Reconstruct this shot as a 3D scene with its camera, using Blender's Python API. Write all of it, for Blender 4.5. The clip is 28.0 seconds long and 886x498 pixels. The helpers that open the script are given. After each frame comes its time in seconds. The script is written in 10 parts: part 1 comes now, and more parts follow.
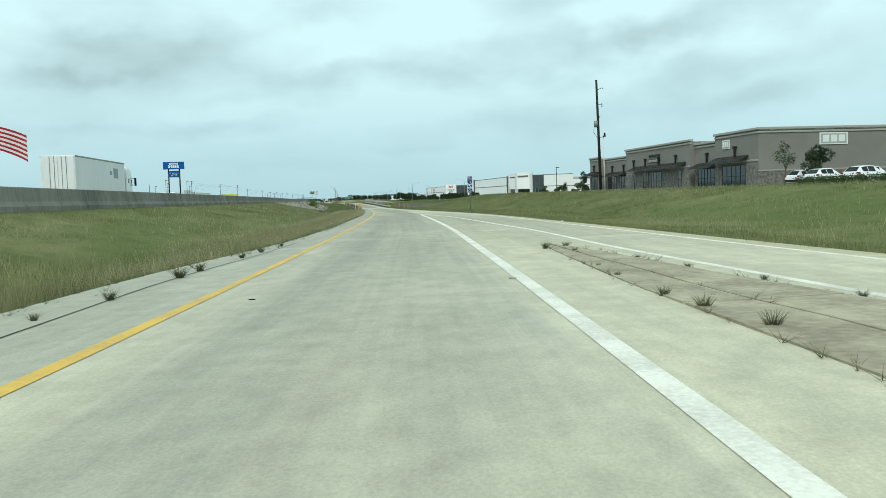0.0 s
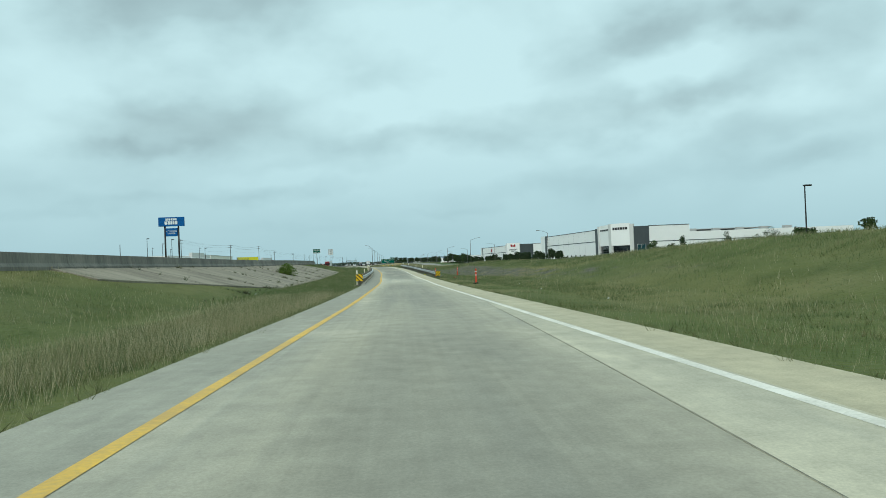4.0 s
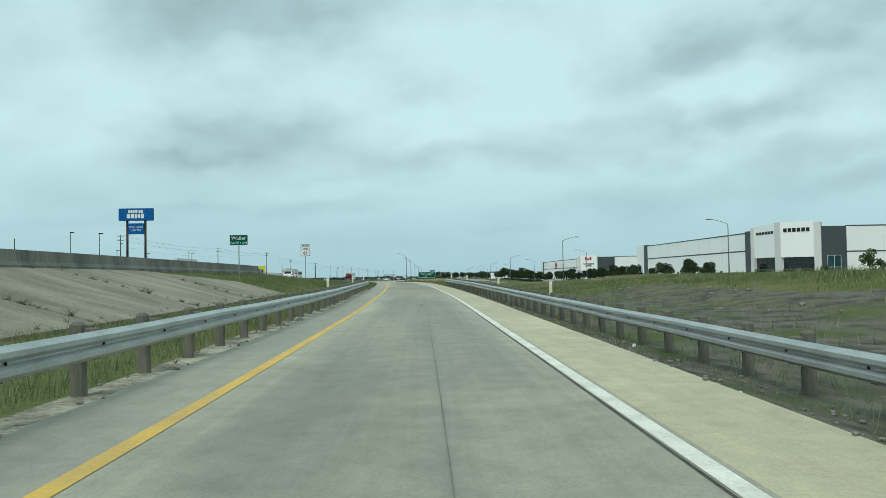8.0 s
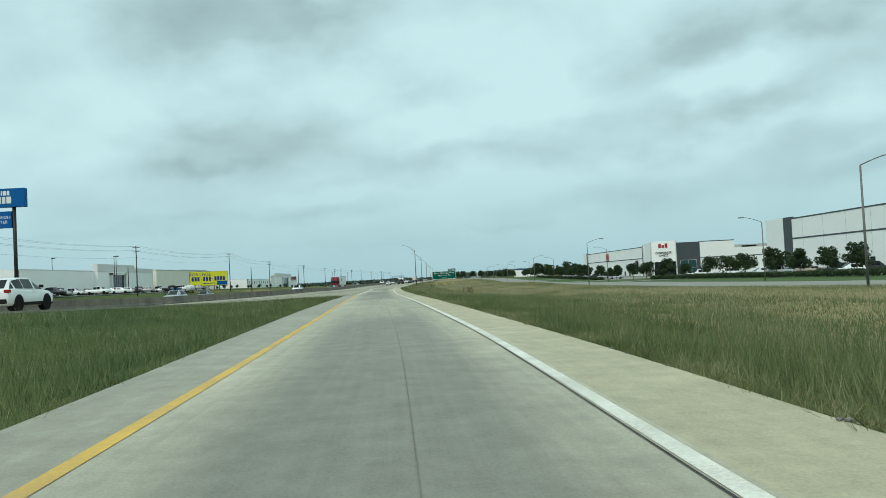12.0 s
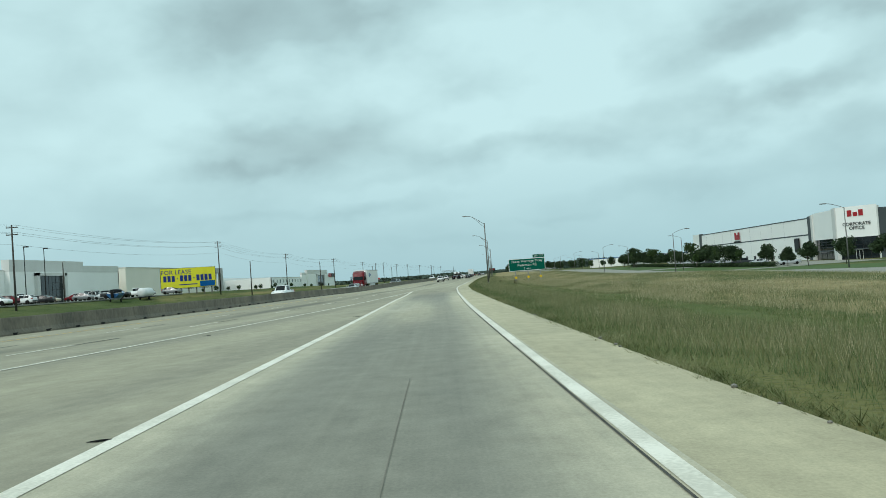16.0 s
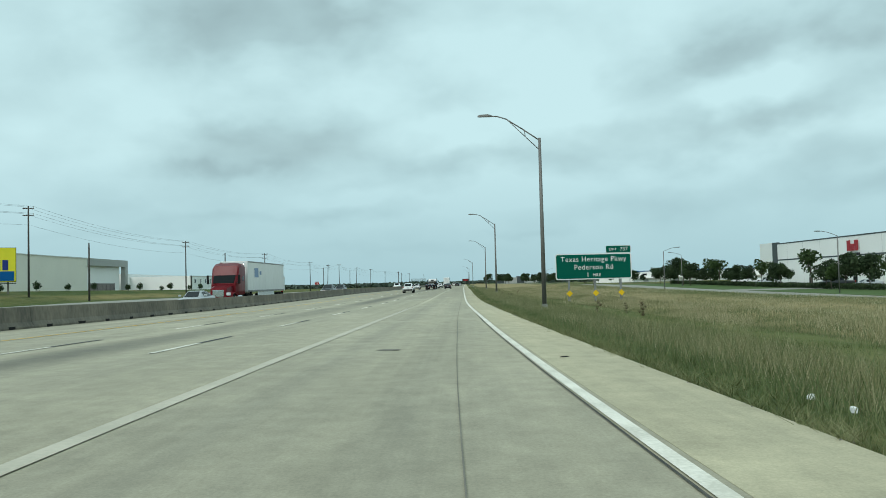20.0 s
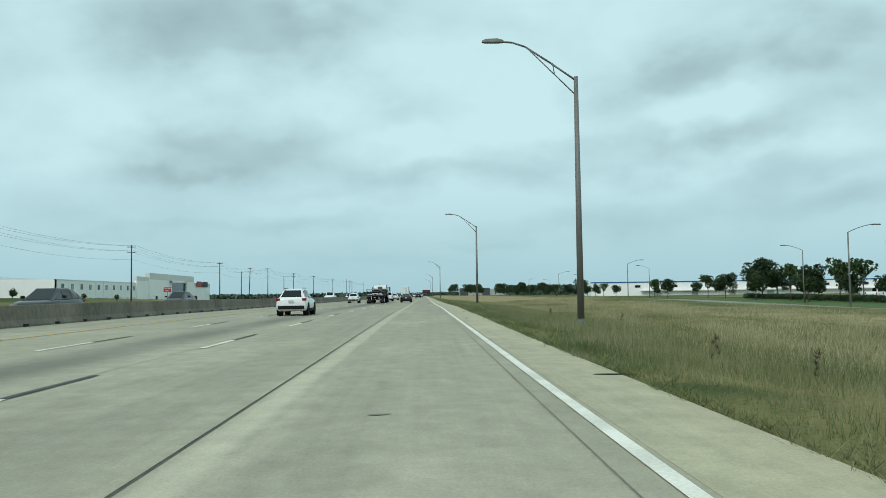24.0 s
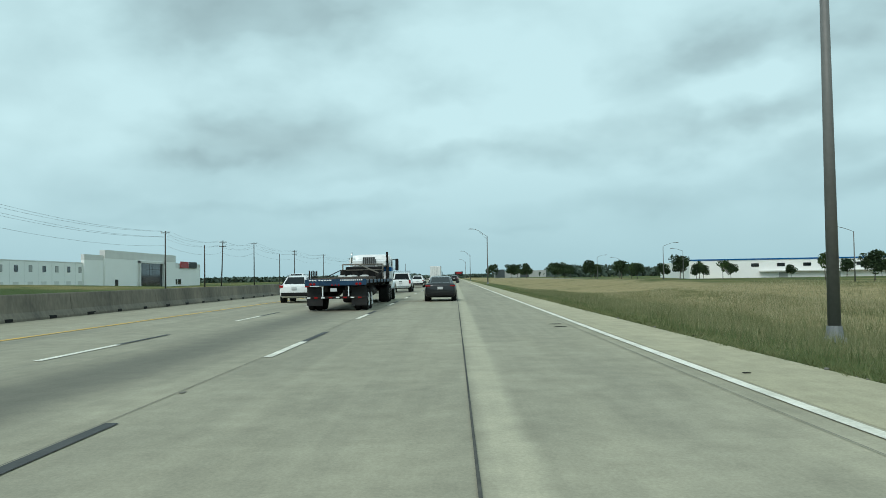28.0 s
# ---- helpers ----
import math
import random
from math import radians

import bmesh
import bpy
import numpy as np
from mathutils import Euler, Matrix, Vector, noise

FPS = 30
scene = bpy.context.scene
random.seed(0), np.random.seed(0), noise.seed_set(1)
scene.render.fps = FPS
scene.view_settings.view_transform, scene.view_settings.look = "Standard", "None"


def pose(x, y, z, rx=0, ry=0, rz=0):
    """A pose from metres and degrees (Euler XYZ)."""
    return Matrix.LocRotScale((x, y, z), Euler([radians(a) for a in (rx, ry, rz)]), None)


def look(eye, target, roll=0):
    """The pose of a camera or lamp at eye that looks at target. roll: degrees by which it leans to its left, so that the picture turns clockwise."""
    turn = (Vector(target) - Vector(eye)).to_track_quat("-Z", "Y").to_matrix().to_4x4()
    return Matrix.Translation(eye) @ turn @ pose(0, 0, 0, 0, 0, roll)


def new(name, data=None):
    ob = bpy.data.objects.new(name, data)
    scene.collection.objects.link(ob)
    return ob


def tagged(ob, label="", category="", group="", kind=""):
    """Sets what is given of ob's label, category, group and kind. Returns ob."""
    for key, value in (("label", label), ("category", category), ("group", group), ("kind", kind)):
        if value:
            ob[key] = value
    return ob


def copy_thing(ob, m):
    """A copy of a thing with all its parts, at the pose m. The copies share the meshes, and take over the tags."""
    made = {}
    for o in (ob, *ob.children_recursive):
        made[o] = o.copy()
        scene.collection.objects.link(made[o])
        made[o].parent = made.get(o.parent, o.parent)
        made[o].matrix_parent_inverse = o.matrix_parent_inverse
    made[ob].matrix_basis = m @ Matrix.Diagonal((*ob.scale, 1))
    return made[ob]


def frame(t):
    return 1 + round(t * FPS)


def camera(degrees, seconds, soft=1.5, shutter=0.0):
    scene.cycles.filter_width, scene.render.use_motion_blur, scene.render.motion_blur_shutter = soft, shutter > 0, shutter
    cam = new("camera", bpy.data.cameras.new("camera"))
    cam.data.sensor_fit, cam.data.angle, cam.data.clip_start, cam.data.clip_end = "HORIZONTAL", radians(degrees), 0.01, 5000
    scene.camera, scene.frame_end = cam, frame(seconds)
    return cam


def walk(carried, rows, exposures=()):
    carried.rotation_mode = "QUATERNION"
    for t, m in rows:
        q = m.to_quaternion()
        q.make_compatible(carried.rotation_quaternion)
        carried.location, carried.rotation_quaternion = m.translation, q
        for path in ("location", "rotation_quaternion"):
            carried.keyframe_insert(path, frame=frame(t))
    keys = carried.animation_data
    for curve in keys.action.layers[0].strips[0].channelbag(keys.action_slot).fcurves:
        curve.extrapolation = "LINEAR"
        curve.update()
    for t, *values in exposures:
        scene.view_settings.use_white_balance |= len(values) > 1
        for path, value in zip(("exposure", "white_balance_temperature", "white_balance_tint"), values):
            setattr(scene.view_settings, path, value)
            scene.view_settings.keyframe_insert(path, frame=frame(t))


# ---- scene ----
cam = camera(55.7, 28.0, soft=0.7)
PATH = [
    (0, (-5.300, 10.125, 2.297), (-5.0231, 12.1019, 2.1709), -1.79),
    (0.5, (-3.919, 23.404, 2.279), (-3.6055, 25.3796, 2.2582), -0.15),
    (1, (-2.606, 36.748, 2.245), (-2.2981, 38.7244, 2.2591), 0.32),
    (1.5, (-1.370, 50.163, 2.191), (-1.0891, 52.1427, 2.2054), -0.52),
    (2, (-0.224, 63.657, 2.116), (0.0294, 65.6407, 2.1368), -1.36),
    (2.5, (0.821, 77.242, 2.027), (1.0493, 79.2286, 2.0530), -1.99),
    (3, (1.760, 90.914, 1.930), (1.9641, 92.9036, 1.9586), -2.21),
    (3.5, (2.601, 104.651, 1.830), (2.7839, 106.6429, 1.8573), -2.26),
    (5.5, (5.017, 160.112, 1.440), (5.1394, 162.1082, 1.4693), -1.78),
    (6, (5.432, 174.076, 1.352), (5.5446, 176.0725, 1.3909), -1.42),
    (6.5, (5.788, 188.041, 1.276), (5.8900, 190.0373, 1.3268), -1.23),
    (7, (6.089, 201.962, 1.220), (6.1786, 203.9596, 1.2811), -1.16),
    (7.5, (6.332, 215.816, 1.193), (6.4087, 217.8130, 1.2600), -1.05),
    (8, (6.515, 229.596, 1.197), (6.5791, 231.5939, 1.2651), -0.93),
    (8.5, (6.635, 243.308, 1.230), (6.6907, 245.3062, 1.2972), -0.86),
    (9, (6.689, 256.944, 1.288), (6.7416, 258.9423, 1.3545), -0.99),
    (9.5, (6.670, 270.456, 1.360), (6.7265, 272.4535, 1.4307), -1.22),
    (10, (6.568, 283.787, 1.440), (6.6304, 285.7843, 1.5164), -1.64),
    (10.5, (6.372, 296.904, 1.524), (6.4414, 298.9007, 1.6033), -2.01),
    (11, (6.082, 309.792, 1.608), (6.1499, 311.7898, 1.6857), -2.42),
    (11.5, (5.703, 322.454, 1.685), (5.7624, 324.4517, 1.7575), -2.72),
    (12, (5.248, 334.890, 1.747), (5.2920, 336.8881, 1.8156), -2.89),
    (12.5, (4.739, 347.105, 1.788), (4.7643, 349.1043, 1.8536), -3.18),
    (14.5, (2.321, 394.169, 1.717), (2.2804, 396.1676, 1.7777), -3.88),
    (15, (1.678, 405.781, 1.669), (1.6229, 407.7795, 1.7329), -4.09),
    (15.5, (1.041, 417.390, 1.615), (0.9750, 419.3881, 1.6819), -4.09),
    (16, (0.425, 429.020, 1.559), (0.3508, 431.0174, 1.6221), -4.17),
    (16.5, (-0.171, 440.667, 1.505), (-0.2476, 442.6647, 1.5604), -4.37),
    (17, (-0.752, 452.329, 1.457), (-0.8283, 454.3275, 1.5012), -4.48),
    (17.5, (-1.318, 464.003, 1.416), (-1.3892, 466.0015, 1.4532), -4.43),
    (18, (-1.864, 475.680, 1.380), (-1.9277, 477.6787, 1.4162), -3.93),
    (18.5, (-2.377, 487.341, 1.349), (-2.4229, 489.3396, 1.3939), -3.05),
    (19, (-2.839, 498.955, 1.322), (-2.8649, 500.9540, 1.3806), -2.45),
    (19.5, (-3.225, 510.484, 1.300), (-3.2363, 512.4828, 1.3730), -1.85),
    (20, (-3.520, 521.889, 1.295), (-3.5213, 523.8869, 1.3774), -1.48),
    (20.5, (-3.719, 533.143, 1.247), (-3.7135, 535.1406, 1.3376), -1.34),
    (22.5, (-3.575, 576.489, 1.049), (-3.4977, 578.4856, 1.1289), -0.67),
    (23, (-3.396, 587.005, 1.026), (-3.3061, 589.0012, 1.1169), -0.59),
    (23.5, (-3.218, 597.433, 1.018), (-3.1214, 599.4287, 1.1219), -0.54),
    (24, (-3.089, 607.808, 1.030), (-2.9933, 609.8029, 1.1386), -0.75),
    (24.5, (-3.026, 618.140, 1.061), (-2.9363, 620.1353, 1.1667), -0.95),
    (25, (-3.028, 628.424, 1.109), (-2.9483, 630.4206, 1.2078), -1.28),
    (25.5, (-3.076, 638.653, 1.165), (-3.0104, 640.6504, 1.2576), -1.50),
    (26, (-3.143, 648.825, 1.221), (-3.0891, 650.8226, 1.3062), -1.42),
    (26.5, (-3.192, 658.939, 1.262), (-3.1495, 660.9366, 1.3441), -1.27),
    (27, (-3.192, 668.997, 1.277), (-3.1575, 670.9952, 1.3578), -1.01),
    (27.5, (-3.139, 679.006, 1.260), (-3.1092, 681.0045, 1.3413), -0.84),
    (28, (-3.037, 688.975, 1.209), (-3.0137, 690.9738, 1.2758), -0.91),
]
walk(cam, [(t, look(eye, target, roll)) for t, eye, target, roll in PATH], [(0, 0.22, 6500, 10), (0.5, 0.10, 6420, 10), (1.0, 0.02, 6380, 10), (2.0, 0.0, 6400, 10), (7.0, 0.0, 6400, 10), (12.0, 0.0, 6460, 9.0), (16.0, 0.0, 6450, 9.0), (19.0, 0.0, 6430, 10), (21.0, 0.0, 6420, 10), (23.0, 0.0, 6370, 10), (28.0, 0.0, 6370, 10)])

# ---- light ----
world = bpy.data.worlds.new("overcast")
scene.world = world
world.use_nodes = True
wt = world.node_tree
wt.nodes.clear()


def wnode(kind, **kw):
    n = wt.nodes.new(kind)
    for k, v in kw.items():
        n.inputs[k].default_value = v
    return n


def ramp_node(tree, stops):
    n = tree.nodes.new("ShaderNodeValToRGB")
    els = n.color_ramp.elements
    while len(els) < len(stops):
        els.new(0.5)
    for e, (p, c) in zip(els, stops):
        e.position, e.color = p, (*c, 1)
    return n


w_out, w_bg = wnode("ShaderNodeOutputWorld"), wnode("ShaderNodeBackground", Strength=1.0)
w_co = wnode("ShaderNodeTexCoord")
w_sep = wnode("ShaderNodeSeparateXYZ")
wt.links.new(w_co.outputs["Generated"], w_sep.inputs[0])
w_h = wt.nodes.new("ShaderNodeMath"); w_h.operation = "MAXIMUM"; w_h.inputs[1].default_value = 0.0
wt.links.new(w_sep.outputs["Z"], w_h.inputs[0])
w_h2 = wt.nodes.new("ShaderNodeMath"); w_h2.operation = "ADD"; w_h2.inputs[1].default_value = 0.22
wt.links.new(w_h.outputs[0], w_h2.inputs[0])
# the cloud deck as a plane overhead: direction divided by height
w_dx = wt.nodes.new("ShaderNodeMath"); w_dx.operation = "DIVIDE"
w_dy = wt.nodes.new("ShaderNodeMath"); w_dy.operation = "DIVIDE"
wt.links.new(w_sep.outputs["X"], w_dx.inputs[0]); wt.links.new(w_h2.outputs[0], w_dx.inputs[1])
wt.links.new(w_sep.outputs["Y"], w_dy.inputs[0]); wt.links.new(w_h2.outputs[0], w_dy.inputs[1])
w_cmb = wnode("ShaderNodeCombineXYZ")
wt.links.new(w_dx.outputs[0], w_cmb.inputs[0]); wt.links.new(w_dy.outputs[0], w_cmb.inputs[1])
w_map = wnode("ShaderNodeMapping")
w_map.inputs["Scale"].default_value = (1.0, 0.8, 1.0)
w_map.inputs["Location"].default_value = (5.6, 0.4, 0.0)
wt.links.new(w_cmb.outputs[0], w_map.inputs[0])
w_n1 = wnode("ShaderNodeTexNoise", Scale=1.1, Detail=3.0, Roughness=0.45, Distortion=0.2)
w_n2 = wnode("ShaderNodeTexNoise", Scale=0.35, Detail=3.0, Roughness=0.5)
wt.links.new(w_map.outputs[0], w_n1.inputs["Vector"]); wt.links.new(w_map.outputs[0], w_n2.inputs["Vector"])
w_mixn = wt.nodes.new("ShaderNodeMath"); w_mixn.operation = "MULTIPLY_ADD"; w_mixn.inputs[1].default_value = 0.6
w_half = wt.nodes.new("ShaderNodeMath"); w_half.operation = "MULTIPLY"; w_half.inputs[1].default_value = 0.4
wt.links.new(w_n2.outputs["Fac"], w_half.inputs[0])
wt.links.new(w_n1.outputs["Fac"], w_mixn.inputs[0]); wt.links.new(w_half.outputs[0], w_mixn.inputs[2])
SKY_DARK, SKY_MID, SKY_LIGHT = (0.33, 0.468, 0.485), (0.495, 0.708, 0.728), (0.615, 0.865, 0.885)
# soft dark cloud bellies: azimuth, elevation, half width, half height (degrees), weight, tilt (degrees)
BELLIES = [(-11.6, 17.8, 6.8, 3.2, 1.6, -2), (-10.2, 9.4, 6.4, 2.0, 0.85, 3), (-15.0, 10.6, 2.5, 0.8, 0.45, -2), (11.1, 8.7, 9.3, 1.4, 0.85, 5), (23.2, 10.0, 8.1, 1.2, 0.8, 14), (18.0, 13.7, 7.3, 1.3, 0.7, 14), (21.9, 15.3, 5.4, 1.6, 0.75, 8),
           (25.1, 7.3, 5.4, 0.8, 0.6, 10), (-6.5, 4.9, 4.4, 0.5, 0.75, 4), (-5.0, 6.7, 3.7, 0.7, 0.4, 2), (5.9, 3.5, 3.1, 0.25, 0.4, 0), (14.5, 5.0, 7.0, 0.7, 0.45, 6), (-0.1, 12.6, 2.5, 0.9, 0.4, 13), (28.5, 13.6, 3.9, 1.5, 0.4, 13), (-22.5, 6.6, 5.8, 1.7, 0.35, -2),
           (23.8, 5.2, 7.7, 0.8, 0.4, 8), (-24.9, 16.9, 3.1, 2.3, 0.35, -2), (28.5, 5.6, 3.1, 0.7, 0.4, 6), (1.1, 8.2, 4.2, 0.6, 0.5, 3), (-15.7, 7.8, 4.6, 0.5, 0.45, 0), (-19.0, 4.2, 6.0, 0.4, 0.4, 2), (-3.0, 2.6, 6.0, 0.3, 0.3, 0)]
w_n3 = wnode("ShaderNodeTexNoise", Scale=9.0, Detail=4.0, Roughness=0.48, Distortion=0.15)
w_st = wnode("ShaderNodeMapping"); w_st.inputs["Scale"].default_value = (1.0, 1.0, 1.7)
wt.links.new(w_co.outputs["Generated"], w_st.inputs[0]); wt.links.new(w_st.outputs[0], w_n3.inputs["Vector"])


def wmath(op, a, b, c=None):
    n = wt.nodes.new("ShaderNodeMath"); n.operation = op
    for i, v in enumerate((a, b, c)):
        if v is None:
            continue
        if isinstance(v, (int, float)):
            n.inputs[i].default_value = v
        else:
            wt.links.new(v, n.inputs[i])
    return n.outputs[0]


# the bellies' outlines are billowed by two noises
w_dir = w_co.outputs["Generated"]
for scale, amount in ((9.0, 0.085), (24.0, 0.03)):
    w_bil = wnode("ShaderNodeTexNoise", Scale=scale, Detail=3.0, Roughness=0.5)
    wt.links.new(w_st.outputs[0], w_bil.inputs["Vector"])
    w_off = wt.nodes.new("ShaderNodeVectorMath"); w_off.operation = "SUBTRACT"; w_off.inputs[1].default_value = (0.5, 0.5, 0.5)
    w_add = wt.nodes.new("ShaderNodeVectorMath"); w_add.operation = "MULTIPLY_ADD"; w_add.inputs[1].default_value = (amount, amount, amount * 0.7)
    wt.links.new(w_bil.outputs["Color"], w_off.inputs[0]); wt.links.new(w_off.outputs[0], w_add.inputs[0]); wt.links.new(w_dir, w_add.inputs[2])
    w_dir = w_add.outputs[0]
w_total = 0.0
for az, el, hw, hh, weight, tilt in BELLIES:
    az, el = radians(az), radians(el)
    right, up = Vector((math.cos(az), -math.sin(az), 0)), Vector((-math.sin(az) * math.sin(el), -math.cos(az) * math.sin(el), math.cos(el)))
    ct, st = math.cos(radians(tilt)), math.sin(radians(tilt))
    right, up = (right * ct + up * st) / radians(hw), (up * ct - right * st) / radians(hh)
    mid = Vector((math.sin(az) * math.cos(el), math.cos(az) * math.cos(el), math.sin(el)))
    pq = []
    for axis in (right, up):
        n = wt.nodes.new("ShaderNodeVectorMath"); n.operation = "DOT_PRODUCT"
        wt.links.new(w_dir, n.inputs[0]); n.inputs[1].default_value = axis
        q = wmath("SUBTRACT", n.outputs["Value"], axis.dot(mid))
        pq.append(wmath("MULTIPLY", q, q))
    n = wt.nodes.new("ShaderNodeVectorMath"); n.operation = "DOT_PRODUCT"
    wt.links.new(w_co.outputs["Generated"], n.inputs[0]); n.inputs[1].default_value = mid
    r = wmath("SQRT", wmath("ADD", pq[0], pq[1]), 0.0)
    r = wmath("ADD", r, wmath("MULTIPLY_ADD", w_n3.outputs["Fac"], 0.8, -0.4))
    m = wt.nodes.new("ShaderNodeMapRange"); m.interpolation_type = "SMOOTHSTEP"
    for k, v in (("From Min", 1.85), ("From Max", 0.0), ("To Min", 0.0), ("To Max", weight)):
        m.inputs[k].default_value = v
    wt.links.new(r, m.inputs["Value"])
    front = wmath("GREATER_THAN", n.outputs["Value"], 0.3)
    w_total = wmath("ADD", wmath("MULTIPLY", m.outputs[0], front), w_total)
w_soft = wmath("MULTIPLY_ADD", w_mixn.outputs[0], 0.55, 0.265)
w_soft = wmath("MULTIPLY_ADD", wmath("MINIMUM", w_total, 1.2), -0.215, w_soft)
w_soft = wmath("MULTIPLY_ADD", w_n3.outputs["Fac"], 0.30, wmath("ADD", w_soft, -0.075))
w_ramp = ramp_node(wt, [(0.27, SKY_DARK), (0.48, SKY_MID), (0.64, SKY_LIGHT)])
wt.links.new(w_soft, w_ramp.inputs[0])
# the low sky is greyer and even
w_hr = wt.nodes.new("ShaderNodeMapRange")
w_hr.inputs["From Min"].default_value, w_hr.inputs["From Max"].default_value = 0.0, 0.16
wt.links.new(w_h.outputs[0], w_hr.inputs["Value"])
w_low = wt.nodes.new("ShaderNodeMix"); w_low.data_type = "RGBA"
w_low.inputs["A"].default_value = (0.39, 0.61, 0.66, 1)
wt.links.new(w_hr.outputs[0], w_low.inputs["Factor"]); wt.links.new(w_ramp.outputs[0], w_low.inputs["B"])
# a little of the clear sky's own gradient
w_sky = wt.nodes.new("ShaderNodeTexSky")
w_sky.sky_type, w_sky.sun_disc, w_sky.sun_elevation, w_sky.sun_rotation = "NISHITA", False, radians(47), radians(207)
w_skys = wt.nodes.new("ShaderNodeVectorMath"); w_skys.operation = "SCALE"; w_skys.inputs["Scale"].default_value = 0.06
wt.links.new(w_sky.outputs[0], w_skys.inputs[0])
w_fin = wt.nodes.new("ShaderNodeMix"); w_fin.data_type = "RGBA"; w_fin.inputs["Factor"].default_value = 0.06
wt.links.new(w_low.outputs["Result"], w_fin.inputs["A"]); wt.links.new(w_skys.outputs[0], w_fin.inputs["B"])
wt.links.new(w_fin.outputs["Result"], w_bg.inputs["Color"]); wt.links.new(w_bg.outputs[0], w_out.inputs[0])

sun = new("sun", bpy.data.lights.new("sun", "SUN"))
sun.data.energy, sun.data.angle, sun.data.color = 1.5, radians(20), (1.0, 0.97, 0.91)
sun.matrix_world = look((0, 0, 200), (85, 165, 0))


# ---- materials ----
def mat(name, col, col2=None, rough=0.8, metal=0.0, scale=1.0, fine=12.0, bump=0.1, amount=1.0, stretch=(1, 1, 1), spec=0.3):
    """A surface of two colours mixed by a broad and a fine noise, with relief from the fine one."""
    m = bpy.data.materials.new(name)
    m.use_nodes = True
    t = m.node_tree
    b = t.nodes["Principled BSDF"]
    col2 = col2 or tuple(c * 0.82 for c in col)
    co = t.nodes.new("ShaderNodeTexCoord")
    mp = t.nodes.new("ShaderNodeMapping")
    mp.inputs["Scale"].default_value = stretch
    t.links.new(co.outputs["Object"], mp.inputs[0])
    n1, n2 = t.nodes.new("ShaderNodeTexNoise"), t.nodes.new("ShaderNodeTexNoise")
    n1.inputs["Scale"].default_value, n1.inputs["Detail"].default_value = scale, 4
    n2.inputs["Scale"].default_value, n2.inputs["Detail"].default_value = fine, 4
    for n in (n1, n2):
        t.links.new(mp.outputs[0], n.inputs["Vector"])
    add = t.nodes.new("ShaderNodeMath"); add.operation = "MULTIPLY_ADD"; add.inputs[1].default_value = 0.6
    h = t.nodes.new("ShaderNodeMath"); h.operation = "MULTIPLY"; h.inputs[1].default_value = 0.4
    t.links.new(n2.outputs["Fac"], h.inputs[0])
    t.links.new(n1.outputs["Fac"], add.inputs[0]); t.links.new(h.outputs[0], add.inputs[2])
    s = 0.16 / max(amount, 0.05)
    r = ramp_node(t, [(max(0.0, 0.5 - s), col2), (min(1.0, 0.5 + s), col)])
    t.links.new(add.outputs[0], r.inputs[0]); t.links.new(r.outputs[0], b.inputs["Base Color"])
    b.inputs["Roughness"].default_value, b.inputs["Metallic"].default_value = rough, metal
    b.inputs["Specular IOR Level"].default_value = spec
    if bump:
        bp = t.nodes.new("ShaderNodeBump")
        bp.inputs["Strength"].default_value, bp.inputs["Distance"].default_value = bump, 0.02
        t.links.new(n2.outputs["Fac"], bp.inputs["Height"]); t.links.new(bp.outputs[0], b.inputs["Normal"])
    return m


def plain(name, col, rough=0.5, metal=0.0, spec=0.25, coat=0.0):
    """A paint with slight unevenness in gloss."""
    m = mat(name, col, tuple(c * 0.9 for c in col), rough, metal, scale=0.8, fine=30, bump=0.0, spec=spec)
    m.node_tree.nodes["Principled BSDF"].inputs["Coat Weight"].default_value = coat
    return m


def glass_mat(name, col, rough=0.06):
    return plain(name, col, rough, 0.0, 0.6)


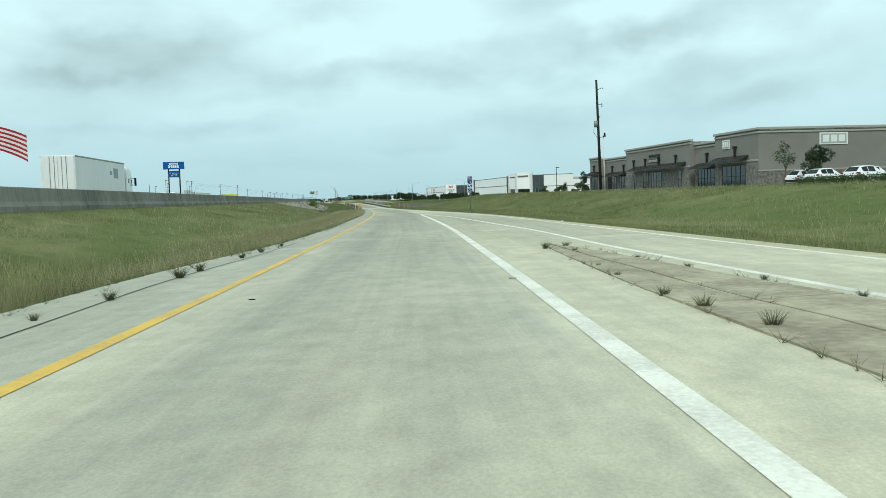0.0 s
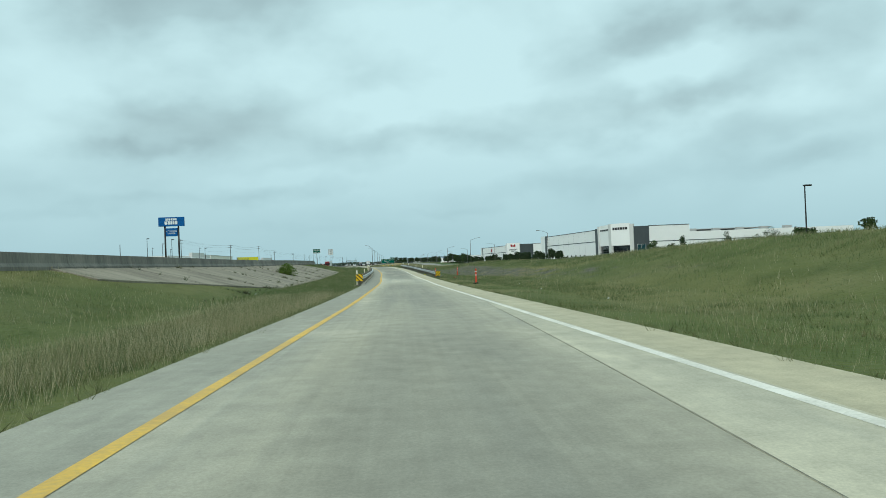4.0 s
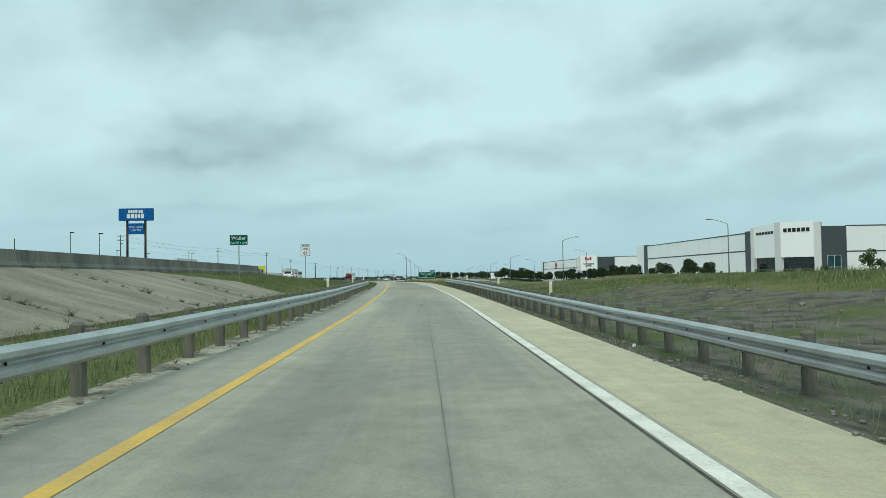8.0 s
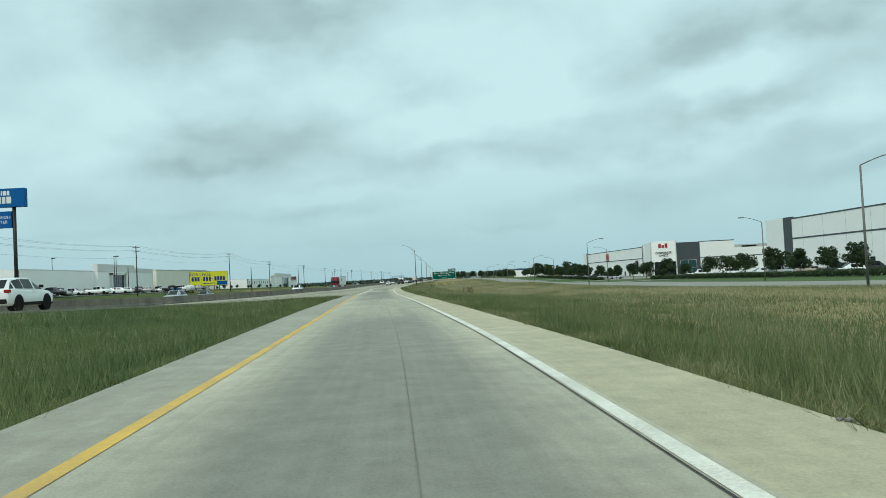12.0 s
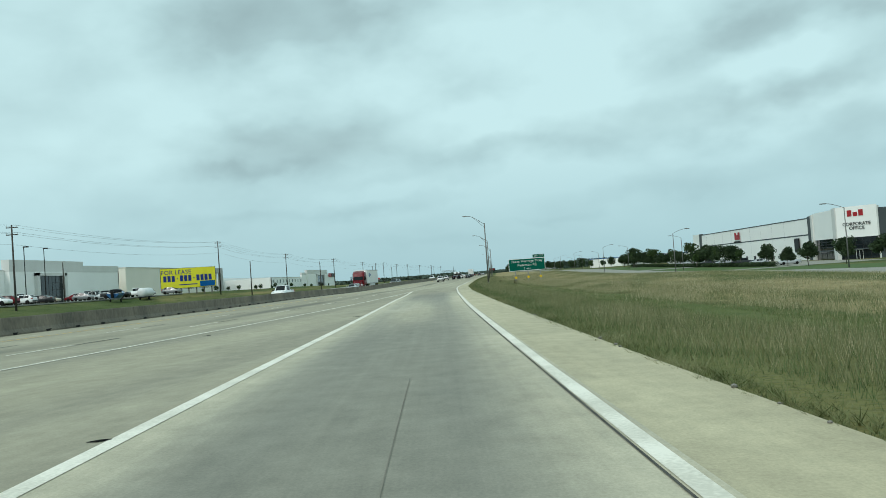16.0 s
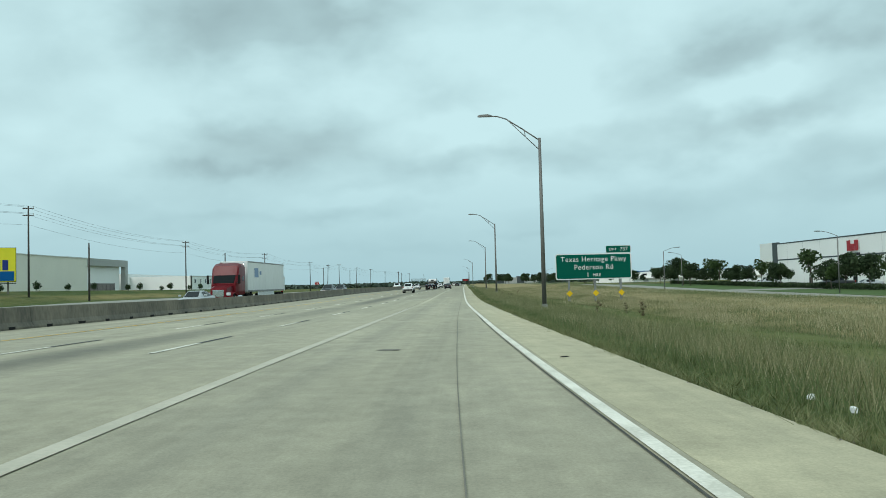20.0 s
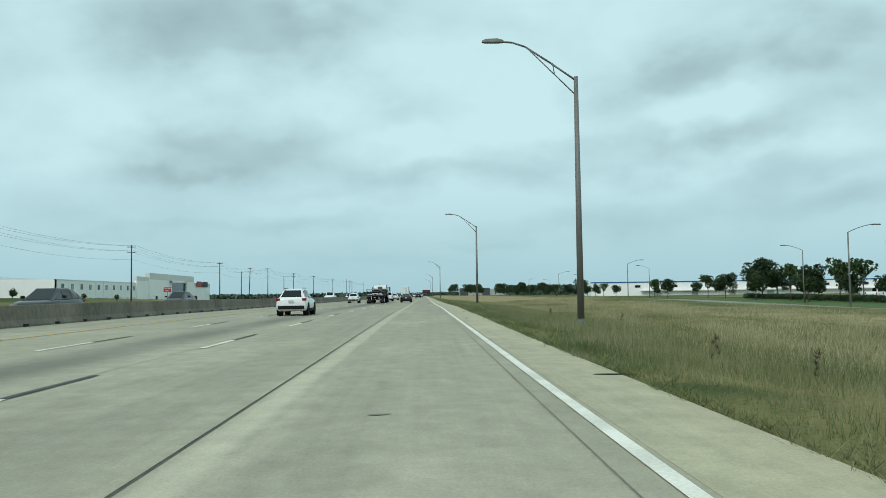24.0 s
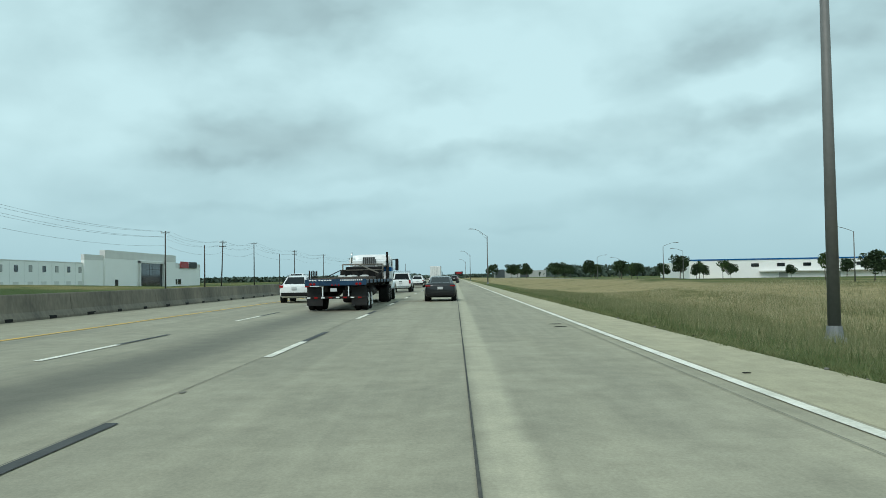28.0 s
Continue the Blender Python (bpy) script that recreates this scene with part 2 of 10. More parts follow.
def pavement_mat(name, base, dark, tan, lane=0.0, grown=(0, 1, 0.5, 0.5), scuffed=0.04, band=(0.3, 1.75), tones=(), worn=None):
    """Cast concrete with long wheel streaks, mottled stains and a fine broom finish; UV: metres across and along."""
    m = bpy.data.materials.new(name)
    m.use_nodes = True
    t = m.node_tree
    b = t.nodes["Principled BSDF"]
    uv = t.nodes.new("ShaderNodeUVMap"); uv.uv_map = "UVMap"

    def noise_at(sx, sy, detail, rough=0.55, off=0.0):
        mp = t.nodes.new("ShaderNodeMapping"); mp.inputs["Scale"].default_value = (sx, sy, 1); mp.inputs["Location"].default_value = (off, off, 0)
        n = t.nodes.new("ShaderNodeTexNoise"); n.inputs["Scale"].default_value = 1.0; n.inputs["Detail"].default_value = detail
        n.inputs["Roughness"].default_value = rough
        t.links.new(uv.outputs[0], mp.inputs[0]); t.links.new(mp.outputs[0], n.inputs["Vector"])
        return n.outputs["Fac"]

    def mix(a, bcol, fac, lo, hi, top=1.0):
        mr = t.nodes.new("ShaderNodeMapRange"); mr.inputs["From Min"].default_value, mr.inputs["From Max"].default_value = lo, hi
        mr.inputs["To Max"].default_value = top
        t.links.new(fac, mr.inputs["Value"])
        x = t.nodes.new("ShaderNodeMix"); x.data_type = "RGBA"
        t.links.new(mr.outputs[0], x.inputs["Factor"])
        if isinstance(a, tuple):
            x.inputs["A"].default_value = (*a, 1)
        else:
            t.links.new(a, x.inputs["A"])
        x.inputs["B"].default_value = (*bcol, 1)
        return x.outputs["Result"]

    c = mix(base, dark, noise_at(0.9, 0.012, 4), 0.40, 0.72, 0.75)
    c = mix(c, tan, noise_at(0.25, 0.03, 4, off=7.3), 0.48, 0.72, 0.6)
    c = mix(c, tuple(min(1, v * 1.18) for v in base), noise_at(5.0, 0.035, 3, off=3.1), 0.55, 0.75, 0.28)
    c = mix(c, tuple(v * 0.8 for v in dark), noise_at(0.5, 0.16, 6, 0.65, off=11.0), 0.56, 0.80, 0.55)
    c = mix(c, tuple(v * 0.72 for v in base), noise_at(14, 9, 5, 0.7), 0.5, 0.85, 0.5)
    c = mix(c, tuple(min(1, v * 1.22) for v in base), noise_at(0.42, 0.10, 6, 0.62, off=17.0), 0.52, 0.66, 0.6)
    # pale washed patches lying across the lane
    c = mix(c, tuple(min(1, v * 1.25) for v in base), noise_at(0.22, 0.30, 5, 0.6, off=23.0), 0.56, 0.70, 0.5)
    # the traffic-darkened middle of each lane, patchy along the road
    sx = t.nodes.new("ShaderNodeSeparateXYZ"); t.links.new(uv.outputs[0], sx.inputs[0])

    def math_at(op, a, b=None):
        n = t.nodes.new("ShaderNodeMath"); n.operation = op
        for i, v in enumerate((a, b)):
            if v is None:
                continue
            if isinstance(v, (int, float)):
                n.inputs[i].default_value = v
            else:
                t.links.new(v, n.inputs[i])
        return n.outputs[0]

    def range_at(v, lo, hi, a, b, smooth=True):
        mr = t.nodes.new("ShaderNodeMapRange"); mr.interpolation_type = "SMOOTHSTEP" if smooth else "LINEAR"
        for k, q in (("From Min", lo), ("From Max", hi), ("To Min", a), ("To Max", b)):
            mr.inputs[k].default_value = q
        t.links.new(v, mr.inputs["Value"])
        return mr.outputs[0]

    across = sx.outputs[0]
    if lane:
        across = math_at("SUBTRACT", math_at("FLOORED_MODULO", math_at("ADD", across, lane / 2), lane), lane / 2)
    dim = range_at(math_at("ABSOLUTE", across), band[0], band[1], 1.0, 0.0)
    along = range_at(noise_at(0.12, 0.022, 3, off=5.0), 0.36, 0.60, 0.25, 1.0)
    grow = range_at(sx.outputs[1], grown[0], grown[1], grown[2], grown[3])
    dark_f = math_at("MULTIPLY", math_at("MULTIPLY", dim, along), grow)
    x = t.nodes.new("ShaderNodeMix"); x.data_type = "RGBA"; x.inputs["B"].default_value = (*(v * 0.62 for v in dark), 1)
    t.links.new(dark_f, x.inputs["Factor"]); t.links.new(c, x.inputs["A"])
    c = x.outputs["Result"]
    if worn:
        # a soft pale strip ground clean along one line
        at_x, half, y_a, y_b = worn
        wob = math_at("MULTIPLY", noise_at(0.0, 0.35, 4, 0.6, off=6.0), 0.16)
        off = math_at("ABSOLUTE", math_at("SUBTRACT", math_at("ADD", across, wob), at_x + 0.08))
        pale = math_at("MULTIPLY", range_at(off, half * 0.3, half, 0.85, 0.0), range_at(sx.outputs[1], y_a, y_b, 0.0, 1.0))
        x = t.nodes.new("ShaderNodeMix"); x.data_type = "RGBA"; x.inputs["B"].default_value = (*(v * 1.36 for v in base), 1)
        t.links.new(pale, x.inputs["Factor"]); t.links.new(c, x.inputs["A"])
        c = x.outputs["Result"]
    # castings poured at different times differ in tone; fine aggregate speckle
    pour = t.nodes.new("ShaderNodeTexWhiteNoise"); pour.noise_dimensions = "1D"
    t.links.new(math_at("FLOOR", math_at("MULTIPLY", sx.outputs[1], 1 / 18.3)), pour.inputs["W"])
    tone = range_at(pour.outputs["Value"], 0, 1, 0.965, 1.03, False)
    # tones: brightness multipliers set stretch by stretch along the road
    if tones:
        tone_ramp = ramp_node(t, [(y / 700, (v / 2,) * 3) for y, v in tones])
        t.links.new(math_at("MULTIPLY", sx.outputs[1], 1 / 700), tone_ramp.inputs[0])
        grey = t.nodes.new("ShaderNodeRGBToBW"); t.links.new(tone_ramp.outputs[0], grey.inputs[0])
        tone = math_at("MULTIPLY", tone, math_at("MULTIPLY", grey.outputs[0], 2.0))
    speck = range_at(noise_at(38, 26, 3, 0.75, off=2.0), 0.30, 0.70, 0.86, 1.12, False)
    scuff = range_at(noise_at(7.0, 0.09, 4, 0.6, off=9.0), 0.30, 0.70, 1 - scuffed, 1 + scuffed, False)
    mott = range_at(noise_at(2.2, 1.6, 6, 0.7, off=4.0), 0.30, 0.70, 0.83, 1.14, False)
    speck = math_at("MULTIPLY", speck, math_at("MULTIPLY", scuff, mott))
    mul = t.nodes.new("ShaderNodeVectorMath"); mul.operation = "SCALE"
    t.links.new(c, mul.inputs[0]); t.links.new(math_at("MULTIPLY", tone, speck), mul.inputs["Scale"])
    t.links.new(mul.outputs[0], b.inputs["Base Color"])
    b.inputs["Roughness"].default_value = 0.78
    b.inputs["Specular IOR Level"].default_value = 0.35
    bp = t.nodes.new("ShaderNodeBump"); bp.inputs["Strength"].default_value, bp.inputs["Distance"].default_value = 0.18, 0.006
    t.links.new(noise_at(45, 12, 3), bp.inputs["Height"]); t.links.new(bp.outputs[0], b.inputs["Normal"])
    return m


M = {}
M["ramp"] = pavement_mat("ramp_concrete", (0.440, 0.405, 0.300), (0.285, 0.279, 0.232), (0.473, 0.42, 0.29), 0.0, (20, 260, 0.40, 0.82), 0.06, (0.9, 2.2), ((22, 1.2), (45, 0.95), (72, 0.88), (100, 0.89), (160, 1.0), (184, 1.10), (209, 1.36), (238, 0.84), (262, 1.10), (282, 0.82), (300, 0.72), (320, 0.92), (344, 1.08), (412, 1.0), (438, 1.02), (462, 1.02), (482, 1.20), (494, 1.0), (505, 0.82)))
M["slip"] = pavement_mat("slip_lane_concrete", (0.440, 0.405, 0.295), (0.34, 0.32, 0.245), (0.473, 0.42, 0.29), 0.0, (0, 1, 0, 0), tones=((26, 1.2), (42, 0.95), (54, 0.84), (72, 0.95), (100, 1.16), (140, 1.1)))
M["shoulder"] = pavement_mat("shoulder_concrete", (0.455, 0.408, 0.272), (0.382, 0.346, 0.232), (0.49, 0.424, 0.268), 0.0, (0, 1, 0, 0), tones=((150, 1.0), (390, 1.02), (430, 0.90), (470, 0.98), (490, 1.02), (510, 0.94), (560, 1.0), (600, 0.92), (640, 0.86)))
M["shoulder_grey"] = pavement_mat("grey_shoulder_concrete", (0.335, 0.32, 0.252), (0.27, 0.26, 0.205), (0.36, 0.332, 0.248), 0.0, (0, 1, 0, 0), tones=((25, 1.2), (50, 1.1), (72, 0.97), (120, 0.97), (195, 0.87), (280, 0.90), (330, 1.0)))
M["highway"] = pavement_mat("highway_concrete", (0.395, 0.362, 0.262), (0.265, 0.247, 0.187), (0.42, 0.38, 0.26), 0.0, (0, 1, 0.92, 0.92), 0.04, (0.15, 1.5), ((440, 0.84), (490, 0.80), (515, 0.80), (545, 0.94), (605, 0.97), (632, 0.85), (690, 0.78)), (5.34, 0.26, 575, 600))
M["white_line"] = mat("white_road_paint", (0.80, 0.76, 0.66), (0.58, 0.55, 0.46), 0.6, scale=1.2, fine=26, bump=0.2, amount=1.6)
M["faded_line"] = mat("faded_white_paint", (0.52, 0.48, 0.385), (0.43, 0.40, 0.315), 0.75, scale=0.8, fine=14, bump=0.2, amount=1.4)
M["ghost_line"] = mat("ground_off_stripe", (0.42, 0.387, 0.288), (0.375, 0.345, 0.258), 0.8, scale=0.9, fine=12, bump=0.1, amount=1.5)
M["yellow_line"] = mat("yellow_road_paint", (0.72, 0.44, 0.06), (0.52, 0.33, 0.09), 0.6, scale=1.0, fine=18, bump=0.2, amount=1.5)
M["black_line"] = mat("black_contrast_tape", (0.035, 0.036, 0.037), (0.07, 0.07, 0.066), 0.7, scale=1, fine=20, bump=0.1)
M["joint"] = mat("joint_sealant", (0.035, 0.035, 0.032), (0.09, 0.086, 0.074), 0.9, scale=0.6, fine=6, bump=0.0, amount=1.3)
M["joint_faint"] = mat("hairline_joint", (0.15, 0.14, 0.115), (0.22, 0.205, 0.165), 0.9, scale=0.6, fine=6, bump=0.0, amount=1.3)
M["apron"] = mat("weathered_apron_concrete", (0.43, 0.375, 0.265), (0.24, 0.205, 0.145), 0.92, scale=1.1, fine=9, bump=0.6, amount=1.25)
M["mow"] = mat("crumbling_strip_concrete", (0.42, 0.385, 0.29), (0.10, 0.09, 0.065), 0.95, scale=1.1, fine=12, bump=0.8, amount=1.5)
M["slope"] = mat("slope_paving_concrete", (0.315, 0.278, 0.208), (0.165, 0.142, 0.105), 0.92, scale=0.35, fine=7, bump=0.5, amount=1.3, stretch=(0.6, 1.6, 1))
M["barrier"] = mat("barrier_concrete", (0.235, 0.205, 0.16), (0.11, 0.10, 0.082), 0.9, scale=0.45, fine=6, bump=0.4, amount=1.1, stretch=(1, 1, 0.5))
M["barrier_dark"] = mat("weathered_parapet_concrete", (0.27, 0.25, 0.21), (0.12, 0.114, 0.10), 0.9, scale=0.5, fine=7, bump=0.4, amount=1.1, stretch=(1, 1, 0.25))
M["galv"] = mat("galvanised_steel", (0.50, 0.52, 0.50), (0.34, 0.355, 0.345), 0.48, 0.6, scale=1.4, fine=22, bump=0.05)
M["galv_dull"] = mat("dull_galvanised_steel", (0.30, 0.31, 0.31), (0.22, 0.225, 0.225), 0.55, 0.5, scale=1.2, fine=20, bump=0.05)
M["lamp_pole"] = mat("weathered_pole_steel", (0.20, 0.195, 0.185), (0.15, 0.148, 0.14), 0.6, 0.3, scale=0.8, fine=9, bump=0.05)
M["cream_plastic"] = plain("cream_plastic", (0.72, 0.66, 0.47), 0.5)
M["post_wood"] = mat("grey_timber_post", (0.19, 0.18, 0.145), (0.10, 0.097, 0.078), 0.95, scale=2.5, fine=30, bump=0.6, stretch=(1, 1, 0.15))
M["pole_wood"] = mat("dark_utility_pole_wood", (0.085, 0.075, 0.065), (0.05, 0.045, 0.04), 0.95, scale=1.5, fine=20, bump=0.5, stretch=(1, 1, 0.1))
M["black_pole"] = mat("black_tarred_pole", (0.028, 0.026, 0.025), (0.016, 0.015, 0.015), 0.9, scale=1.5, fine=20, bump=0.4, stretch=(1, 1, 0.1))
M["sign_green"] = plain("green_sign_sheeting", (0.003, 0.105, 0.072), 0.6, 0.0, 0.06)
M["sign_blue"] = plain("blue_sign_sheeting", (0.006, 0.06, 0.22), 0.55, 0.0, 0.08)
M["sign_red"] = plain("red_sign_sheeting", (0.38, 0.025, 0.03), 0.45)
M["sign_white"] = plain("white_sign_sheeting", (0.78, 0.80, 0.79), 0.5)
M["sign_black"] = plain("black_sign_legend", (0.02, 0.02, 0.022), 0.5)
M["sign_yellow"] = plain("yellow_sign_sheeting", (0.78, 0.50, 0.015), 0.5)
M["bill_yellow"] = plain("yellow_billboard_vinyl", (0.82, 0.74, 0.04), 0.5)
M["bill_blue"] = plain("deep_blue_lettering", (0.02, 0.04, 0.22), 0.5)
M["camp_blue"] = plain("bright_blue_sign_face", (0.006, 0.105, 0.32), 0.5, 0.0, 0.1)
M["orange"] = plain("faded_orange_plastic", (0.62, 0.085, 0.04), 0.6)
M["tilt_white"] = mat("white_painted_tilt_wall", (0.90, 0.89, 0.86), (0.85, 0.84, 0.81), 0.7, scale=0.15, fine=2.5, bump=0.05, amount=0.8)
M["tilt_cream"] = mat("cream_painted_tilt_wall", (0.82, 0.78, 0.68), (0.75, 0.71, 0.62), 0.7, scale=0.15, fine=2.5, bump=0.05, amount=0.8)
M["tilt_grey"] = mat("light_grey_wall_band", (0.42, 0.42, 0.40), (0.37, 0.37, 0.355), 0.7, scale=0.2, fine=3, bump=0.05)
M["tilt_dark"] = mat("charcoal_painted_wall", (0.075, 0.088, 0.092), (0.058, 0.068, 0.072), 0.6, scale=0.2, fine=3, bump=0.05)
M["wall_pale"] = mat("pale_grey_pilaster", (0.70, 0.69, 0.66), (0.63, 0.62, 0.59), 0.7, scale=0.2, fine=3, bump=0.05)
M["stucco"] = mat("taupe_stucco", (0.235, 0.222, 0.200), (0.195, 0.184, 0.166), 0.95, scale=0.3, fine=14, bump=0.3)
M["cornice"] = mat("cream_cornice", (0.40, 0.38, 0.335), (0.33, 0.315, 0.28), 0.8, scale=0.6, fine=8, bump=0.1)
M["stone"] = mat("ashlar_stone", (0.25, 0.23, 0.20), (0.10, 0.094, 0.083), 0.9, scale=2.2, fine=9, bump=0.6, amount=1.5)
M["awning"] = mat("dark_standing_seam_metal", (0.045, 0.043, 0.042), (0.032, 0.031, 0.03), 0.5, 0.3, scale=0.5, fine=8, bump=0.05)
M["bronze"] = plain("dark_bronze_aluminium", (0.035, 0.033, 0.031), 0.4, 0.3)
M["glass_dark"] = glass_mat("dark_window_glass", (0.012, 0.017, 0.02))
M["glass_teal"] = glass_mat("teal_window_glass", (0.018, 0.06, 0.07))
M["car_glass"] = plain("tinted_car_glass", (0.006, 0.008, 0.009), 0.08, 0.0, 0.22)
M["tyre"] = mat("tyre_rubber", (0.010, 0.010, 0.010), (0.02, 0.019, 0.018), 0.9, scale=3, fine=30, bump=0.2, spec=0.08)
M["rim"] = mat("alloy_rim", (0.42, 0.43, 0.44), (0.30, 0.31, 0.32), 0.35, 0.8, scale=3, fine=20, bump=0.0)
M["rim_bright"] = mat("polished_wheel_disc", (0.72, 0.73, 0.72), (0.55, 0.55, 0.54), 0.35, 0.4, scale=4, fine=20, bump=0.0)
M["rim_white"] = mat("worn_white_wheel_disc", (0.55, 0.55, 0.53), (0.35, 0.35, 0.33), 0.5, 0.3, scale=4, fine=20, bump=0.0)
M["chrome"] = plain("chrome", (0.62, 0.64, 0.65), 0.12, 1.0)
M["black_plastic"] = mat("black_plastic_trim", (0.012, 0.012, 0.012), (0.02, 0.02, 0.02), 0.7, scale=3, fine=30, bump=0.1, spec=0.08)
M["dark_steel"] = mat("grimy_dark_steel", (0.016, 0.0155, 0.015), (0.034, 0.03, 0.027), 0.8, 0.1, scale=2, fine=16, bump=0.2, spec=0.08)
M["tail_red"] = plain("red_lamp_lens", (0.30, 0.012, 0.012), 0.2)
M["lamp_clear"] = plain("clear_lamp_lens", (0.62, 0.64, 0.66), 0.15)
M["plate"] = plain("licence_plate_face", (0.55, 0.56, 0.56), 0.5)
for key, rgb in dict(white=(0.80, 0.81, 0.80), charcoal=(0.028, 0.030, 0.032), silver=(0.42, 0.44, 0.45), black=(0.02, 0.02, 0.022), red=(0.135, 0.010, 0.015), blue=(0.03, 0.12, 0.29),
                     grey=(0.20, 0.21, 0.215), tan=(0.40, 0.35, 0.27), greenblue=(0.05, 0.12, 0.13)).items():
    M["paint_" + key] = plain(key + "_car_paint", rgb, 0.28, 0.25 if key in ("silver", "charcoal", "grey") else 0.0, 0.1 if key == "red" else 0.3, coat=0.06 if key == "red" else 0.3)
M["trailer_white"] = mat("white_trailer_panel", (0.74, 0.75, 0.74), (0.66, 0.67, 0.66), 0.45, scale=0.5, fine=5, bump=0.03, stretch=(1, 1, 0.3))
M["deck"] = mat("worn_truck_deck", (0.12, 0.10, 0.08), (0.06, 0.055, 0.05), 0.9, scale=1.5, fine=12, bump=0.3)
M["blue_beam"] = mat("blue_painted_steel_beam", (0.02, 0.065, 0.13), (0.012, 0.03, 0.06), 0.5, 0.2, scale=2, fine=16, bump=0.1)
M["mudflap"] = mat("black_rubber_mudflap", (0.02, 0.02, 0.02), (0.03, 0.03, 0.03), 0.8, scale=2, fine=12, bump=0.1)
M["bark"] = mat("tree_bark", (0.13, 0.11, 0.09), (0.07, 0.06, 0.05), 0.95, scale=3, fine=20, bump=0.8, stretch=(1, 1, 0.3))
M["rubble"] = mat("grey_rubble", (0.27, 0.255, 0.225), (0.15, 0.14, 0.125), 0.95, scale=3, fine=18, bump=0.5)
M["wire"] = plain("power_line", (0.05, 0.05, 0.052), 0.6)
M["timber"] = mat("weathered_plank", (0.20, 0.185, 0.155), (0.11, 0.10, 0.085), 0.95, scale=2, fine=18, bump=0.4, stretch=(1, 0.2, 1))
M["flag_red"] = plain("red_flag_cloth", (0.42, 0.03, 0.045), 0.85)
M["flag_white"] = plain("white_flag_cloth", (0.74, 0.73, 0.72), 0.85)


def foliage_mat(name, a, b, c=None, jitter=0.42, patch=0.35):
    """Leaves or blades: hue varies from piece to piece."""
    m = bpy.data.materials.new(name)
    m.use_nodes = True
    t = m.node_tree
    p = t.nodes["Principled BSDF"]
    g = t.nodes.new("ShaderNodeNewGeometry")
    co = t.nodes.new("ShaderNodeTexCoord")
    n = t.nodes.new("ShaderNodeTexNoise"); n.inputs["Scale"].default_value = patch; n.inputs["Detail"].default_value = 4
    t.links.new(co.outputs["Object"], n.inputs["Vector"])
    ad = t.nodes.new("ShaderNodeMath"); ad.operation = "MULTIPLY_ADD"; ad.inputs[1].default_value = jitter
    mu = t.nodes.new("ShaderNodeMapRange"); mu.inputs["From Min"].default_value, mu.inputs["From Max"].default_value, mu.inputs["To Max"].default_value = 0.32, 0.68, 0.62
    t.links.new(n.outputs["Fac"], mu.inputs["Value"])
    t.links.new(g.outputs["Random Per Island"], ad.inputs[0]); t.links.new(mu.outputs[0], ad.inputs[2])
    r = ramp_node(t, [(0.1, a), (0.55, b), (0.95, c or b)])
    t.links.new(ad.outputs[0], r.inputs[0]); t.links.new(r.outputs[0], p.inputs["Base Color"])
    p.inputs["Roughness"].default_value = 0.75
    p.inputs["Specular IOR Level"].default_value = 0.2
    return m


M["grass_blades"] = foliage_mat("grass_blades", (0.060, 0.094, 0.032), (0.118, 0.154, 0.062), (0.24, 0.245, 0.118), 0.36, 0.5)
M["grass_dry"] = foliage_mat("straw_green_blades", (0.110, 0.128, 0.054), (0.195, 0.202, 0.098), (0.33, 0.305, 0.175), 0.38, 0.5)
M["seed_grass"] = foliage_mat("dry_seed_grass", (0.22, 0.205, 0.11), (0.345, 0.315, 0.185), (0.50, 0.455, 0.30), 0.40, 0.4)
M["leaf_dark"] = foliage_mat("dark_oak_leaves", (0.020, 0.036, 0.016), (0.038, 0.062, 0.026), (0.065, 0.095, 0.038))
M["leaf_mid"] = foliage_mat("green_leaves", (0.025, 0.045, 0.014), (0.05, 0.085, 0.026), (0.085, 0.125, 0.04))
M["grass_fresh"] = foliage_mat("fresh_grass_blades", (0.082, 0.106, 0.037), (0.150, 0.166, 0.068), (0.29, 0.275, 0.15), 0.38, 0.5)
M["weed"] = foliage_mat("weed_leaves", (0.048, 0.062, 0.028), (0.09, 0.105, 0.05), (0.18, 0.165, 0.09))
# far woods: distance haze is mixed into the leaf colour, paler and bluer
M["leaf_hazed"] = foliage_mat("hazed_far_leaves", (0.048, 0.072, 0.056), (0.068, 0.096, 0.074), (0.095, 0.125, 0.096))
M["dock"] = foliage_mat("brown_dock_leaves", (0.030, 0.022, 0.014), (0.058, 0.040, 0.024), (0.09, 0.065, 0.036))
M["bush"] = foliage_mat("bright_bush_leaves", (0.06, 0.10, 0.015), (0.10, 0.16, 0.025), (0.15, 0.20, 0.04))


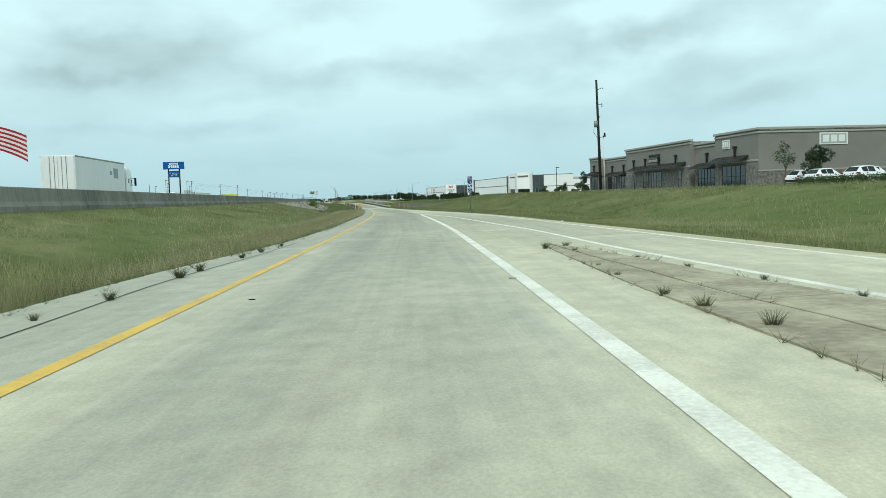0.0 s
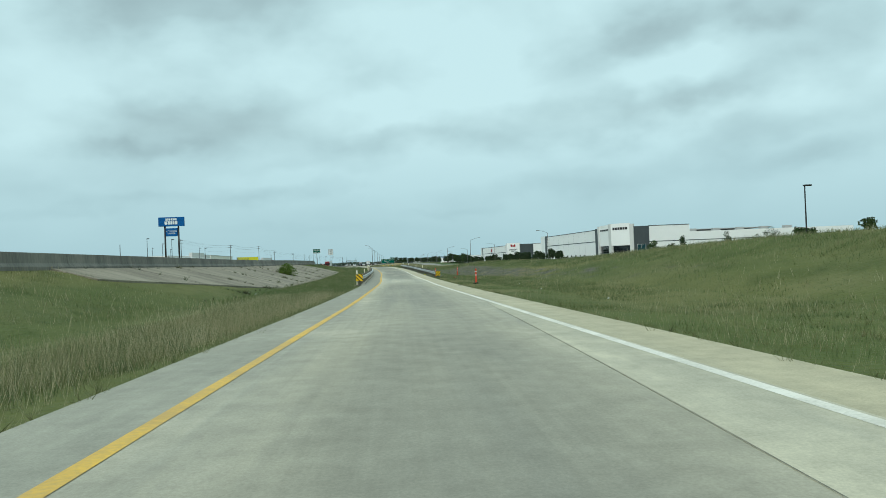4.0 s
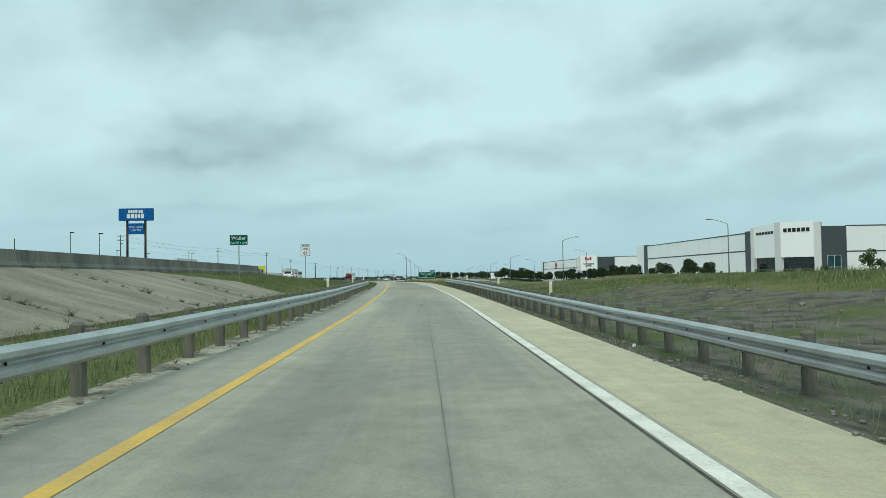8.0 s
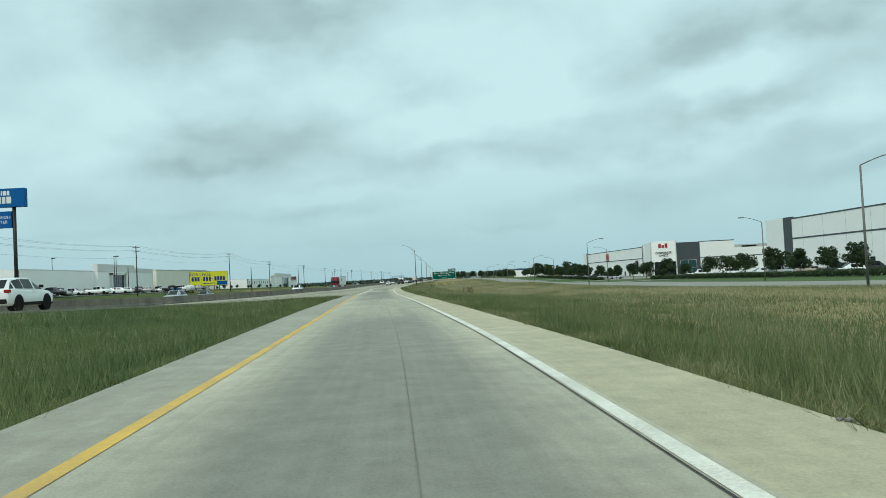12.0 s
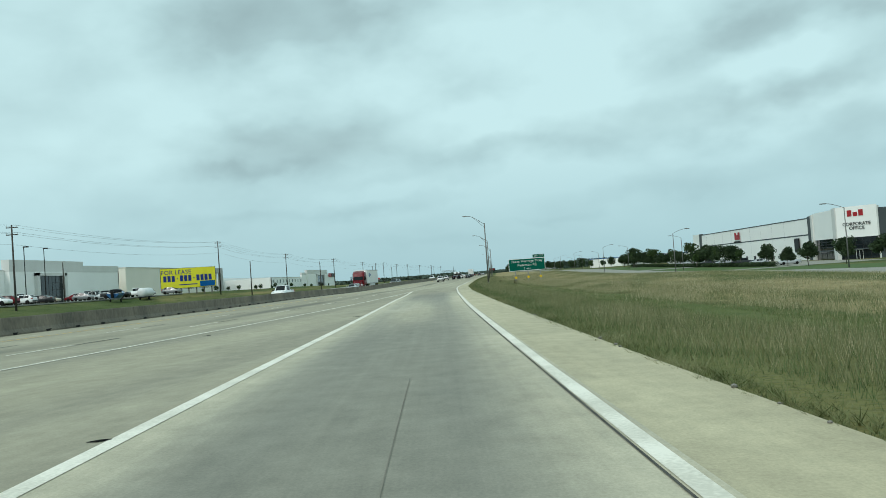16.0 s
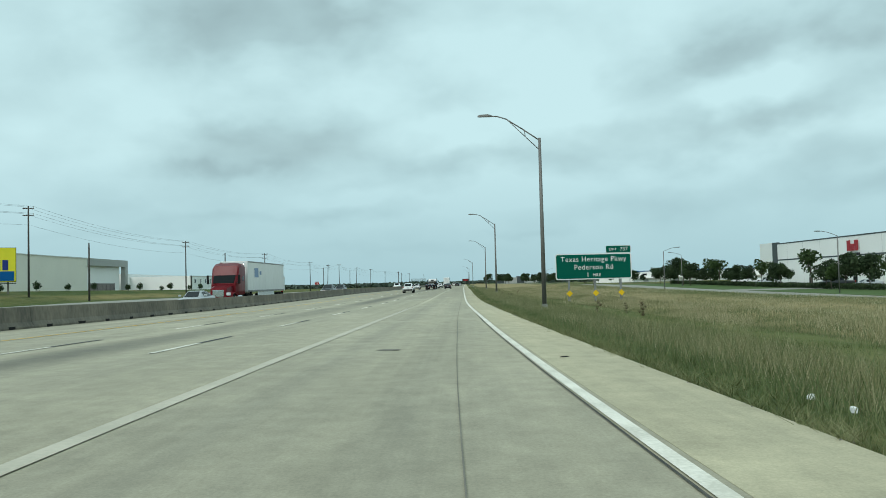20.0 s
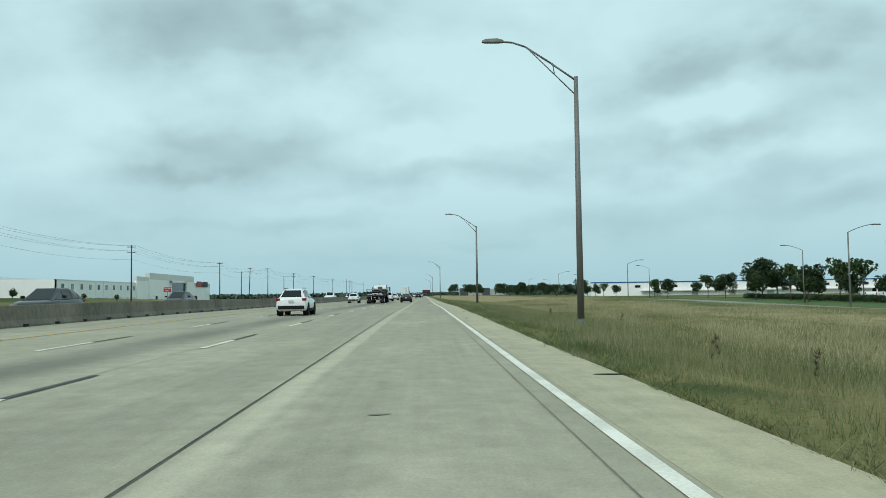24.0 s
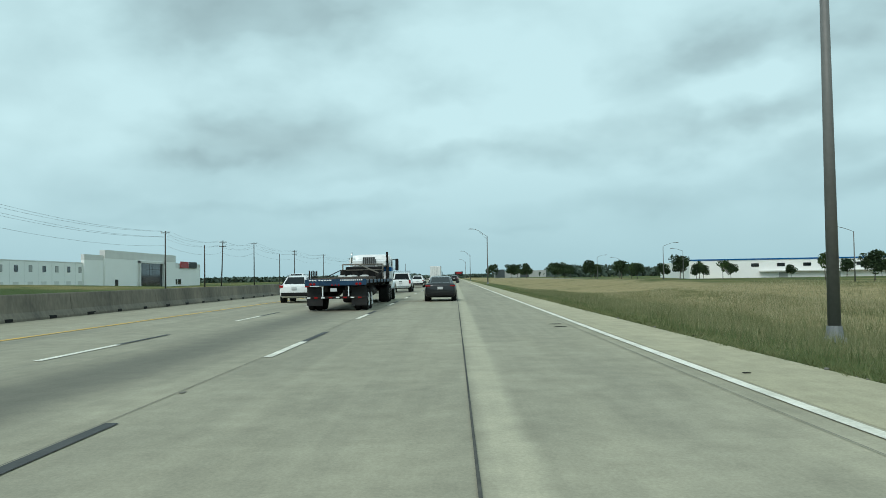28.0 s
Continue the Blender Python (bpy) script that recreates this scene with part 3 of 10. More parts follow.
def ground_mat():
    m = bpy.data.materials.new("rough_grass_ground")
    m.use_nodes = True
    t = m.node_tree
    b = t.nodes["Principled BSDF"]
    co = t.nodes.new("ShaderNodeTexCoord")

    def nz(scale, detail=5, stretch=(1, 1, 1)):
        mp = t.nodes.new("ShaderNodeMapping"); mp.inputs["Scale"].default_value = stretch
        n = t.nodes.new("ShaderNodeTexNoise"); n.inputs["Scale"].default_value = scale; n.inputs["Detail"].default_value = detail
        t.links.new(co.outputs["Object"], mp.inputs[0]); t.links.new(mp.outputs[0], n.inputs["Vector"])
        return n.outputs["Fac"]

    def mix(a, col, fac, lo, hi, top=1.0):
        mr = t.nodes.new("ShaderNodeMapRange"); mr.inputs["From Min"].default_value, mr.inputs["From Max"].default_value, mr.inputs["To Max"].default_value = lo, hi, top
        t.links.new(fac, mr.inputs["Value"])
        x = t.nodes.new("ShaderNodeMix"); x.data_type = "RGBA"; t.links.new(mr.outputs[0], x.inputs["Factor"])
        if isinstance(a, tuple):
            x.inputs["A"].default_value = (*a, 1)
        else:
            t.links.new(a, x.inputs["A"])
        x.inputs["B"].default_value = (*col, 1)
        return x.outputs["Result"]

    c = mix((0.056, 0.084, 0.025), (0.102, 0.120, 0.040), nz(0.09, 5, (1, 0.35, 1)), 0.38, 0.62)
    c = mix(c, (0.255, 0.205, 0.088), nz(0.05, 6, (1.6, 0.3, 1)), 0.50, 0.66, 0.85)
    c = mix(c, (0.042, 0.062, 0.018), nz(0.45, 5, (1, 0.5, 1)), 0.52, 0.72, 0.8)
    c = mix(c, (0.16, 0.16, 0.07), nz(4.0, 4), 0.55, 0.8, 0.5)
    c = mix(c, (0.025, 0.035, 0.012), nz(9.0, 3), 0.52, 0.75, 0.55)
    fr = t.nodes.new("ShaderNodeAttribute"); fr.attribute_name = "fresh"
    gx = t.nodes.new("ShaderNodeMix"); gx.data_type = "RGBA"
    t.links.new(fr.outputs["Fac"], gx.inputs["Factor"]); t.links.new(c, gx.inputs["A"])
    lush = mix((0.108, 0.136, 0.042), (0.165, 0.172, 0.068), nz(0.16, 5, (1, 0.35, 1)), 0.36, 0.62)
    lush = mix(lush, (0.235, 0.215, 0.11), nz(0.22, 6, (1.3, 0.4, 1)), 0.54, 0.74, 0.7)
    lush = mix(lush, (0.062, 0.092, 0.028), nz(1.3, 5, (1, 0.6, 1)), 0.50, 0.75, 0.7)
    t.links.new(lush, gx.inputs["B"])
    c = gx.outputs["Result"]
    at = t.nodes.new("ShaderNodeAttribute"); at.attribute_name = "clay"
    ad = t.nodes.new("ShaderNodeMath"); ad.operation = "MULTIPLY_ADD"; ad.inputs[1].default_value = 0.9
    t.links.new(nz(0.55, 6, (1, 0.5, 1)), ad.inputs[0]); t.links.new(at.outputs["Fac"], ad.inputs[2])
    mr = t.nodes.new("ShaderNodeMapRange"); mr.inputs["From Min"].default_value, mr.inputs["From Max"].default_value, mr.inputs["To Max"].default_value = 0.88, 1.08, 0.92
    t.links.new(ad.outputs[0], mr.inputs["Value"])
    dr = t.nodes.new("ShaderNodeAttribute"); dr.attribute_name = "dry"
    dm = t.nodes.new("ShaderNodeMath"); dm.operation = "MULTIPLY_ADD"; dm.inputs[1].default_value = 0.8
    t.links.new(nz(0.16, 5, (1, 0.4, 1)), dm.inputs[0]); t.links.new(dr.outputs["Fac"], dm.inputs[2])
    dq = t.nodes.new("ShaderNodeMapRange"); dq.inputs["From Min"].default_value, dq.inputs["From Max"].default_value, dq.inputs["To Max"].default_value = 0.72, 0.98, 0.9
    t.links.new(dm.outputs[0], dq.inputs["Value"])
    x = t.nodes.new("ShaderNodeMix"); x.data_type = "RGBA"
    t.links.new(dq.outputs[0], x.inputs["Factor"]); t.links.new(c, x.inputs["A"])
    t.links.new(mix((0.34, 0.275, 0.145), (0.235, 0.195, 0.10), nz(1.1, 5), 0.4, 0.65), x.inputs["B"])
    c = x.outputs["Result"]
    cl = mix((0.150, 0.138, 0.112), (0.062, 0.060, 0.052), nz(1.6, 6, (1, 0.5, 2)), 0.4, 0.65)
    cl = mix(cl, (0.28, 0.26, 0.21), nz(7.0, 4), 0.60, 0.75, 0.5)
    x = t.nodes.new("ShaderNodeMix"); x.data_type = "RGBA"
    t.links.new(mr.outputs[0], x.inputs["Factor"]); t.links.new(c, x.inputs["A"]); t.links.new(cl, x.inputs["B"])
    c = x.outputs["Result"]
    t.links.new(c, b.inputs["Base Color"])
    b.inputs["Roughness"].default_value = 0.95
    b.inputs["Specular IOR Level"].default_value = 0.1
    bp = t.nodes.new("ShaderNodeBump"); bp.inputs["Strength"].default_value, bp.inputs["Distance"].default_value = 0.9, 0.15
    t.links.new(nz(5.0, 4), bp.inputs["Height"]); t.links.new(bp.outputs[0], b.inputs["Normal"])
    return m


M["ground"] = ground_mat()
M["lawn"] = mat("mown_lawn", (0.075, 0.125, 0.03), (0.05, 0.09, 0.02), 0.95, scale=0.3, fine=6, bump=0.4)
M["asphalt"] = mat("frontage_road_concrete", (0.30, 0.29, 0.25), (0.23, 0.225, 0.195), 0.9, scale=0.4, fine=6, bump=0.1)


# ---- building blocks ----
def mesh_ob(name, verts, faces, material, parent=None, label="", smooth=False, uvs=None):
    me = bpy.data.meshes.new(name)
    me.from_pydata(verts, [], faces)
    if isinstance(material, (list, tuple)):
        for k in material:
            me.materials.append(M[k])
    else:
        me.materials.append(M[material])
    if uvs is not None:
        me.uv_layers.new(name="UVMap").data.foreach_set("uv", np.asarray(uvs, np.float32).ravel())
    if smooth:
        me.polygons.foreach_set("use_smooth", [True] * len(me.polygons))
    ob = new(name, me)
    if parent:
        ob.parent = parent
    if label:
        tagged(ob, label)
    return ob


def part(name, bm, material, parent, label="", smooth=False):
    me = bpy.data.meshes.new(name)
    bm.normal_update()
    bm.to_mesh(me)
    bm.free()
    me.materials.append(M[material])
    if smooth:
        me.polygons.foreach_set("use_smooth", [True] * len(me.polygons))
    ob = new(name, me)
    ob.parent = parent
    if label:
        tagged(ob, label)
    return ob


def thing(name, label, category, m=None, group="", kind=""):
    e = new(name)
    e.empty_display_size = 0.2
    if m is not None:
        e.matrix_world = m
    return tagged(e, label, category, group, kind)


def box(bm, x0, x1, y0, y1, z0, z1, bevel=0.0):
    r = bmesh.ops.create_cube(bm, size=1.0)
    vs = r["verts"]
    for v in vs:
        v.co = Vector(((x0 + x1) / 2 + v.co.x * (x1 - x0), (y0 + y1) / 2 + v.co.y * (y1 - y0), (z0 + z1) / 2 + v.co.z * (z1 - z0)))
    if bevel:
        es = list({e for v in vs for e in v.link_edges})
        bmesh.ops.bevel(bm, geom=es, offset=bevel, segments=1, affect="EDGES")
    return vs


def bx(name, dims, material, parent, label="", bevel=0.02):
    bm = bmesh.new()
    box(bm, *dims, bevel=bevel)
    return part(name, bm, material, parent, label)


def rod(bm, a, b, r0, r1=None, seg=8):
    """A tapered round bar from a to b."""
    a, b = Vector(a), Vector(b)
    r1 = r0 if r1 is None else r1
    d = (b - a)
    q = d.to_track_quat("Z", "Y").to_matrix().to_4x4()
    res = bmesh.ops.create_cone(bm, cap_ends=True, segments=seg, radius1=r0, radius2=r1, depth=d.length)
    bmesh.ops.transform(bm, matrix=Matrix.Translation((a + b) / 2) @ q, verts=res["verts"])
    return res["verts"]


def rods(name, segs, material, parent, label="", seg=8, smooth=True):
    bm = bmesh.new()
    for s in segs:
        rod(bm, *s, seg=seg)
    return part(name, bm, material, parent, label, smooth)


def loft(bm, sections, caps=True):
    """Joins closed rings of equal length into a skin."""
    rings = [[bm.verts.new(p) for p in s] for s in sections]
    n = len(rings[0])
    for a, b in zip(rings, rings[1:]):
        for i in range(n):
            bm.faces.new((a[i], a[(i + 1) % n], b[(i + 1) % n], b[i]))
    if caps:
        bm.faces.new(rings[0][::-1])
        bm.faces.new(rings[-1])
    bmesh.ops.recalc_face_normals(bm, faces=bm.faces[:])
    return rings


def lettering(name, text, size, m, material, parent, align="CENTER", depth=0.004, spacing=1.0):
    cu = bpy.data.curves.new(name, "FONT")
    cu.body, cu.size, cu.align_x, cu.align_y, cu.extrude, cu.space_character = text, size, align, "CENTER", depth, spacing
    tmp = bpy.data.objects.new(name, cu)
    me = bpy.data.meshes.new_from_object(tmp)
    bpy.data.objects.remove(tmp)
    me.materials.clear()
    me.materials.append(M[material])
    ob = new(name, me)
    ob.parent = parent
    ob.matrix_basis = m
    return ob


FACE = pose(0, 0, 0, 90, 0, 0)      # a panel drawn in x-y, stood up to face -y

# ---- lines of the plan: x as a function of y, metres ----
YS = np.arange(-400, 3001, 1.0)


def curve(pts, soft=17):
    y, x = np.array(pts, float).T
    v = np.interp(YS, y, x)
    # run on straight past the ends
    v = np.where(YS < y[0], x[0] + (YS - y[0]) * (x[1] - x[0]) / (y[1] - y[0]), v)
    v = np.where(YS > y[-1], x[-1] + (YS - y[-1]) * (x[-1] - x[-2]) / (y[-1] - y[-2]), v)
    k = np.ones(soft) / soft
    p = np.pad(v, soft // 2, mode="edge")
    v = np.convolve(p, k, "valid")
    return lambda q: np.interp(q, YS, v)


ramp_z = curve([(-60, 1.06), (10, 1.03), (64, 0.85), (105, 0.56), (160, 0.17), (202, -0.05), (230, -0.07), (257, 0.02), (284, 0.17), (310, 0.34), (335, 0.48), (347, 0.52), (370, 0.5), (394, 0.45), (429, 0.29), (464, 0.15), (500, 0.04), (533, 0.0), (560, -0.15), (576, -0.22), (597, -0.237), (618, -0.19), (638, -0.10), (659, -0.03), (700, -0.06), (900, -0.10), (1500, -0.3)])
high_z = curve([(-100, 2.4), (50, 2.32), (150, 2.2), (230, 1.95), (280, 2.05), (324, 2.03), (360, 1.45), (400, 0.70), (430, 0.285), (465, 0.147), (500, 0.04), (533, 0.0), (560, -0.15), (576, -0.22), (597, -0.237), (618, -0.19), (638, -0.10), (659, -0.03), (700, -0.06), (900, -0.10), (1500, -0.3)])
ramp_l = curve([(-30, -14.9), (15, -10.1), (21, -9.43), (25, -8.95), (29, -8.3), (33, -7.5), (37, -6.72), (51, -5.07), (72, -3.18), (82, -2.45), (89, -1.82), (100, -1.24), (107, -0.82), (116, -0.33), (150, 1.21), (181, 2.25), (195, 2.59), (209, 2.73), (240, 3.12), (264, 3.16), (283, 2.81), (318, 2.15), (324, 1.89), (345, 1.05), (374, -0.84), (414, -3.02), (424, -3.68), (436, -4.46), (460, -5.58)], 9)
yellow = curve([(-30, -13.0), (16, -7.66), (23, -6.84), (43, -4.71), (50, -4.03), (70, -2.21), (81, -1.35), (98, -0.14), (107, 0.37), (120, 1.11), (150, 2.5), (181, 3.56), (197, 3.92), (207, 3.97), (216, 4.04), (236, 4.3), (243, 4.34), (262, 4.41), (272, 4.27), (284, 4.21), (291, 4.08), (301, 3.87), (315, 3.58), (322, 3.32), (329, 3.07), (340, 2.6), (347, 2.3), (363, 1.42), (412, -1.6), (419, -2.1), (433, -2.81), (446, -3.41), (458, -3.92), (469, -4.45), (486, -5.26), (505, -5.95), (511, -6.27), (516, -6.5), (524, -6.85)], 11)
gore_a = curve([(-30, -8.2), (14.8, -3.17), (18, -2.82), (24.3, -2.14), (41, -0.4), (49.7, 0.4), (59.6, 1.21), (68, 1.89), (77.6, 2.64), (86, 3.35)], 5)
gore_b = curve([(-30, 0.0), (15, 0.84), (29, 1.44), (40, 2.38), (50, 2.76), (60, 3.2), (69, 3.59), (78, 3.62), (90, 3.5)], 5)
right_line = curve([(-30, 3.3), (24, 4.04), (40, 4.91), (47, 5.32), (58, 5.82), (73, 6.59), (83, 6.68), (98, 6.62), (112, 6.8), (150, 7.29), (178, 7.54), (186, 7.75), (193, 7.93), (207, 8.09), (213, 8.16), (235, 8.4), (262, 8.58), (268, 8.58), (276, 8.58), (290, 8.36), (296, 8.3), (317, 7.84), (325, 7.55), (340, 6.9), (351, 6.6), (380, 4.86), (412, 2.75), (421, 2.26), (439, 1.35), (445, 1.05), (458, 0.44), (469, -0.06), (480, -0.46), (487, -0.72), (500, -1.21), (510, -1.48), (527, -1.93), (533, -1.99), (541, -2.08), (579, -1.9), (595, -1.71), (602, -1.56), (617, -1.24), (624, -1.11), (633, -0.92), (640, -0.79), (650, -0.57), (658, -0.43), (666, -0.21), (677, 0.11), (684, 0.23), (700, 0.45), (760, 1.9), (900, 5.4)])
ramp_r = curve([(-30, 4.2), (24, 4.8), (38, 5.6), (49, 6.1), (60, 6.6), (75, 7.45), (101, 8.0), (109, 7.96), (140, 8.41), (180, 8.88), (188, 9.12), (208, 9.43), (216, 9.59), (236, 9.86), (265, 10.05), (290, 9.9), (317, 9.24), (342, 8.4), (349, 8.05), (380, 6.22), (411, 4.23), (418, 3.95), (426, 3.56), (435, 2.96), (443, 2.59), (458, 1.91), (466, 1.57), (482, 0.93), (490, 0.63), (505, 0.09), (513, -0.13), (528, -0.49), (542, -0.59), (594, -0.38), (605, -0.11), (618, 0.07), (625, 0.2), (635, 0.34), (641, 0.59), (660, 1.03), (666, 1.09), (677, 1.68), (686, 1.83), (700, 1.97), (706, 2.09), (760, 3.31), (900, 6.8)])
lane_joint = curve([(440, -9.0), (500, -7.35), (530, -6.85), (595, -5.4), (638, -4.3), (674, -3.3), (705, -2.5), (800, -0.1), (1500, 17.4)])
edge_line = curve([(-100, -22.2), (0, -20.0), (150, -17.0), (324, -13.6), (380, -12.4), (430, -11.1), (447, -9.85), (465, -8.6), (476, -8.0), (486, -7.62), (500, -7.3), (510, -6.98), (524, -6.7)], 9)
blend = lambda y: np.clip((y - 440) / 65, 0, 1)
median = lambda y: (1 - blend(y)) * (edge_line(y) - 15.0) + blend(y) * (lane_joint(y) - 14.7)
road_r = lambda y: np.where(y < 428, edge_line(y) + np.interp(y, [330, 400, 428], [2.3, 1.6, 1.6]), np.minimum(edge_line(y) + 1.6 + np.clip(y - 428, 0, 100) * 0.75, yellow(y) - 0.0))
left_land = curve([(-400, 2.0), (500, 2.0), (600, 1.7), (650, 1.9), (823, 1.2), (870, 0.6), (950, -0.7), (3000, -0.6)], 41)
right_land = curve([(-400, 2.0), (165, 2.2), (190, 1.55), (208, 1.2), (225, 1.12), (300, 1.02), (360, 0.1), (430, -0.8), (500, -1.1), (600, -1.7), (690, -1.2), (760, -0.5), (900, -0.3), (3000, -0.3)], 31)


toe_share = lambda y: float(np.interp(y, [100, 165, 299, 330], [0.32, 0.47, 0.47, 0.32]))


def land(y):
    """The cross-section of the ground at y: rising x, and z."""
    y = float(y)
    m, hr, pl, pr = float(median(y)), float(road_r(y)), float(ramp_l(y)), float(ramp_r(y))
    hz, rz, lz, gz = float(high_z(y)), float(ramp_z(y)), float(left_land(y)), float(right_land(y))
    if y > 434:
        hr = min(hr, pl - 0.6) if y < 440 else pr - 6
        pl = hr + 0.5
        toe = (hr + 0.25, rz - 0.12)
        hr_z, pl_z = (hz + rz) / 2 - 0.12, rz - 0.12
    else:
        w = pl - hr
        drop = np.interp(y, [-60, 60, 120, 200, 300, 350, 400, 430], [0.5, 0.45, 0.35, 0.3, 0.3, 0.25, 0.2, 0.1])
        toe = (pl - max(0.6, toe_share(y) * w), rz - drop)
        hr_z, pl_z = hz - 0.10, rz - 0.07
    dip = float(np.interp(y, [200, 222, 285, 312], [0, 1, 1, 0]))
    pts = [(-3000, lz), (-600, lz), (-250, lz), (-150, lz), (-76, lz), (min(-62, m - 34), 0.2 * lz + 0.8 * hz - 0.45), (m - 24, min(lz, hz) * 0.5 + hz * 0.5 - 0.35), (m - 15.5, hz - 0.12), (m, hz - 0.12), (hr, hr_z),
           (hr + 0.02 * (pl - hr) + 0.1, hr_z - 0.03), toe, (pl - 0.15, pl_z - 0.02), (pl, pl_z), (pr, rz - 0.07), (pr + 0.3 + 0.9 * dip, rz - 0.06 - 0.24 * dip)]
    bank = np.interp(y, [-50, 60, 110, 250, 290, 340], [1, 1, 1, 1, 0.7, 0])
    open_ = 1 - bank
    pts += [(pr + 4.5, rz - 0.34), (pr + 8 + 2 * open_, rz - 0.25 + 0.1 * bank - 0.4 * open_), (bank * (pr + 15) + open_ * max(30.5, pr + 16.5), bank * (max(gz, rz + 1.15) + 0.1) + open_ * min(gz + float(np.interp(y, [470, 530], [0.15, 0.95])), rz + 0.4)), (max(36.0, pr + 21), gz - 0.02), (51.0, gz - 0.02), (62, gz), (90, gz), (150, gz), (300, gz), (600, gz), (3000, gz)]
    return pts


SUBS = [2, 3, 2, 2, 2, 4, 3, 3, 3, 1, 8, 6, 1, 3, 1, 9, 7, 12, 8, 4, 3, 3, 3, 3, 2, 2]
rows_y = list(range(-400, -60, 40)) + list(range(-60, 900, 3)) + list(range(900, 1300, 20)) + [1400, 1600, 1800, 2100, 2500, 3000]
gv, gf, clay, dry, fresh = [], [], [], [], []
for y in rows_y:
    pts = land(y)
    for k, (a, b) in enumerate(zip(pts, pts[1:])):
        for s in range(SUBS[k]):
            f = s / SUBS[k]
            x, z = a[0] + (b[0] - a[0]) * f, a[1] + (b[1] - a[1]) * f
            if k in (10, 11, 15, 16, 17, 18) and s:
                z += 0.10 * noise.noise((x * 0.35, y * 0.2, 3.0)) + 0.05 * noise.noise((x * 1.3, y * 0.9, 9.0))
            gv.append((x, y, z))
            # bare clay on the middle of the right bank and under the right rail
            band = np.interp(k + f, [np.interp(y, [205, 235], [16.6, 15.5]), np.interp(y, [205, 235], [17.05, 16.1]), 17.4, 17.7], [0, 1, 1, 0]) * np.interp(y, [70, 95, 150, 215, 282, 305], [0, 0.30, 0.42, 1, 1, 0])
            foot = np.interp(x - pts[14][0], [-0.1, 0.0, np.interp(y, [218, 240], [1.5, 3.4]), np.interp(y, [218, 240], [2.6, 5.0])], [0, 1, 0.9, 0]) * np.interp(y, [150, 190, 216, 228, 312, 325], [0, 0.35, 0.45, 1, 1, 0])
            fresh.append(float(np.interp(y, [60, 190], [1.0, 0.3]) if y < 300 else 0.25 * np.interp(y, [300, 340], [1, 0])))
            # straw-coloured drifts over the open verge
            dry.append(0.55 * np.interp(x - pts[14][0], [2.0, 5.0, 22.0, 30.0], [0, 1, 1, 0]) * np.interp(y, [290, 325, 480, 520, 620, 760], [0, 1, 1, 0.85, 1.1, 1.1]))
            lush_band = np.interp(x - pts[14][0] + 1.2 * noise.noise((x * 0.1, y * 0.05, 5.0)), [3.8, 5.0, 8.2, 9.5], [0, 1, 1, 0]) * np.interp(y, [400, 450, 590, 630], [0, 1, 1, 0])
            if lush_band > 0:
                dry[-1] *= 1 - lush_band
                fresh[-1] = max(fresh[-1], 0.6 * lush_band)
            dry[-1] = max(dry[-1], 0.30 * np.interp(x - pts[14][0], [5.0, 7.0, 11.0, 15.0], [0, 1, 0.6, 0.9]) * np.interp(y, [20, 60, 190, 215], [0, 1, 1, 0]) if x - pts[14][0] < 16 else 0)
            dry[-1] = max(dry[-1], 0.42 * np.interp(x - pts[14][0], [-0.1, 0.0, 3.0, 4.8], [0, 1, 0.9, 0]) * np.interp(y, [100, 160, 212, 228], [0, 1, 1, 0]))
            clay.append(max(band, foot, 0.25 * np.interp(x - pts[14][0], [-0.1, 0.0, 0.3, 0.7], [0, 1, 0.8, 0])) * 0.62)
    gv.append((*pts[-1][:1], y, pts[-1][1]))
    clay.append(0.0); dry.append(0.0); fresh.append(0.0)
NC = sum(SUBS) + 1
for r in range(len(rows_y) - 1):
    for c in range(NC - 1):
        i = r * NC + c
        gf.append((i, i + 1, i + NC + 1, i + NC))
me = bpy.data.meshes.new("ground")
me.from_pydata(gv, [], gf)
me.materials.append(M["ground"])
me.attributes.new("clay", "FLOAT", "POINT").data.foreach_set("value", clay)
me.attributes.new("fresh", "FLOAT", "POINT").data.foreach_set("value", fresh)
me.attributes.new("dry", "FLOAT", "POINT").data.foreach_set("value", dry)
me.polygons.foreach_set("use_smooth", [True] * len(gf))
tagged(new("ground", me), "rough mixed green and tan roadside grass with bare clay banks", "ground", kind="structure")


def ground_z(x, y):
    p = np.array(land(y))
    return float(np.interp(x, p[:, 0], p[:, 1]))


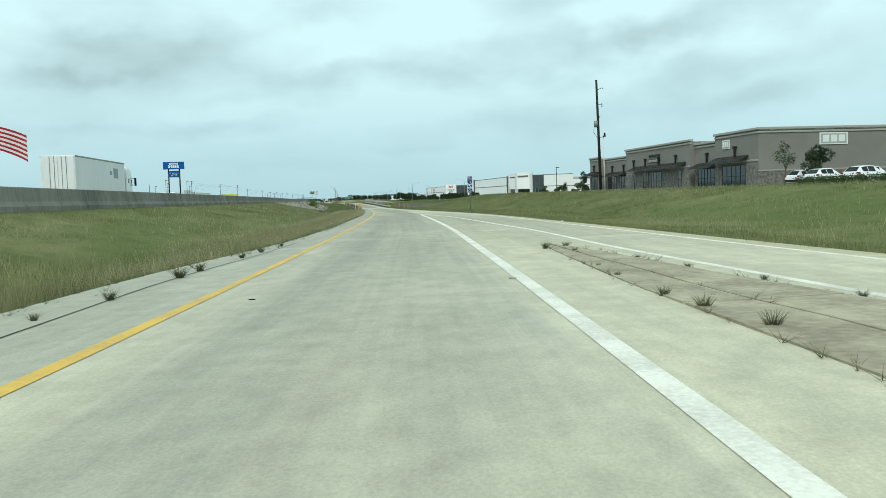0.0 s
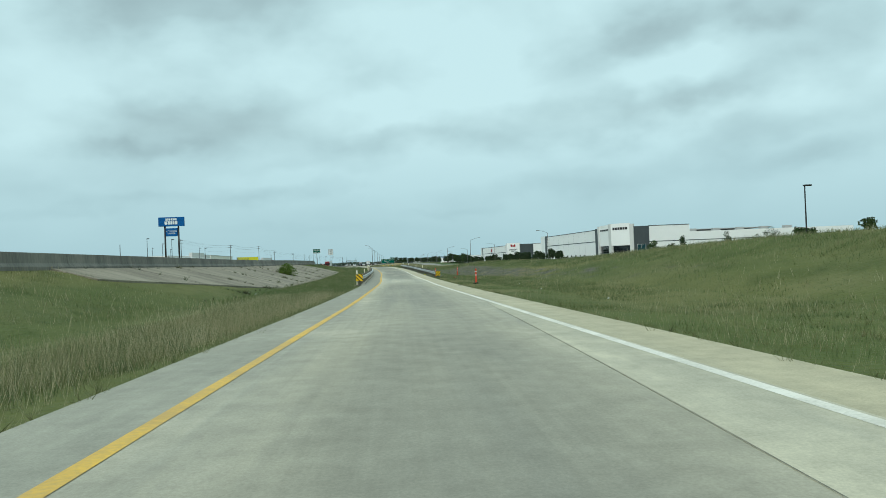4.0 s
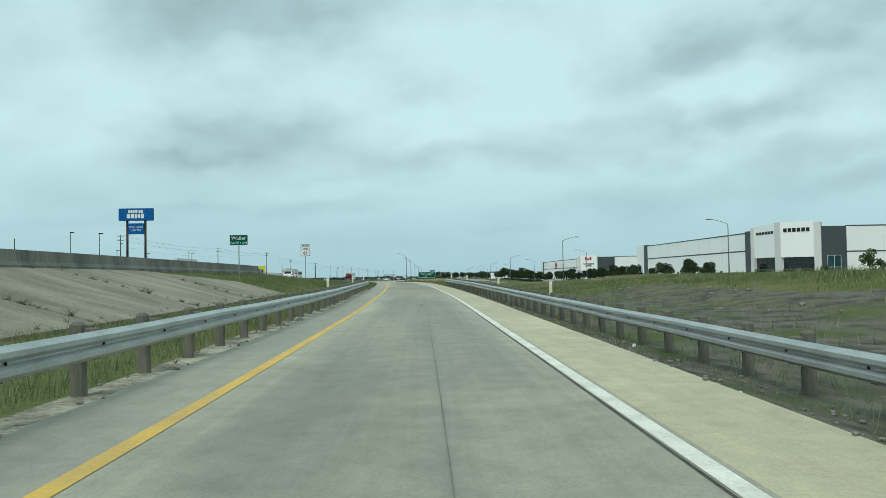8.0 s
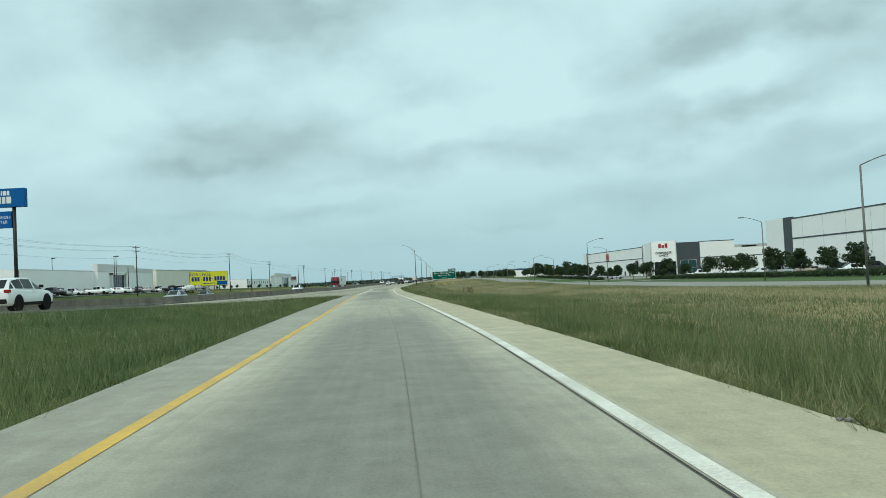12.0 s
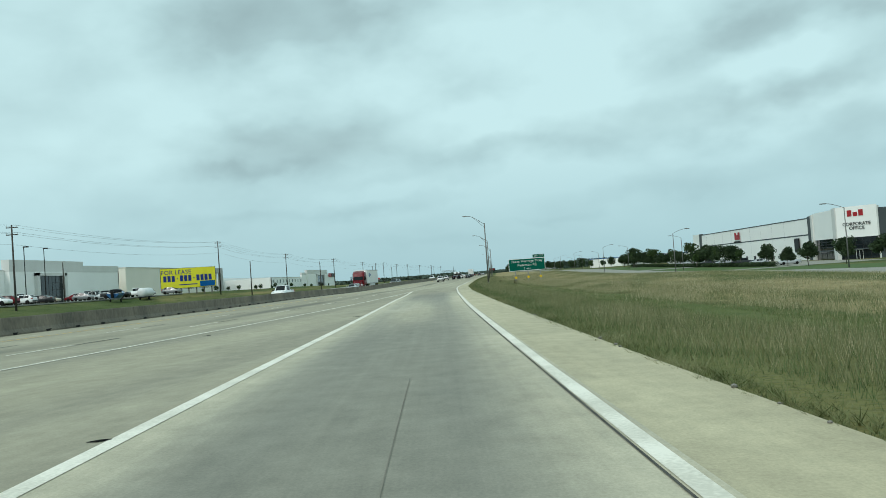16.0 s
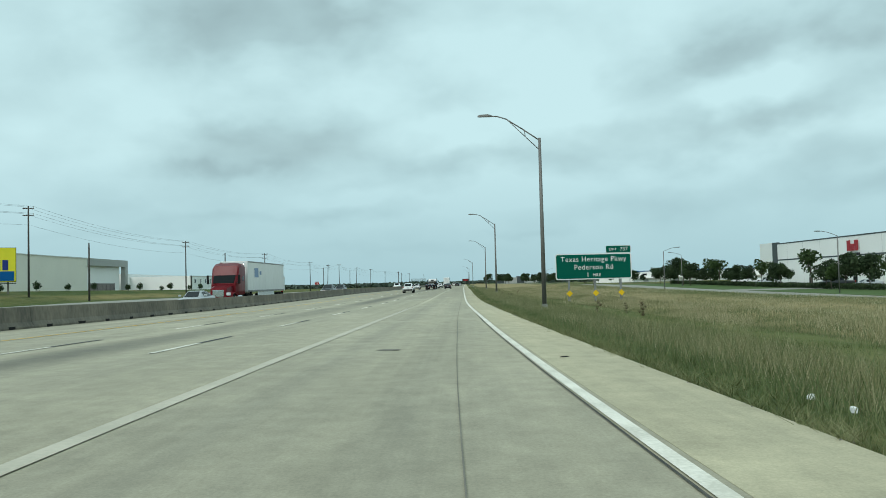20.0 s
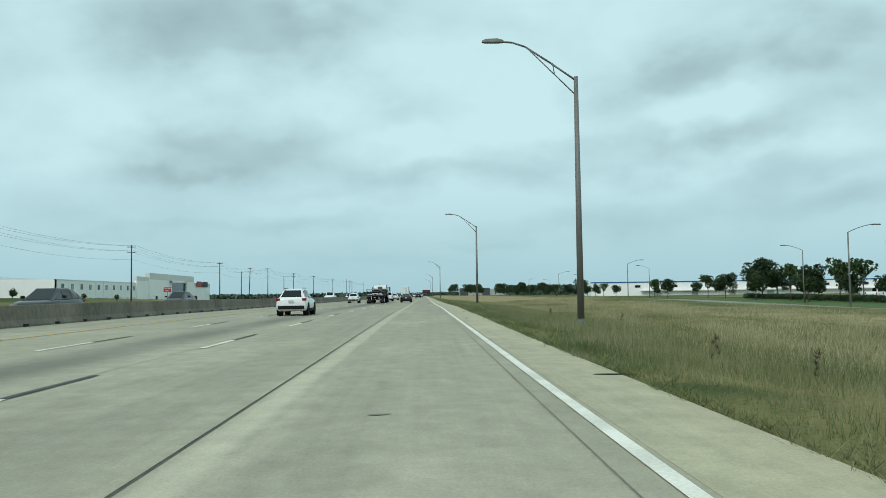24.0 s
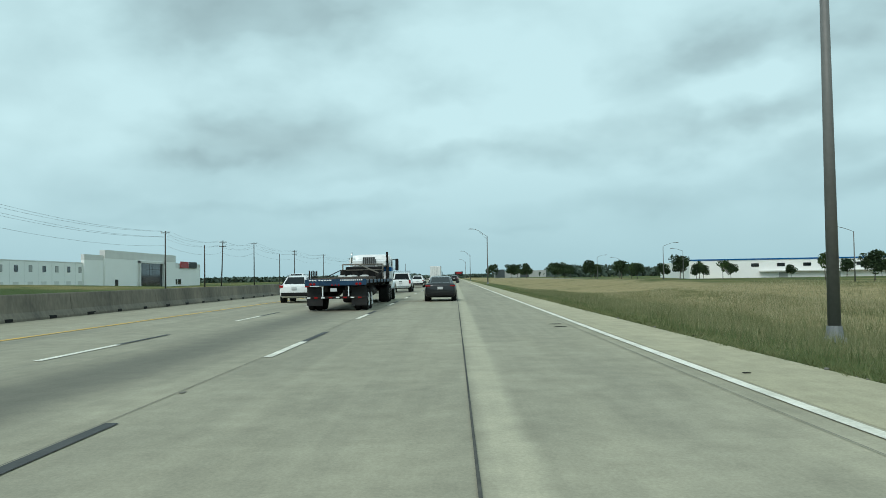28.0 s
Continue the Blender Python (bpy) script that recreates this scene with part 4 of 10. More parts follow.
def sheet(name, left, right, zfun, y0, y1, material, label, centre=None, step=3.0, cols=6, lift=0.0, thick=0.25, category="road", drape=None):
    """A slab between two lines of the plan, with UV in metres from the centre line and along."""
    ys = np.arange(y0, y1 + 0.01, step)
    v, f, uv = [], [], []
    for y in ys:
        l, r, z = float(left(y)), float(right(y)), float(zfun(y))
        for k in range(cols + 1):
            v.append((l + (r - l) * k / cols, y, (z if drape is None else drape(l + (r - l) * k / cols, y)) + lift))
    n = cols + 1
    quads = []
    for i in range(len(ys) - 1):
        for k in range(cols):
            q = (i * n + k, i * n + k + 1, (i + 1) * n + k + 1, (i + 1) * n + k)
            f.append(q); quads.append(q)
    base = len(v)
    for y in ys:
        l, r, z = float(left(y)), float(right(y)), float(zfun(y))
        v += [(l, y, (z if drape is None else drape(l, y)) + lift - thick), (r, y, (z if drape is None else drape(r, y)) + lift - thick)]
    for i in range(len(ys) - 1):
        a, b = base + 2 * i, base + 2 * i + 2
        f.append((i * n, (i + 1) * n, b, a)); f.append((i * n + cols, a + 1, b + 1, (i + 1) * n + cols))
    c = centre or (lambda y: (left(y) + right(y)) / 2)
    for q in f:
        for j in q:
            uv.append((v[j][0] - float(c(v[j][1])), v[j][1]))
    ob = mesh_ob(name, v, f, material, uvs=uv)
    return tagged(ob, label, category, kind="structure")


def stripe(name, line, zfun, y0, y1, width, material, label, parent=None, lift=0.006, step=2.0, offset=0.0, ragged=0.0):
    """A painted stripe or a joint along a line of the plan."""
    ys = np.append(np.arange(y0, y1, step), y1)
    v, f = [], []
    for i, y in enumerate(ys):
        x, z = float(line(y)) + offset, float(zfun(y)) + lift
        w = width * (1 + ragged * noise.noise((y * 0.7, x, 2.0)))
        v += [(x - w / 2, y, z), (x + w / 2, y, z)]
        if i:
            k = 2 * i
            f.append((k - 2, k - 1, k + 1, k))
    ob = mesh_ob(name, v, f, material, parent)
    return tagged(ob, label, "road marking", kind="structure") if not parent else ob


ramp_end = 505.0
lane_mid = lambda y: (yellow(y) + np.where(y < 86, gore_a(np.minimum(y, 86)), right_line(y))) / 2
sheet("ramp_road", lambda y: yellow(y) - 0.09, lambda y: right_line(y) + 0.14, ramp_z, -60, 507.0, "ramp", "worn grey concrete entrance ramp with wheel streaks", lane_mid)
sheet("shoulder_left", lambda y: ramp_l(y) if y < 432 else yellow(y) - 0.55, lambda y: yellow(y) - 0.09, ramp_z, -60, 434, "shoulder_grey", "worn grey concrete shoulder beside the yellow line", cols=2, centre=lambda y: ramp_l(y) - 5)
sheet("shoulder_right", lambda y: right_line(y) + 0.14, ramp_r, ramp_z, -60, 1500, "shoulder", "pale tan concrete shoulder beside the white line", cols=2, centre=lambda y: ramp_r(y) + 6)
main_mid = lambda y: (1 - blend(y)) * (edge_line(y) - 5.4) + blend(y) * (lane_joint(y) - 5.1)
sheet("highway", median, lambda y: road_r(y) if y < 432 else (yellow(y) - 0.06 if y < ramp_end else right_line(y) + 0.14), high_z, -200, 1500, "highway", "long grey concrete highway carriageway with mottled stains", main_mid, cols=10, lift=-0.004)
sheet("opposite_highway", lambda y: median(y) - 15.5, lambda y: median(y) - 0.6, high_z, -200, 1500, "highway", "grey concrete carriageway beyond the median barrier", lambda y: median(y) - 7, cols=4)
# markings
stripe("yellow_edge_line", yellow, ramp_z, -60, 432.8, 0.17, "yellow_line", "worn yellow edge line of the ramp", ragged=0.12)
stripe("white_gore_line", yellow, ramp_z, 432.8, 521, 0.20, "white_line", "white gore line where ramp joins highway")
stripe("white_gore_line", gore_a, ramp_z, -40, 86, 0.22, "white_line", "broad white gore line of the ramp")
stripe("white_gore_line", gore_b, ramp_z, -40, 86, 0.17, "white_line", "white gore line of the slip lane")
stripe("pavement_crack", lambda y: float(np.interp(y, [96.0, 96.39, 96.7, 97.1, 97.6], [2.30, 2.39, 2.51, 2.74, 2.93])) + 0.03 * math.sin(y * 31), ramp_z, 96.0, 97.6, 0.007, "joint_faint", "short fine crack in the ramp concrete", lift=0.008, step=0.08, ragged=0.9)
v = [(1.50, 62.05, 0), (1.62, 61.78, 0), (3.32, 59.0, 0), (3.26, 59.32, 0)]
mesh_ob("white_gore_chevron", [(x, y, float(ramp_z(y)) + 0.007) for x, y, _ in v], [(0, 1, 2, 3)], "white_line")
tagged(bpy.data.objects["white_gore_chevron"], "white painted chevron stripe across the gore", "road marking", kind="structure")
stripe("white_edge_line", right_line, ramp_z, -40, 500, 0.16, "white_line", "white right edge line", ragged=0.1)
stripe("white_edge_line", right_line, ramp_z, 500, 1500, 0.145, "white_line", "white right edge line of the highway", ragged=0.12)
stripe("white_edge_line", edge_line, high_z, -200, 521, 0.17, "white_line", "white edge line of the highway")
stripe("yellow_median_line", lambda y: (1 - blend(y)) * (edge_line(y) - 10.9) + blend(y) * (lane_joint(y) - 10.3), high_z, -200, 1500, 0.16, "yellow_line", "faded yellow line beside the median shoulder", ragged=0.2)
stripe("pavement_joint", lane_joint, high_z, 566, 1500, 0.022, "joint", "sealed joint along the highway pavement", lift=0.008, ragged=0.4)
stripe("faded_stripe", lane_joint, high_z, 520, 574, 0.22, "faded_line", "ghost of a removed lane stripe", offset=0.06, ragged=0.25)
stripe("faded_stripe", lane_joint, high_z, 574, 590, 0.16, "ghost_line", "thin worn remains of a removed lane stripe", offset=0.06, ragged=0.7)
j2 = curve([(440, -1.4), (470, -2.6), (500, -3.35), (530, -3.45), (560, -2.95), (595, -2.1), (633, -1.2), (660, -0.62), (700, 0.12), (760, 1.6), (900, 5.1)])
j4 = curve([(470, -4.6), (481, -4.32), (487.5, -4.22), (505, -3.9), (520, -3.5)], 5)
stripe("pavement_joint", j4, ramp_z, 474, 520, 0.011, "joint", "sealed joint beside the gore line", lift=0.008, ragged=0.5)
stripe("pavement_joint", j2, ramp_z, 520, 900, 0.012, "joint_faint", "sealed joint beside the right edge line", lift=0.008, ragged=0.5)
stripe("pavement_joint", lambda y: (yellow(y) + right_line(y)) / 2 + 0.38, ramp_z, 190, 440, 0.009, "joint_faint", "hairline joint down the ramp", lift=0.008, ragged=0.5)
stripe("pavement_joint", right_line, ramp_z, 226, 560, 0.022, "joint", "dark seam along the white edge line", lift=0.008, ragged=0.6, offset=-0.115)
j5 = curve([(-20, -12.3), (15, -8.98), (19, -8.59), (21.6, -8.39), (25.7, -8.0), (31, -7.03), (40, -5.9), (46, -5.2)], 5)
stripe("pavement_joint", j5, ramp_z, -10, 38, 0.03, "joint", "weedy joint along the left shoulder", lift=0.006, ragged=0.8)
j3 = curve([(60, 1.0), (85, 3.0), (95, 3.8), (101, 4.2), (108, 4.7), (130, 6.2), (150, 7.2)])
sheet("slip_lane", lambda y: gore_a(y) + 0.02 if y < 86 else max(float(j3(y)), float(gore_a(86.0))) - 0.005, lambda y: right_line(y) + 0.135, ramp_z, -40, 146, "slip", "paler tan concrete slip lane joining the ramp", lane_mid, cols=3, lift=0.004, thick=0.2)
stripe("pavement_joint", j3, ramp_z, 88, 146, 0.008, "joint_faint", "sealed joint where the slip lane merges", lift=0.008, ragged=0.5)
stripe("pavement_joint", lambda y: 3.17 + 0.0 * y, ramp_z, 63.5, 73.35, 0.014, "joint_faint", "hairline joint inside the gore", lift=0.008, ragged=0.5)
cross = mesh_ob("pavement_joint", [(x, y, float(ramp_z(y)) + 0.008) for x, y in ((2.5, 73.40), (3.17, 73.34), (3.17, 73.36), (2.5, 73.42))], [(0, 1, 2, 3)], "joint_faint")
tagged(cross, "hairline joint across the gore", "road marking", kind="structure")
dash1 = lambda y: (1 - blend(y)) * (edge_line(y) - 3.65) + blend(y) * (lane_joint(y) - 3.22)
dash2 = lambda y: (1 - blend(y)) * (edge_line(y) - 7.3) + blend(y) * (lane_joint(y) - 6.98)
stripe("pavement_joint", dash1, high_z, 560, 1000, 0.012, "joint_faint", "sealed joint under the lane dashes", lift=0.004, ragged=0.5, offset=-0.09)
lanes = thing("lane_lines", "dashed white lane lines with black contrast tape", "road marking", kind="structure")
for line, lo, hi in ((dash1, -24, 55), (dash2, -24, 55)):
    for k in range(lo, hi):
        y0 = 702.8 + 12.53 * (k - 22)
        if 100 < y0 < 1100:
            stripe("dash", line, high_z, y0, y0 + 3.3, 0.15, "white_line", "", lanes, step=3.3)
            stripe("contrast_dash", line, high_z, y0 + 3.3, y0 + 6.3, 0.13, "black_line", "", lanes, step=3.0)

# ---- barriers and rails ----
def profile_run(name, line, zfun, y0, y1, prof, material, parent, label="", step=3.0, side=1.0):
    """A solid of constant cross-section run along a line of the plan; prof: (across, up) ring."""
    bm = bmesh.new()
    ys = np.append(np.arange(y0, y1 - 0.3, step), y1)
    loft(bm, [[(float(line(y)) + side * a, y, float(zfun(y)) + u) for a, u in prof] for y in ys])
    return part(name, bm, material, parent, label)


F_SHAPE = [(-0.30, -0.12), (-0.30, 0.07), (-0.17, 0.26), (-0.105, 0.78), (-0.09, 0.81), (0.09, 0.81), (0.105, 0.78), (0.17, 0.26), (0.30, 0.07), (0.30, -0.12)]
TALL = [(a, u * 1.12 if u > 0 else u) for a, u in F_SHAPE]
med = thing("median_barrier", "stained concrete median barrier with drain slots", "barrier", kind="structure")
y = 330.0
while y < 1300:
    n = 9.1 if y < 900 else 60
    profile_run("barrier_section", lambda q: median(q) - 0.3, high_z, y + 0.015, y + n - 0.015, TALL, "barrier", med)
    if 430 < y < 860:
        for f in (0.12, 0.45, 0.78):
            yy = y + f * n
            bx("drain_slot", (float(median(yy)) - 0.05, float(median(yy)) + 0.016, yy, yy + random.choice((0.45, 0.5, 0.55, 0.8)), float(high_z(yy)) + 0.005, float(high_z(yy)) + 0.12), "black_plastic", med, bevel=0.012)
    y += n
par = thing("bridge_parapet", "dark weathered concrete parapet along the raised highway", "barrier", kind="structure")
y = -120.0
while y < 323:
    n = min(12.0, 324 - y)
    profile_run("parapet_section", lambda q: edge_line(q) + 2.35, high_z, y + 0.02, y + n - 0.02, [(a, u - (0.6 if u < 0 else 0)) for a, u in F_SHAPE], "barrier_dark", par)
    y += n
bx("end_block", (float(edge_line(325)) + 2.15, float(edge_line(325)) + 2.55, 323.9, 325.6, 1.5, 2.55), "galv_dull", par, "sloped steel end shoe", 0.08)

W_BEAM = [(0.0, 0.0), (0.02, 0.02), (0.085, 0.05), (0.085, 0.10), (0.015, 0.145), (0.015, 0.165), (0.085, 0.21), (0.085, 0.26), (0.02, 0.295), (0.0, 0.312), (-0.02, 0.30), (0.055, 0.25), (0.055, 0.22), (-0.012, 0.17), (-0.012, 0.14), (0.055, 0.09), (0.055, 0.06), (-0.01, 0.015)]


def guardrail(line, side, y0, y1, label, base=ramp_z, first=1.9, pitch=1.905):
    """A steel W-beam on round timber posts with spacer blocks; side: +1 faces +x."""
    g = thing("guardrail", label, "guardrail")
    y = y0 + 1.6
    while y < y1 - 0.1:
        e = min(y + 7.62, y1)
        profile_run("beam", line, lambda q: base(q) + 0.40 + 0.004 * math.sin(q * 0.7), y, e + 0.12 if e < y1 else e, W_BEAM, "galv", g, step=1.27, side=side)
        y = e
    bm = bmesh.new(); rod(bm, (0, 0, -0.3), (0, 0, 0.79), 0.095, 0.09, 12); rod(bm, (0, 0, 0.79), (0, 0, 0.825), 0.09, 0.055, 12)
    pm = bpy.data.meshes.new("post"); bm.normal_update(); bm.to_mesh(pm); bm.free(); pm.materials.append(M["post_wood"])
    bm = bmesh.new(); box(bm, -0.07, 0.07, -0.075, 0.075, 0.38, 0.73, 0.01)
    km = bpy.data.meshes.new("spacer_block"); bm.normal_update(); bm.to_mesh(km); bm.free(); km.materials.append(M["post_wood"])
    y = y0 + first
    while y < y1:
        x, z = float(line(y)), float(base(y))
        p = new("post", pm); p.parent = g; p.matrix_basis = pose(x - side * 0.26, y, z - 0.02, random.uniform(-1.5, 1.5), random.uniform(-2, 2), random.uniform(0, 90))
        k = new("spacer_block", km); k.parent = g; k.matrix_basis = pose(x - side * 0.10, y, z)
        bm = bmesh.new(); rod(bm, (x + side * 0.012, y, z + 0.556), (x + side * 0.035, y, z + 0.556), 0.018, 0.016, 6)
        part("bolt", bm, "dark_steel", g)
        y += pitch
    # impact head with a striped plate, at the upstream end
    x, z = float(line(y0)) - side * 0.05, float(base(y0))
    bm = bmesh.new(); loft(bm, [[(x - 0.2, y0 + q, z + a), (x + 0.2, y0 + q, z + a), (x + 0.2, y0 + q, z + b), (x - 0.2, y0 + q, z + b)] for q, a, b in ((0, 0.36, 0.82), (0.5, 0.38, 0.80), (1.1, 0.40, 0.74), (1.75, 0.42, 0.71))])
    part("impact_head", bm, "galv_dull", g, "galvanised impact head")
    for q in (0.5, 0.75, 1.2):
        bx("slot", (x + side * 0.196, x + side * 0.206, y0 + q, y0 + q + 0.09, z + 0.5, z + 0.66), "black_plastic", g, bevel=0)
    plate = bx("marker_plate", (x - 0.262, x + 0.262, y0 - 0.05, y0 - 0.02, z + 0.32, z + 0.86), "sign_yellow", g, "yellow and black striped marker plate", 0.008)
    for k in range(-2, 3):
        c = k * 0.235 + 0.06
        poly = []
        for u, v in ((-0.262, -0.27), (0.262, -0.27), (0.262, 0.27), (-0.262, 0.27)):
            poly.append((u, v))
        lo, hi = c - 0.055, c + 0.055
        cut = []
        sg = side
        for i in range(4):
            (u1, v1), (u2, v2) = poly[i], poly[(i + 1) % 4]
            for s in np.linspace(0, 1, 13)[:-1]:
                cut.append((u1 + (u2 - u1) * s, v1 + (v2 - v1) * s))
        band = [(u, v) for u, v in cut if lo <= (v * 0.75 + sg * u * 0.75) <= hi]
        if len(band) >= 3:
            cu, cv = sum(p[0] for p in band) / len(band), sum(p[1] for p in band) / len(band)
            band.sort(key=lambda p: math.atan2(p[1] - cv, p[0] - cu))
            vs = [(x + u, y0 - 0.056, z + 0.59 + v) for u, v in band] + [(x + u, y0 - 0.05, z + 0.59 + v) for u, v in band]
            n = len(band)
            mesh_ob("stripe", vs, [tuple(range(n)), *[(i, (i + 1) % n, (i + 1) % n + n, i + n) for i in range(n)]], "sign_black", plate)
    bx("anchor_post", (x - 0.1, x + 0.1, y0 + 0.3, y0 + 0.45, z - 0.2, z + 0.5), "post_wood", g)
    # turned-down end
    xe, ze = float(line(y1)), float(base(y1))
    bm = bmesh.new(); loft(bm, [[(xe + side * a * s, y1 + q, ze + 0.40 * h + u * s) for a, u in W_BEAM] for q, s, h in ((0, 1, 1), (0.3, 1.0, 0.93), (0.55, 0.95, 0.8))])
    part("end_shoe", bm, "galv", g)
    rods("anchor_cable", [((xe - side * 0.1, y1 - 1.8, ze + 0.45), (xe - side * 0.1, y1 + 0.3, ze + 0.02), 0.012)], "dark_steel", g)
    return g


rail_l = lambda y: ramp_l(y) - 0.16
rail_r = lambda y: ramp_r(y) + np.interp(y, [205, 222, 238, 264, 290, 317], [0.75, 1.05, 1.33, 0.95, 0.6, 0.25])
rail_rz = lambda y: ramp_z(y) - np.interp(y, [205, 222, 238, 264, 290, 317], [0.22, 0.27, 0.32, 0.21, 0.08, 0.0])
guardrail(rail_l, 1, 184.6, 302.5, "galvanised steel guardrail on grey timber posts beside the yellow line", first=3.19, pitch=2.237)
guardrail(rail_r, -1, 213.4, 315.6, "galvanised steel guardrail on grey timber posts beside the tan shoulder", rail_rz)
sheet("mow_strip", lambda y: ramp_l(y) - 0.58 - 0.07 * np.sin(y * 1.9) - 0.05 * np.sin(y * 4.7), lambda y: ramp_l(y) - 0.012, lambda y: ramp_z(y) - 0.035, 186, 304.5, "mow", "rough crumbling concrete strip under the guardrail", cols=2, category="pavement")


def delineator(x, y, h=1.25):
    d = thing("delineator_post", "cream plastic delineator post behind the guardrail", "delineator", pose(x, y, ground_z(x, y)), "delineators")
    bm = bmesh.new(); box(bm, -0.055, 0.055, -0.02, 0.02, 0.0, h, 0.012)
    part("blade", bm, "cream_plastic", d)
    bx("reflector", (-0.04, 0.04, -0.026, -0.02, h - 0.16, h - 0.05), "sign_white", d, bevel=0)
    return d


for y in (188.8, 213.0, 267.6, 287.0, 304.0):
    delineator(float(rail_l(y)) - 0.42, y, 1.28)
for y in (260.3, 277.2, 297.9, 313.5):
    delineator(float(rail_r(y)) + 0.42, y, 1.28)


def channeliser(x, y, label="orange and white traffic channeliser tube"):
    c = thing("traffic_tube", label, "traffic cone", pose(x, y, ground_z(x, y)), "traffic tubes")
    bm = bmesh.new(); loft(bm, [[(r * math.cos(a), r * math.sin(a), z) for a in np.linspace(0, 2 * math.pi, 12, endpoint=False)] for z, r in ((0.09, 0.095), (0.25, 0.078), (1.10, 0.06), (1.13, 0.04))])
    part("tube", bm, "orange", c)
    for z in (0.62, 0.88):
        bm = bmesh.new(); loft(bm, [[(r * math.cos(a), r * math.sin(a), q) for a in np.linspace(0, 2 * math.pi, 12, endpoint=False)] for q, r in ((z, 0.074), (z + 0.055, 0.072))])
        part("band", bm, "sign_white", c)
    bm = bmesh.new(); loft(bm, [[(r * math.cos(a), r * math.sin(a), z) for a in np.linspace(math.pi / 8, 2 * math.pi + math.pi / 8, 8, endpoint=False)] for z, r in ((0, 0.25), (0.05, 0.24), (0.09, 0.14))])
    part("base", bm, "black_plastic", c)
    return c


for x, y in ((10.98, 223.6), (14.45, 231.0), (10.9, 181.0)):
    channeliser(x, y)
tip = thing("fallen_tube", "small red and black traffic tube fallen in the grass", "traffic cone", pose(12.6, 215.4, ground_z(12.6, 215.4) + 0.07, 84, 0, 50) @ Matrix.Scale(0.36, 4))
bm = bmesh.new(); loft(bm, [[(r * math.cos(a), r * math.sin(a), z) for a in np.linspace(0, 2 * math.pi, 12, endpoint=False)] for z, r in ((-0.4, 0.13), (0.45, 0.08))])
part("tube", bm, "sign_red", tip)
bm = bmesh.new(); loft(bm, [[(r * math.cos(a), r * math.sin(a), z) for a in np.linspace(0, 2 * math.pi, 8, endpoint=False)] for z, r in ((-0.5, 0.22), (-0.4, 0.2))])
part("base", bm, "black_plastic", tip)

# ---- slope paving ----
paving = thing("slope_paving", "stained concrete slope paving with weeds in the joints", "slope paving", kind="structure")
edges = [165.0, 178.5, 191, 204, 217.5, 231, 245, 258.5, 272, 285.5, 299]
for a, b in zip(edges, edges[1:]):
    def top(y): return float(edge_line(y)) + 2.75
    def bot(y): return float(ramp_l(y)) - max(0.6, toe_share(y) * (float(ramp_l(y)) - float(road_r(y))))
    v, f = [], []
    for y in (a + 0.05, (a + b) / 2, b - 0.05):
        t, q = top(y), bot(y)
        if y < 196:
            q = t + (q - t) * np.interp(y, [165, 196], [0.30, 1.0])
        if y > 285:
            t = t + (q - t) * np.interp(y, [285, 299], [0.0, 0.45])
        for k in range(5):
            x = t + (q - t) * k / 4
            v.append((x, y, ground_z(x, y) + 0.10))
    for r in range(2):
        for k in range(4):
            i = r * 5 + k
            f.append((i, i + 1, i + 6, i + 5))
    n = len(v)
    v += [(x, y, z - 0.16) for x, y, z in v]
    f += [(i, i + 1, i + 1 + n, i + n) for i in (0, 1, 2, 3)] + [(i + 1, i, i + n, i + 1 + n) for i in (10, 11, 12, 13)] + [(i + 5, i, i + n, i + 5 + n) for i in (0, 5)] + [(i, i + 5, i + 5 + n, i + n) for i in (4, 9)]
    mesh_ob("panel", v, f, "slope", paving)

# ---- raised gore apron ----
apron = thing("gore_apron", "cracked pale concrete gore apron with weeds along its joints", "pavement", kind="structure")
ap_l = curve([(-20, -5.0), (15, -1.75), (21, -1.2), (30, 0.0), (31.5, 0.4)], 3)
ap_m = curve([(-20, -3.2), (15, -0.7), (21, -0.4), (30, 0.28), (31.5, 0.4)], 3)
ap_r = curve([(-20, 0.3), (15, 0.72), (20, 0.62), (27, 0.66), (31.5, 0.45)], 3)
for l, r, n in ((ap_l, ap_m, 2), (ap_m, ap_r, 2)):
    for a, b in ((-20, -8), (-8, 4), (4, 13), (13, 19), (19, 25), (25, 31.4)):
        v, f = [], []
        ys = np.linspace(a + 0.03, b - 0.03, 5)
        for y in ys:
            for k in range(n + 1):
                x = float(l(y)) + 0.03 + (float(r(y)) - float(l(y)) - 0.05) * k / n
                v.append((x, y, float(ramp_z(y)) + 0.026 + 0.02 * noise.noise((x, y, 1))))
        for i in range(4):
            for k in range(n):
                q = i * (n + 1) + k
                f.append((q, q + 1, q + n + 2, q + n + 1))
        m0 = len(v)
        v += [(x, y, z - 0.12) for x, y, z in v]
        for i in range(4):
            q = i * (n + 1)
            f.append((q + n + 1, q, q + m0, q + n + 1 + m0)); f.append((q + n, q + 2 * n + 1, q + 2 * n + 1 + m0, q + n + m0))
        for k in range(n):
            f.append((k, k + 1, k + 1 + m0, k + m0)); q = 4 * (n + 1) + k; f.append((q + 1, q, q + m0, q + 1 + m0))
        mesh_ob("slab", v, f, "apron", apron)


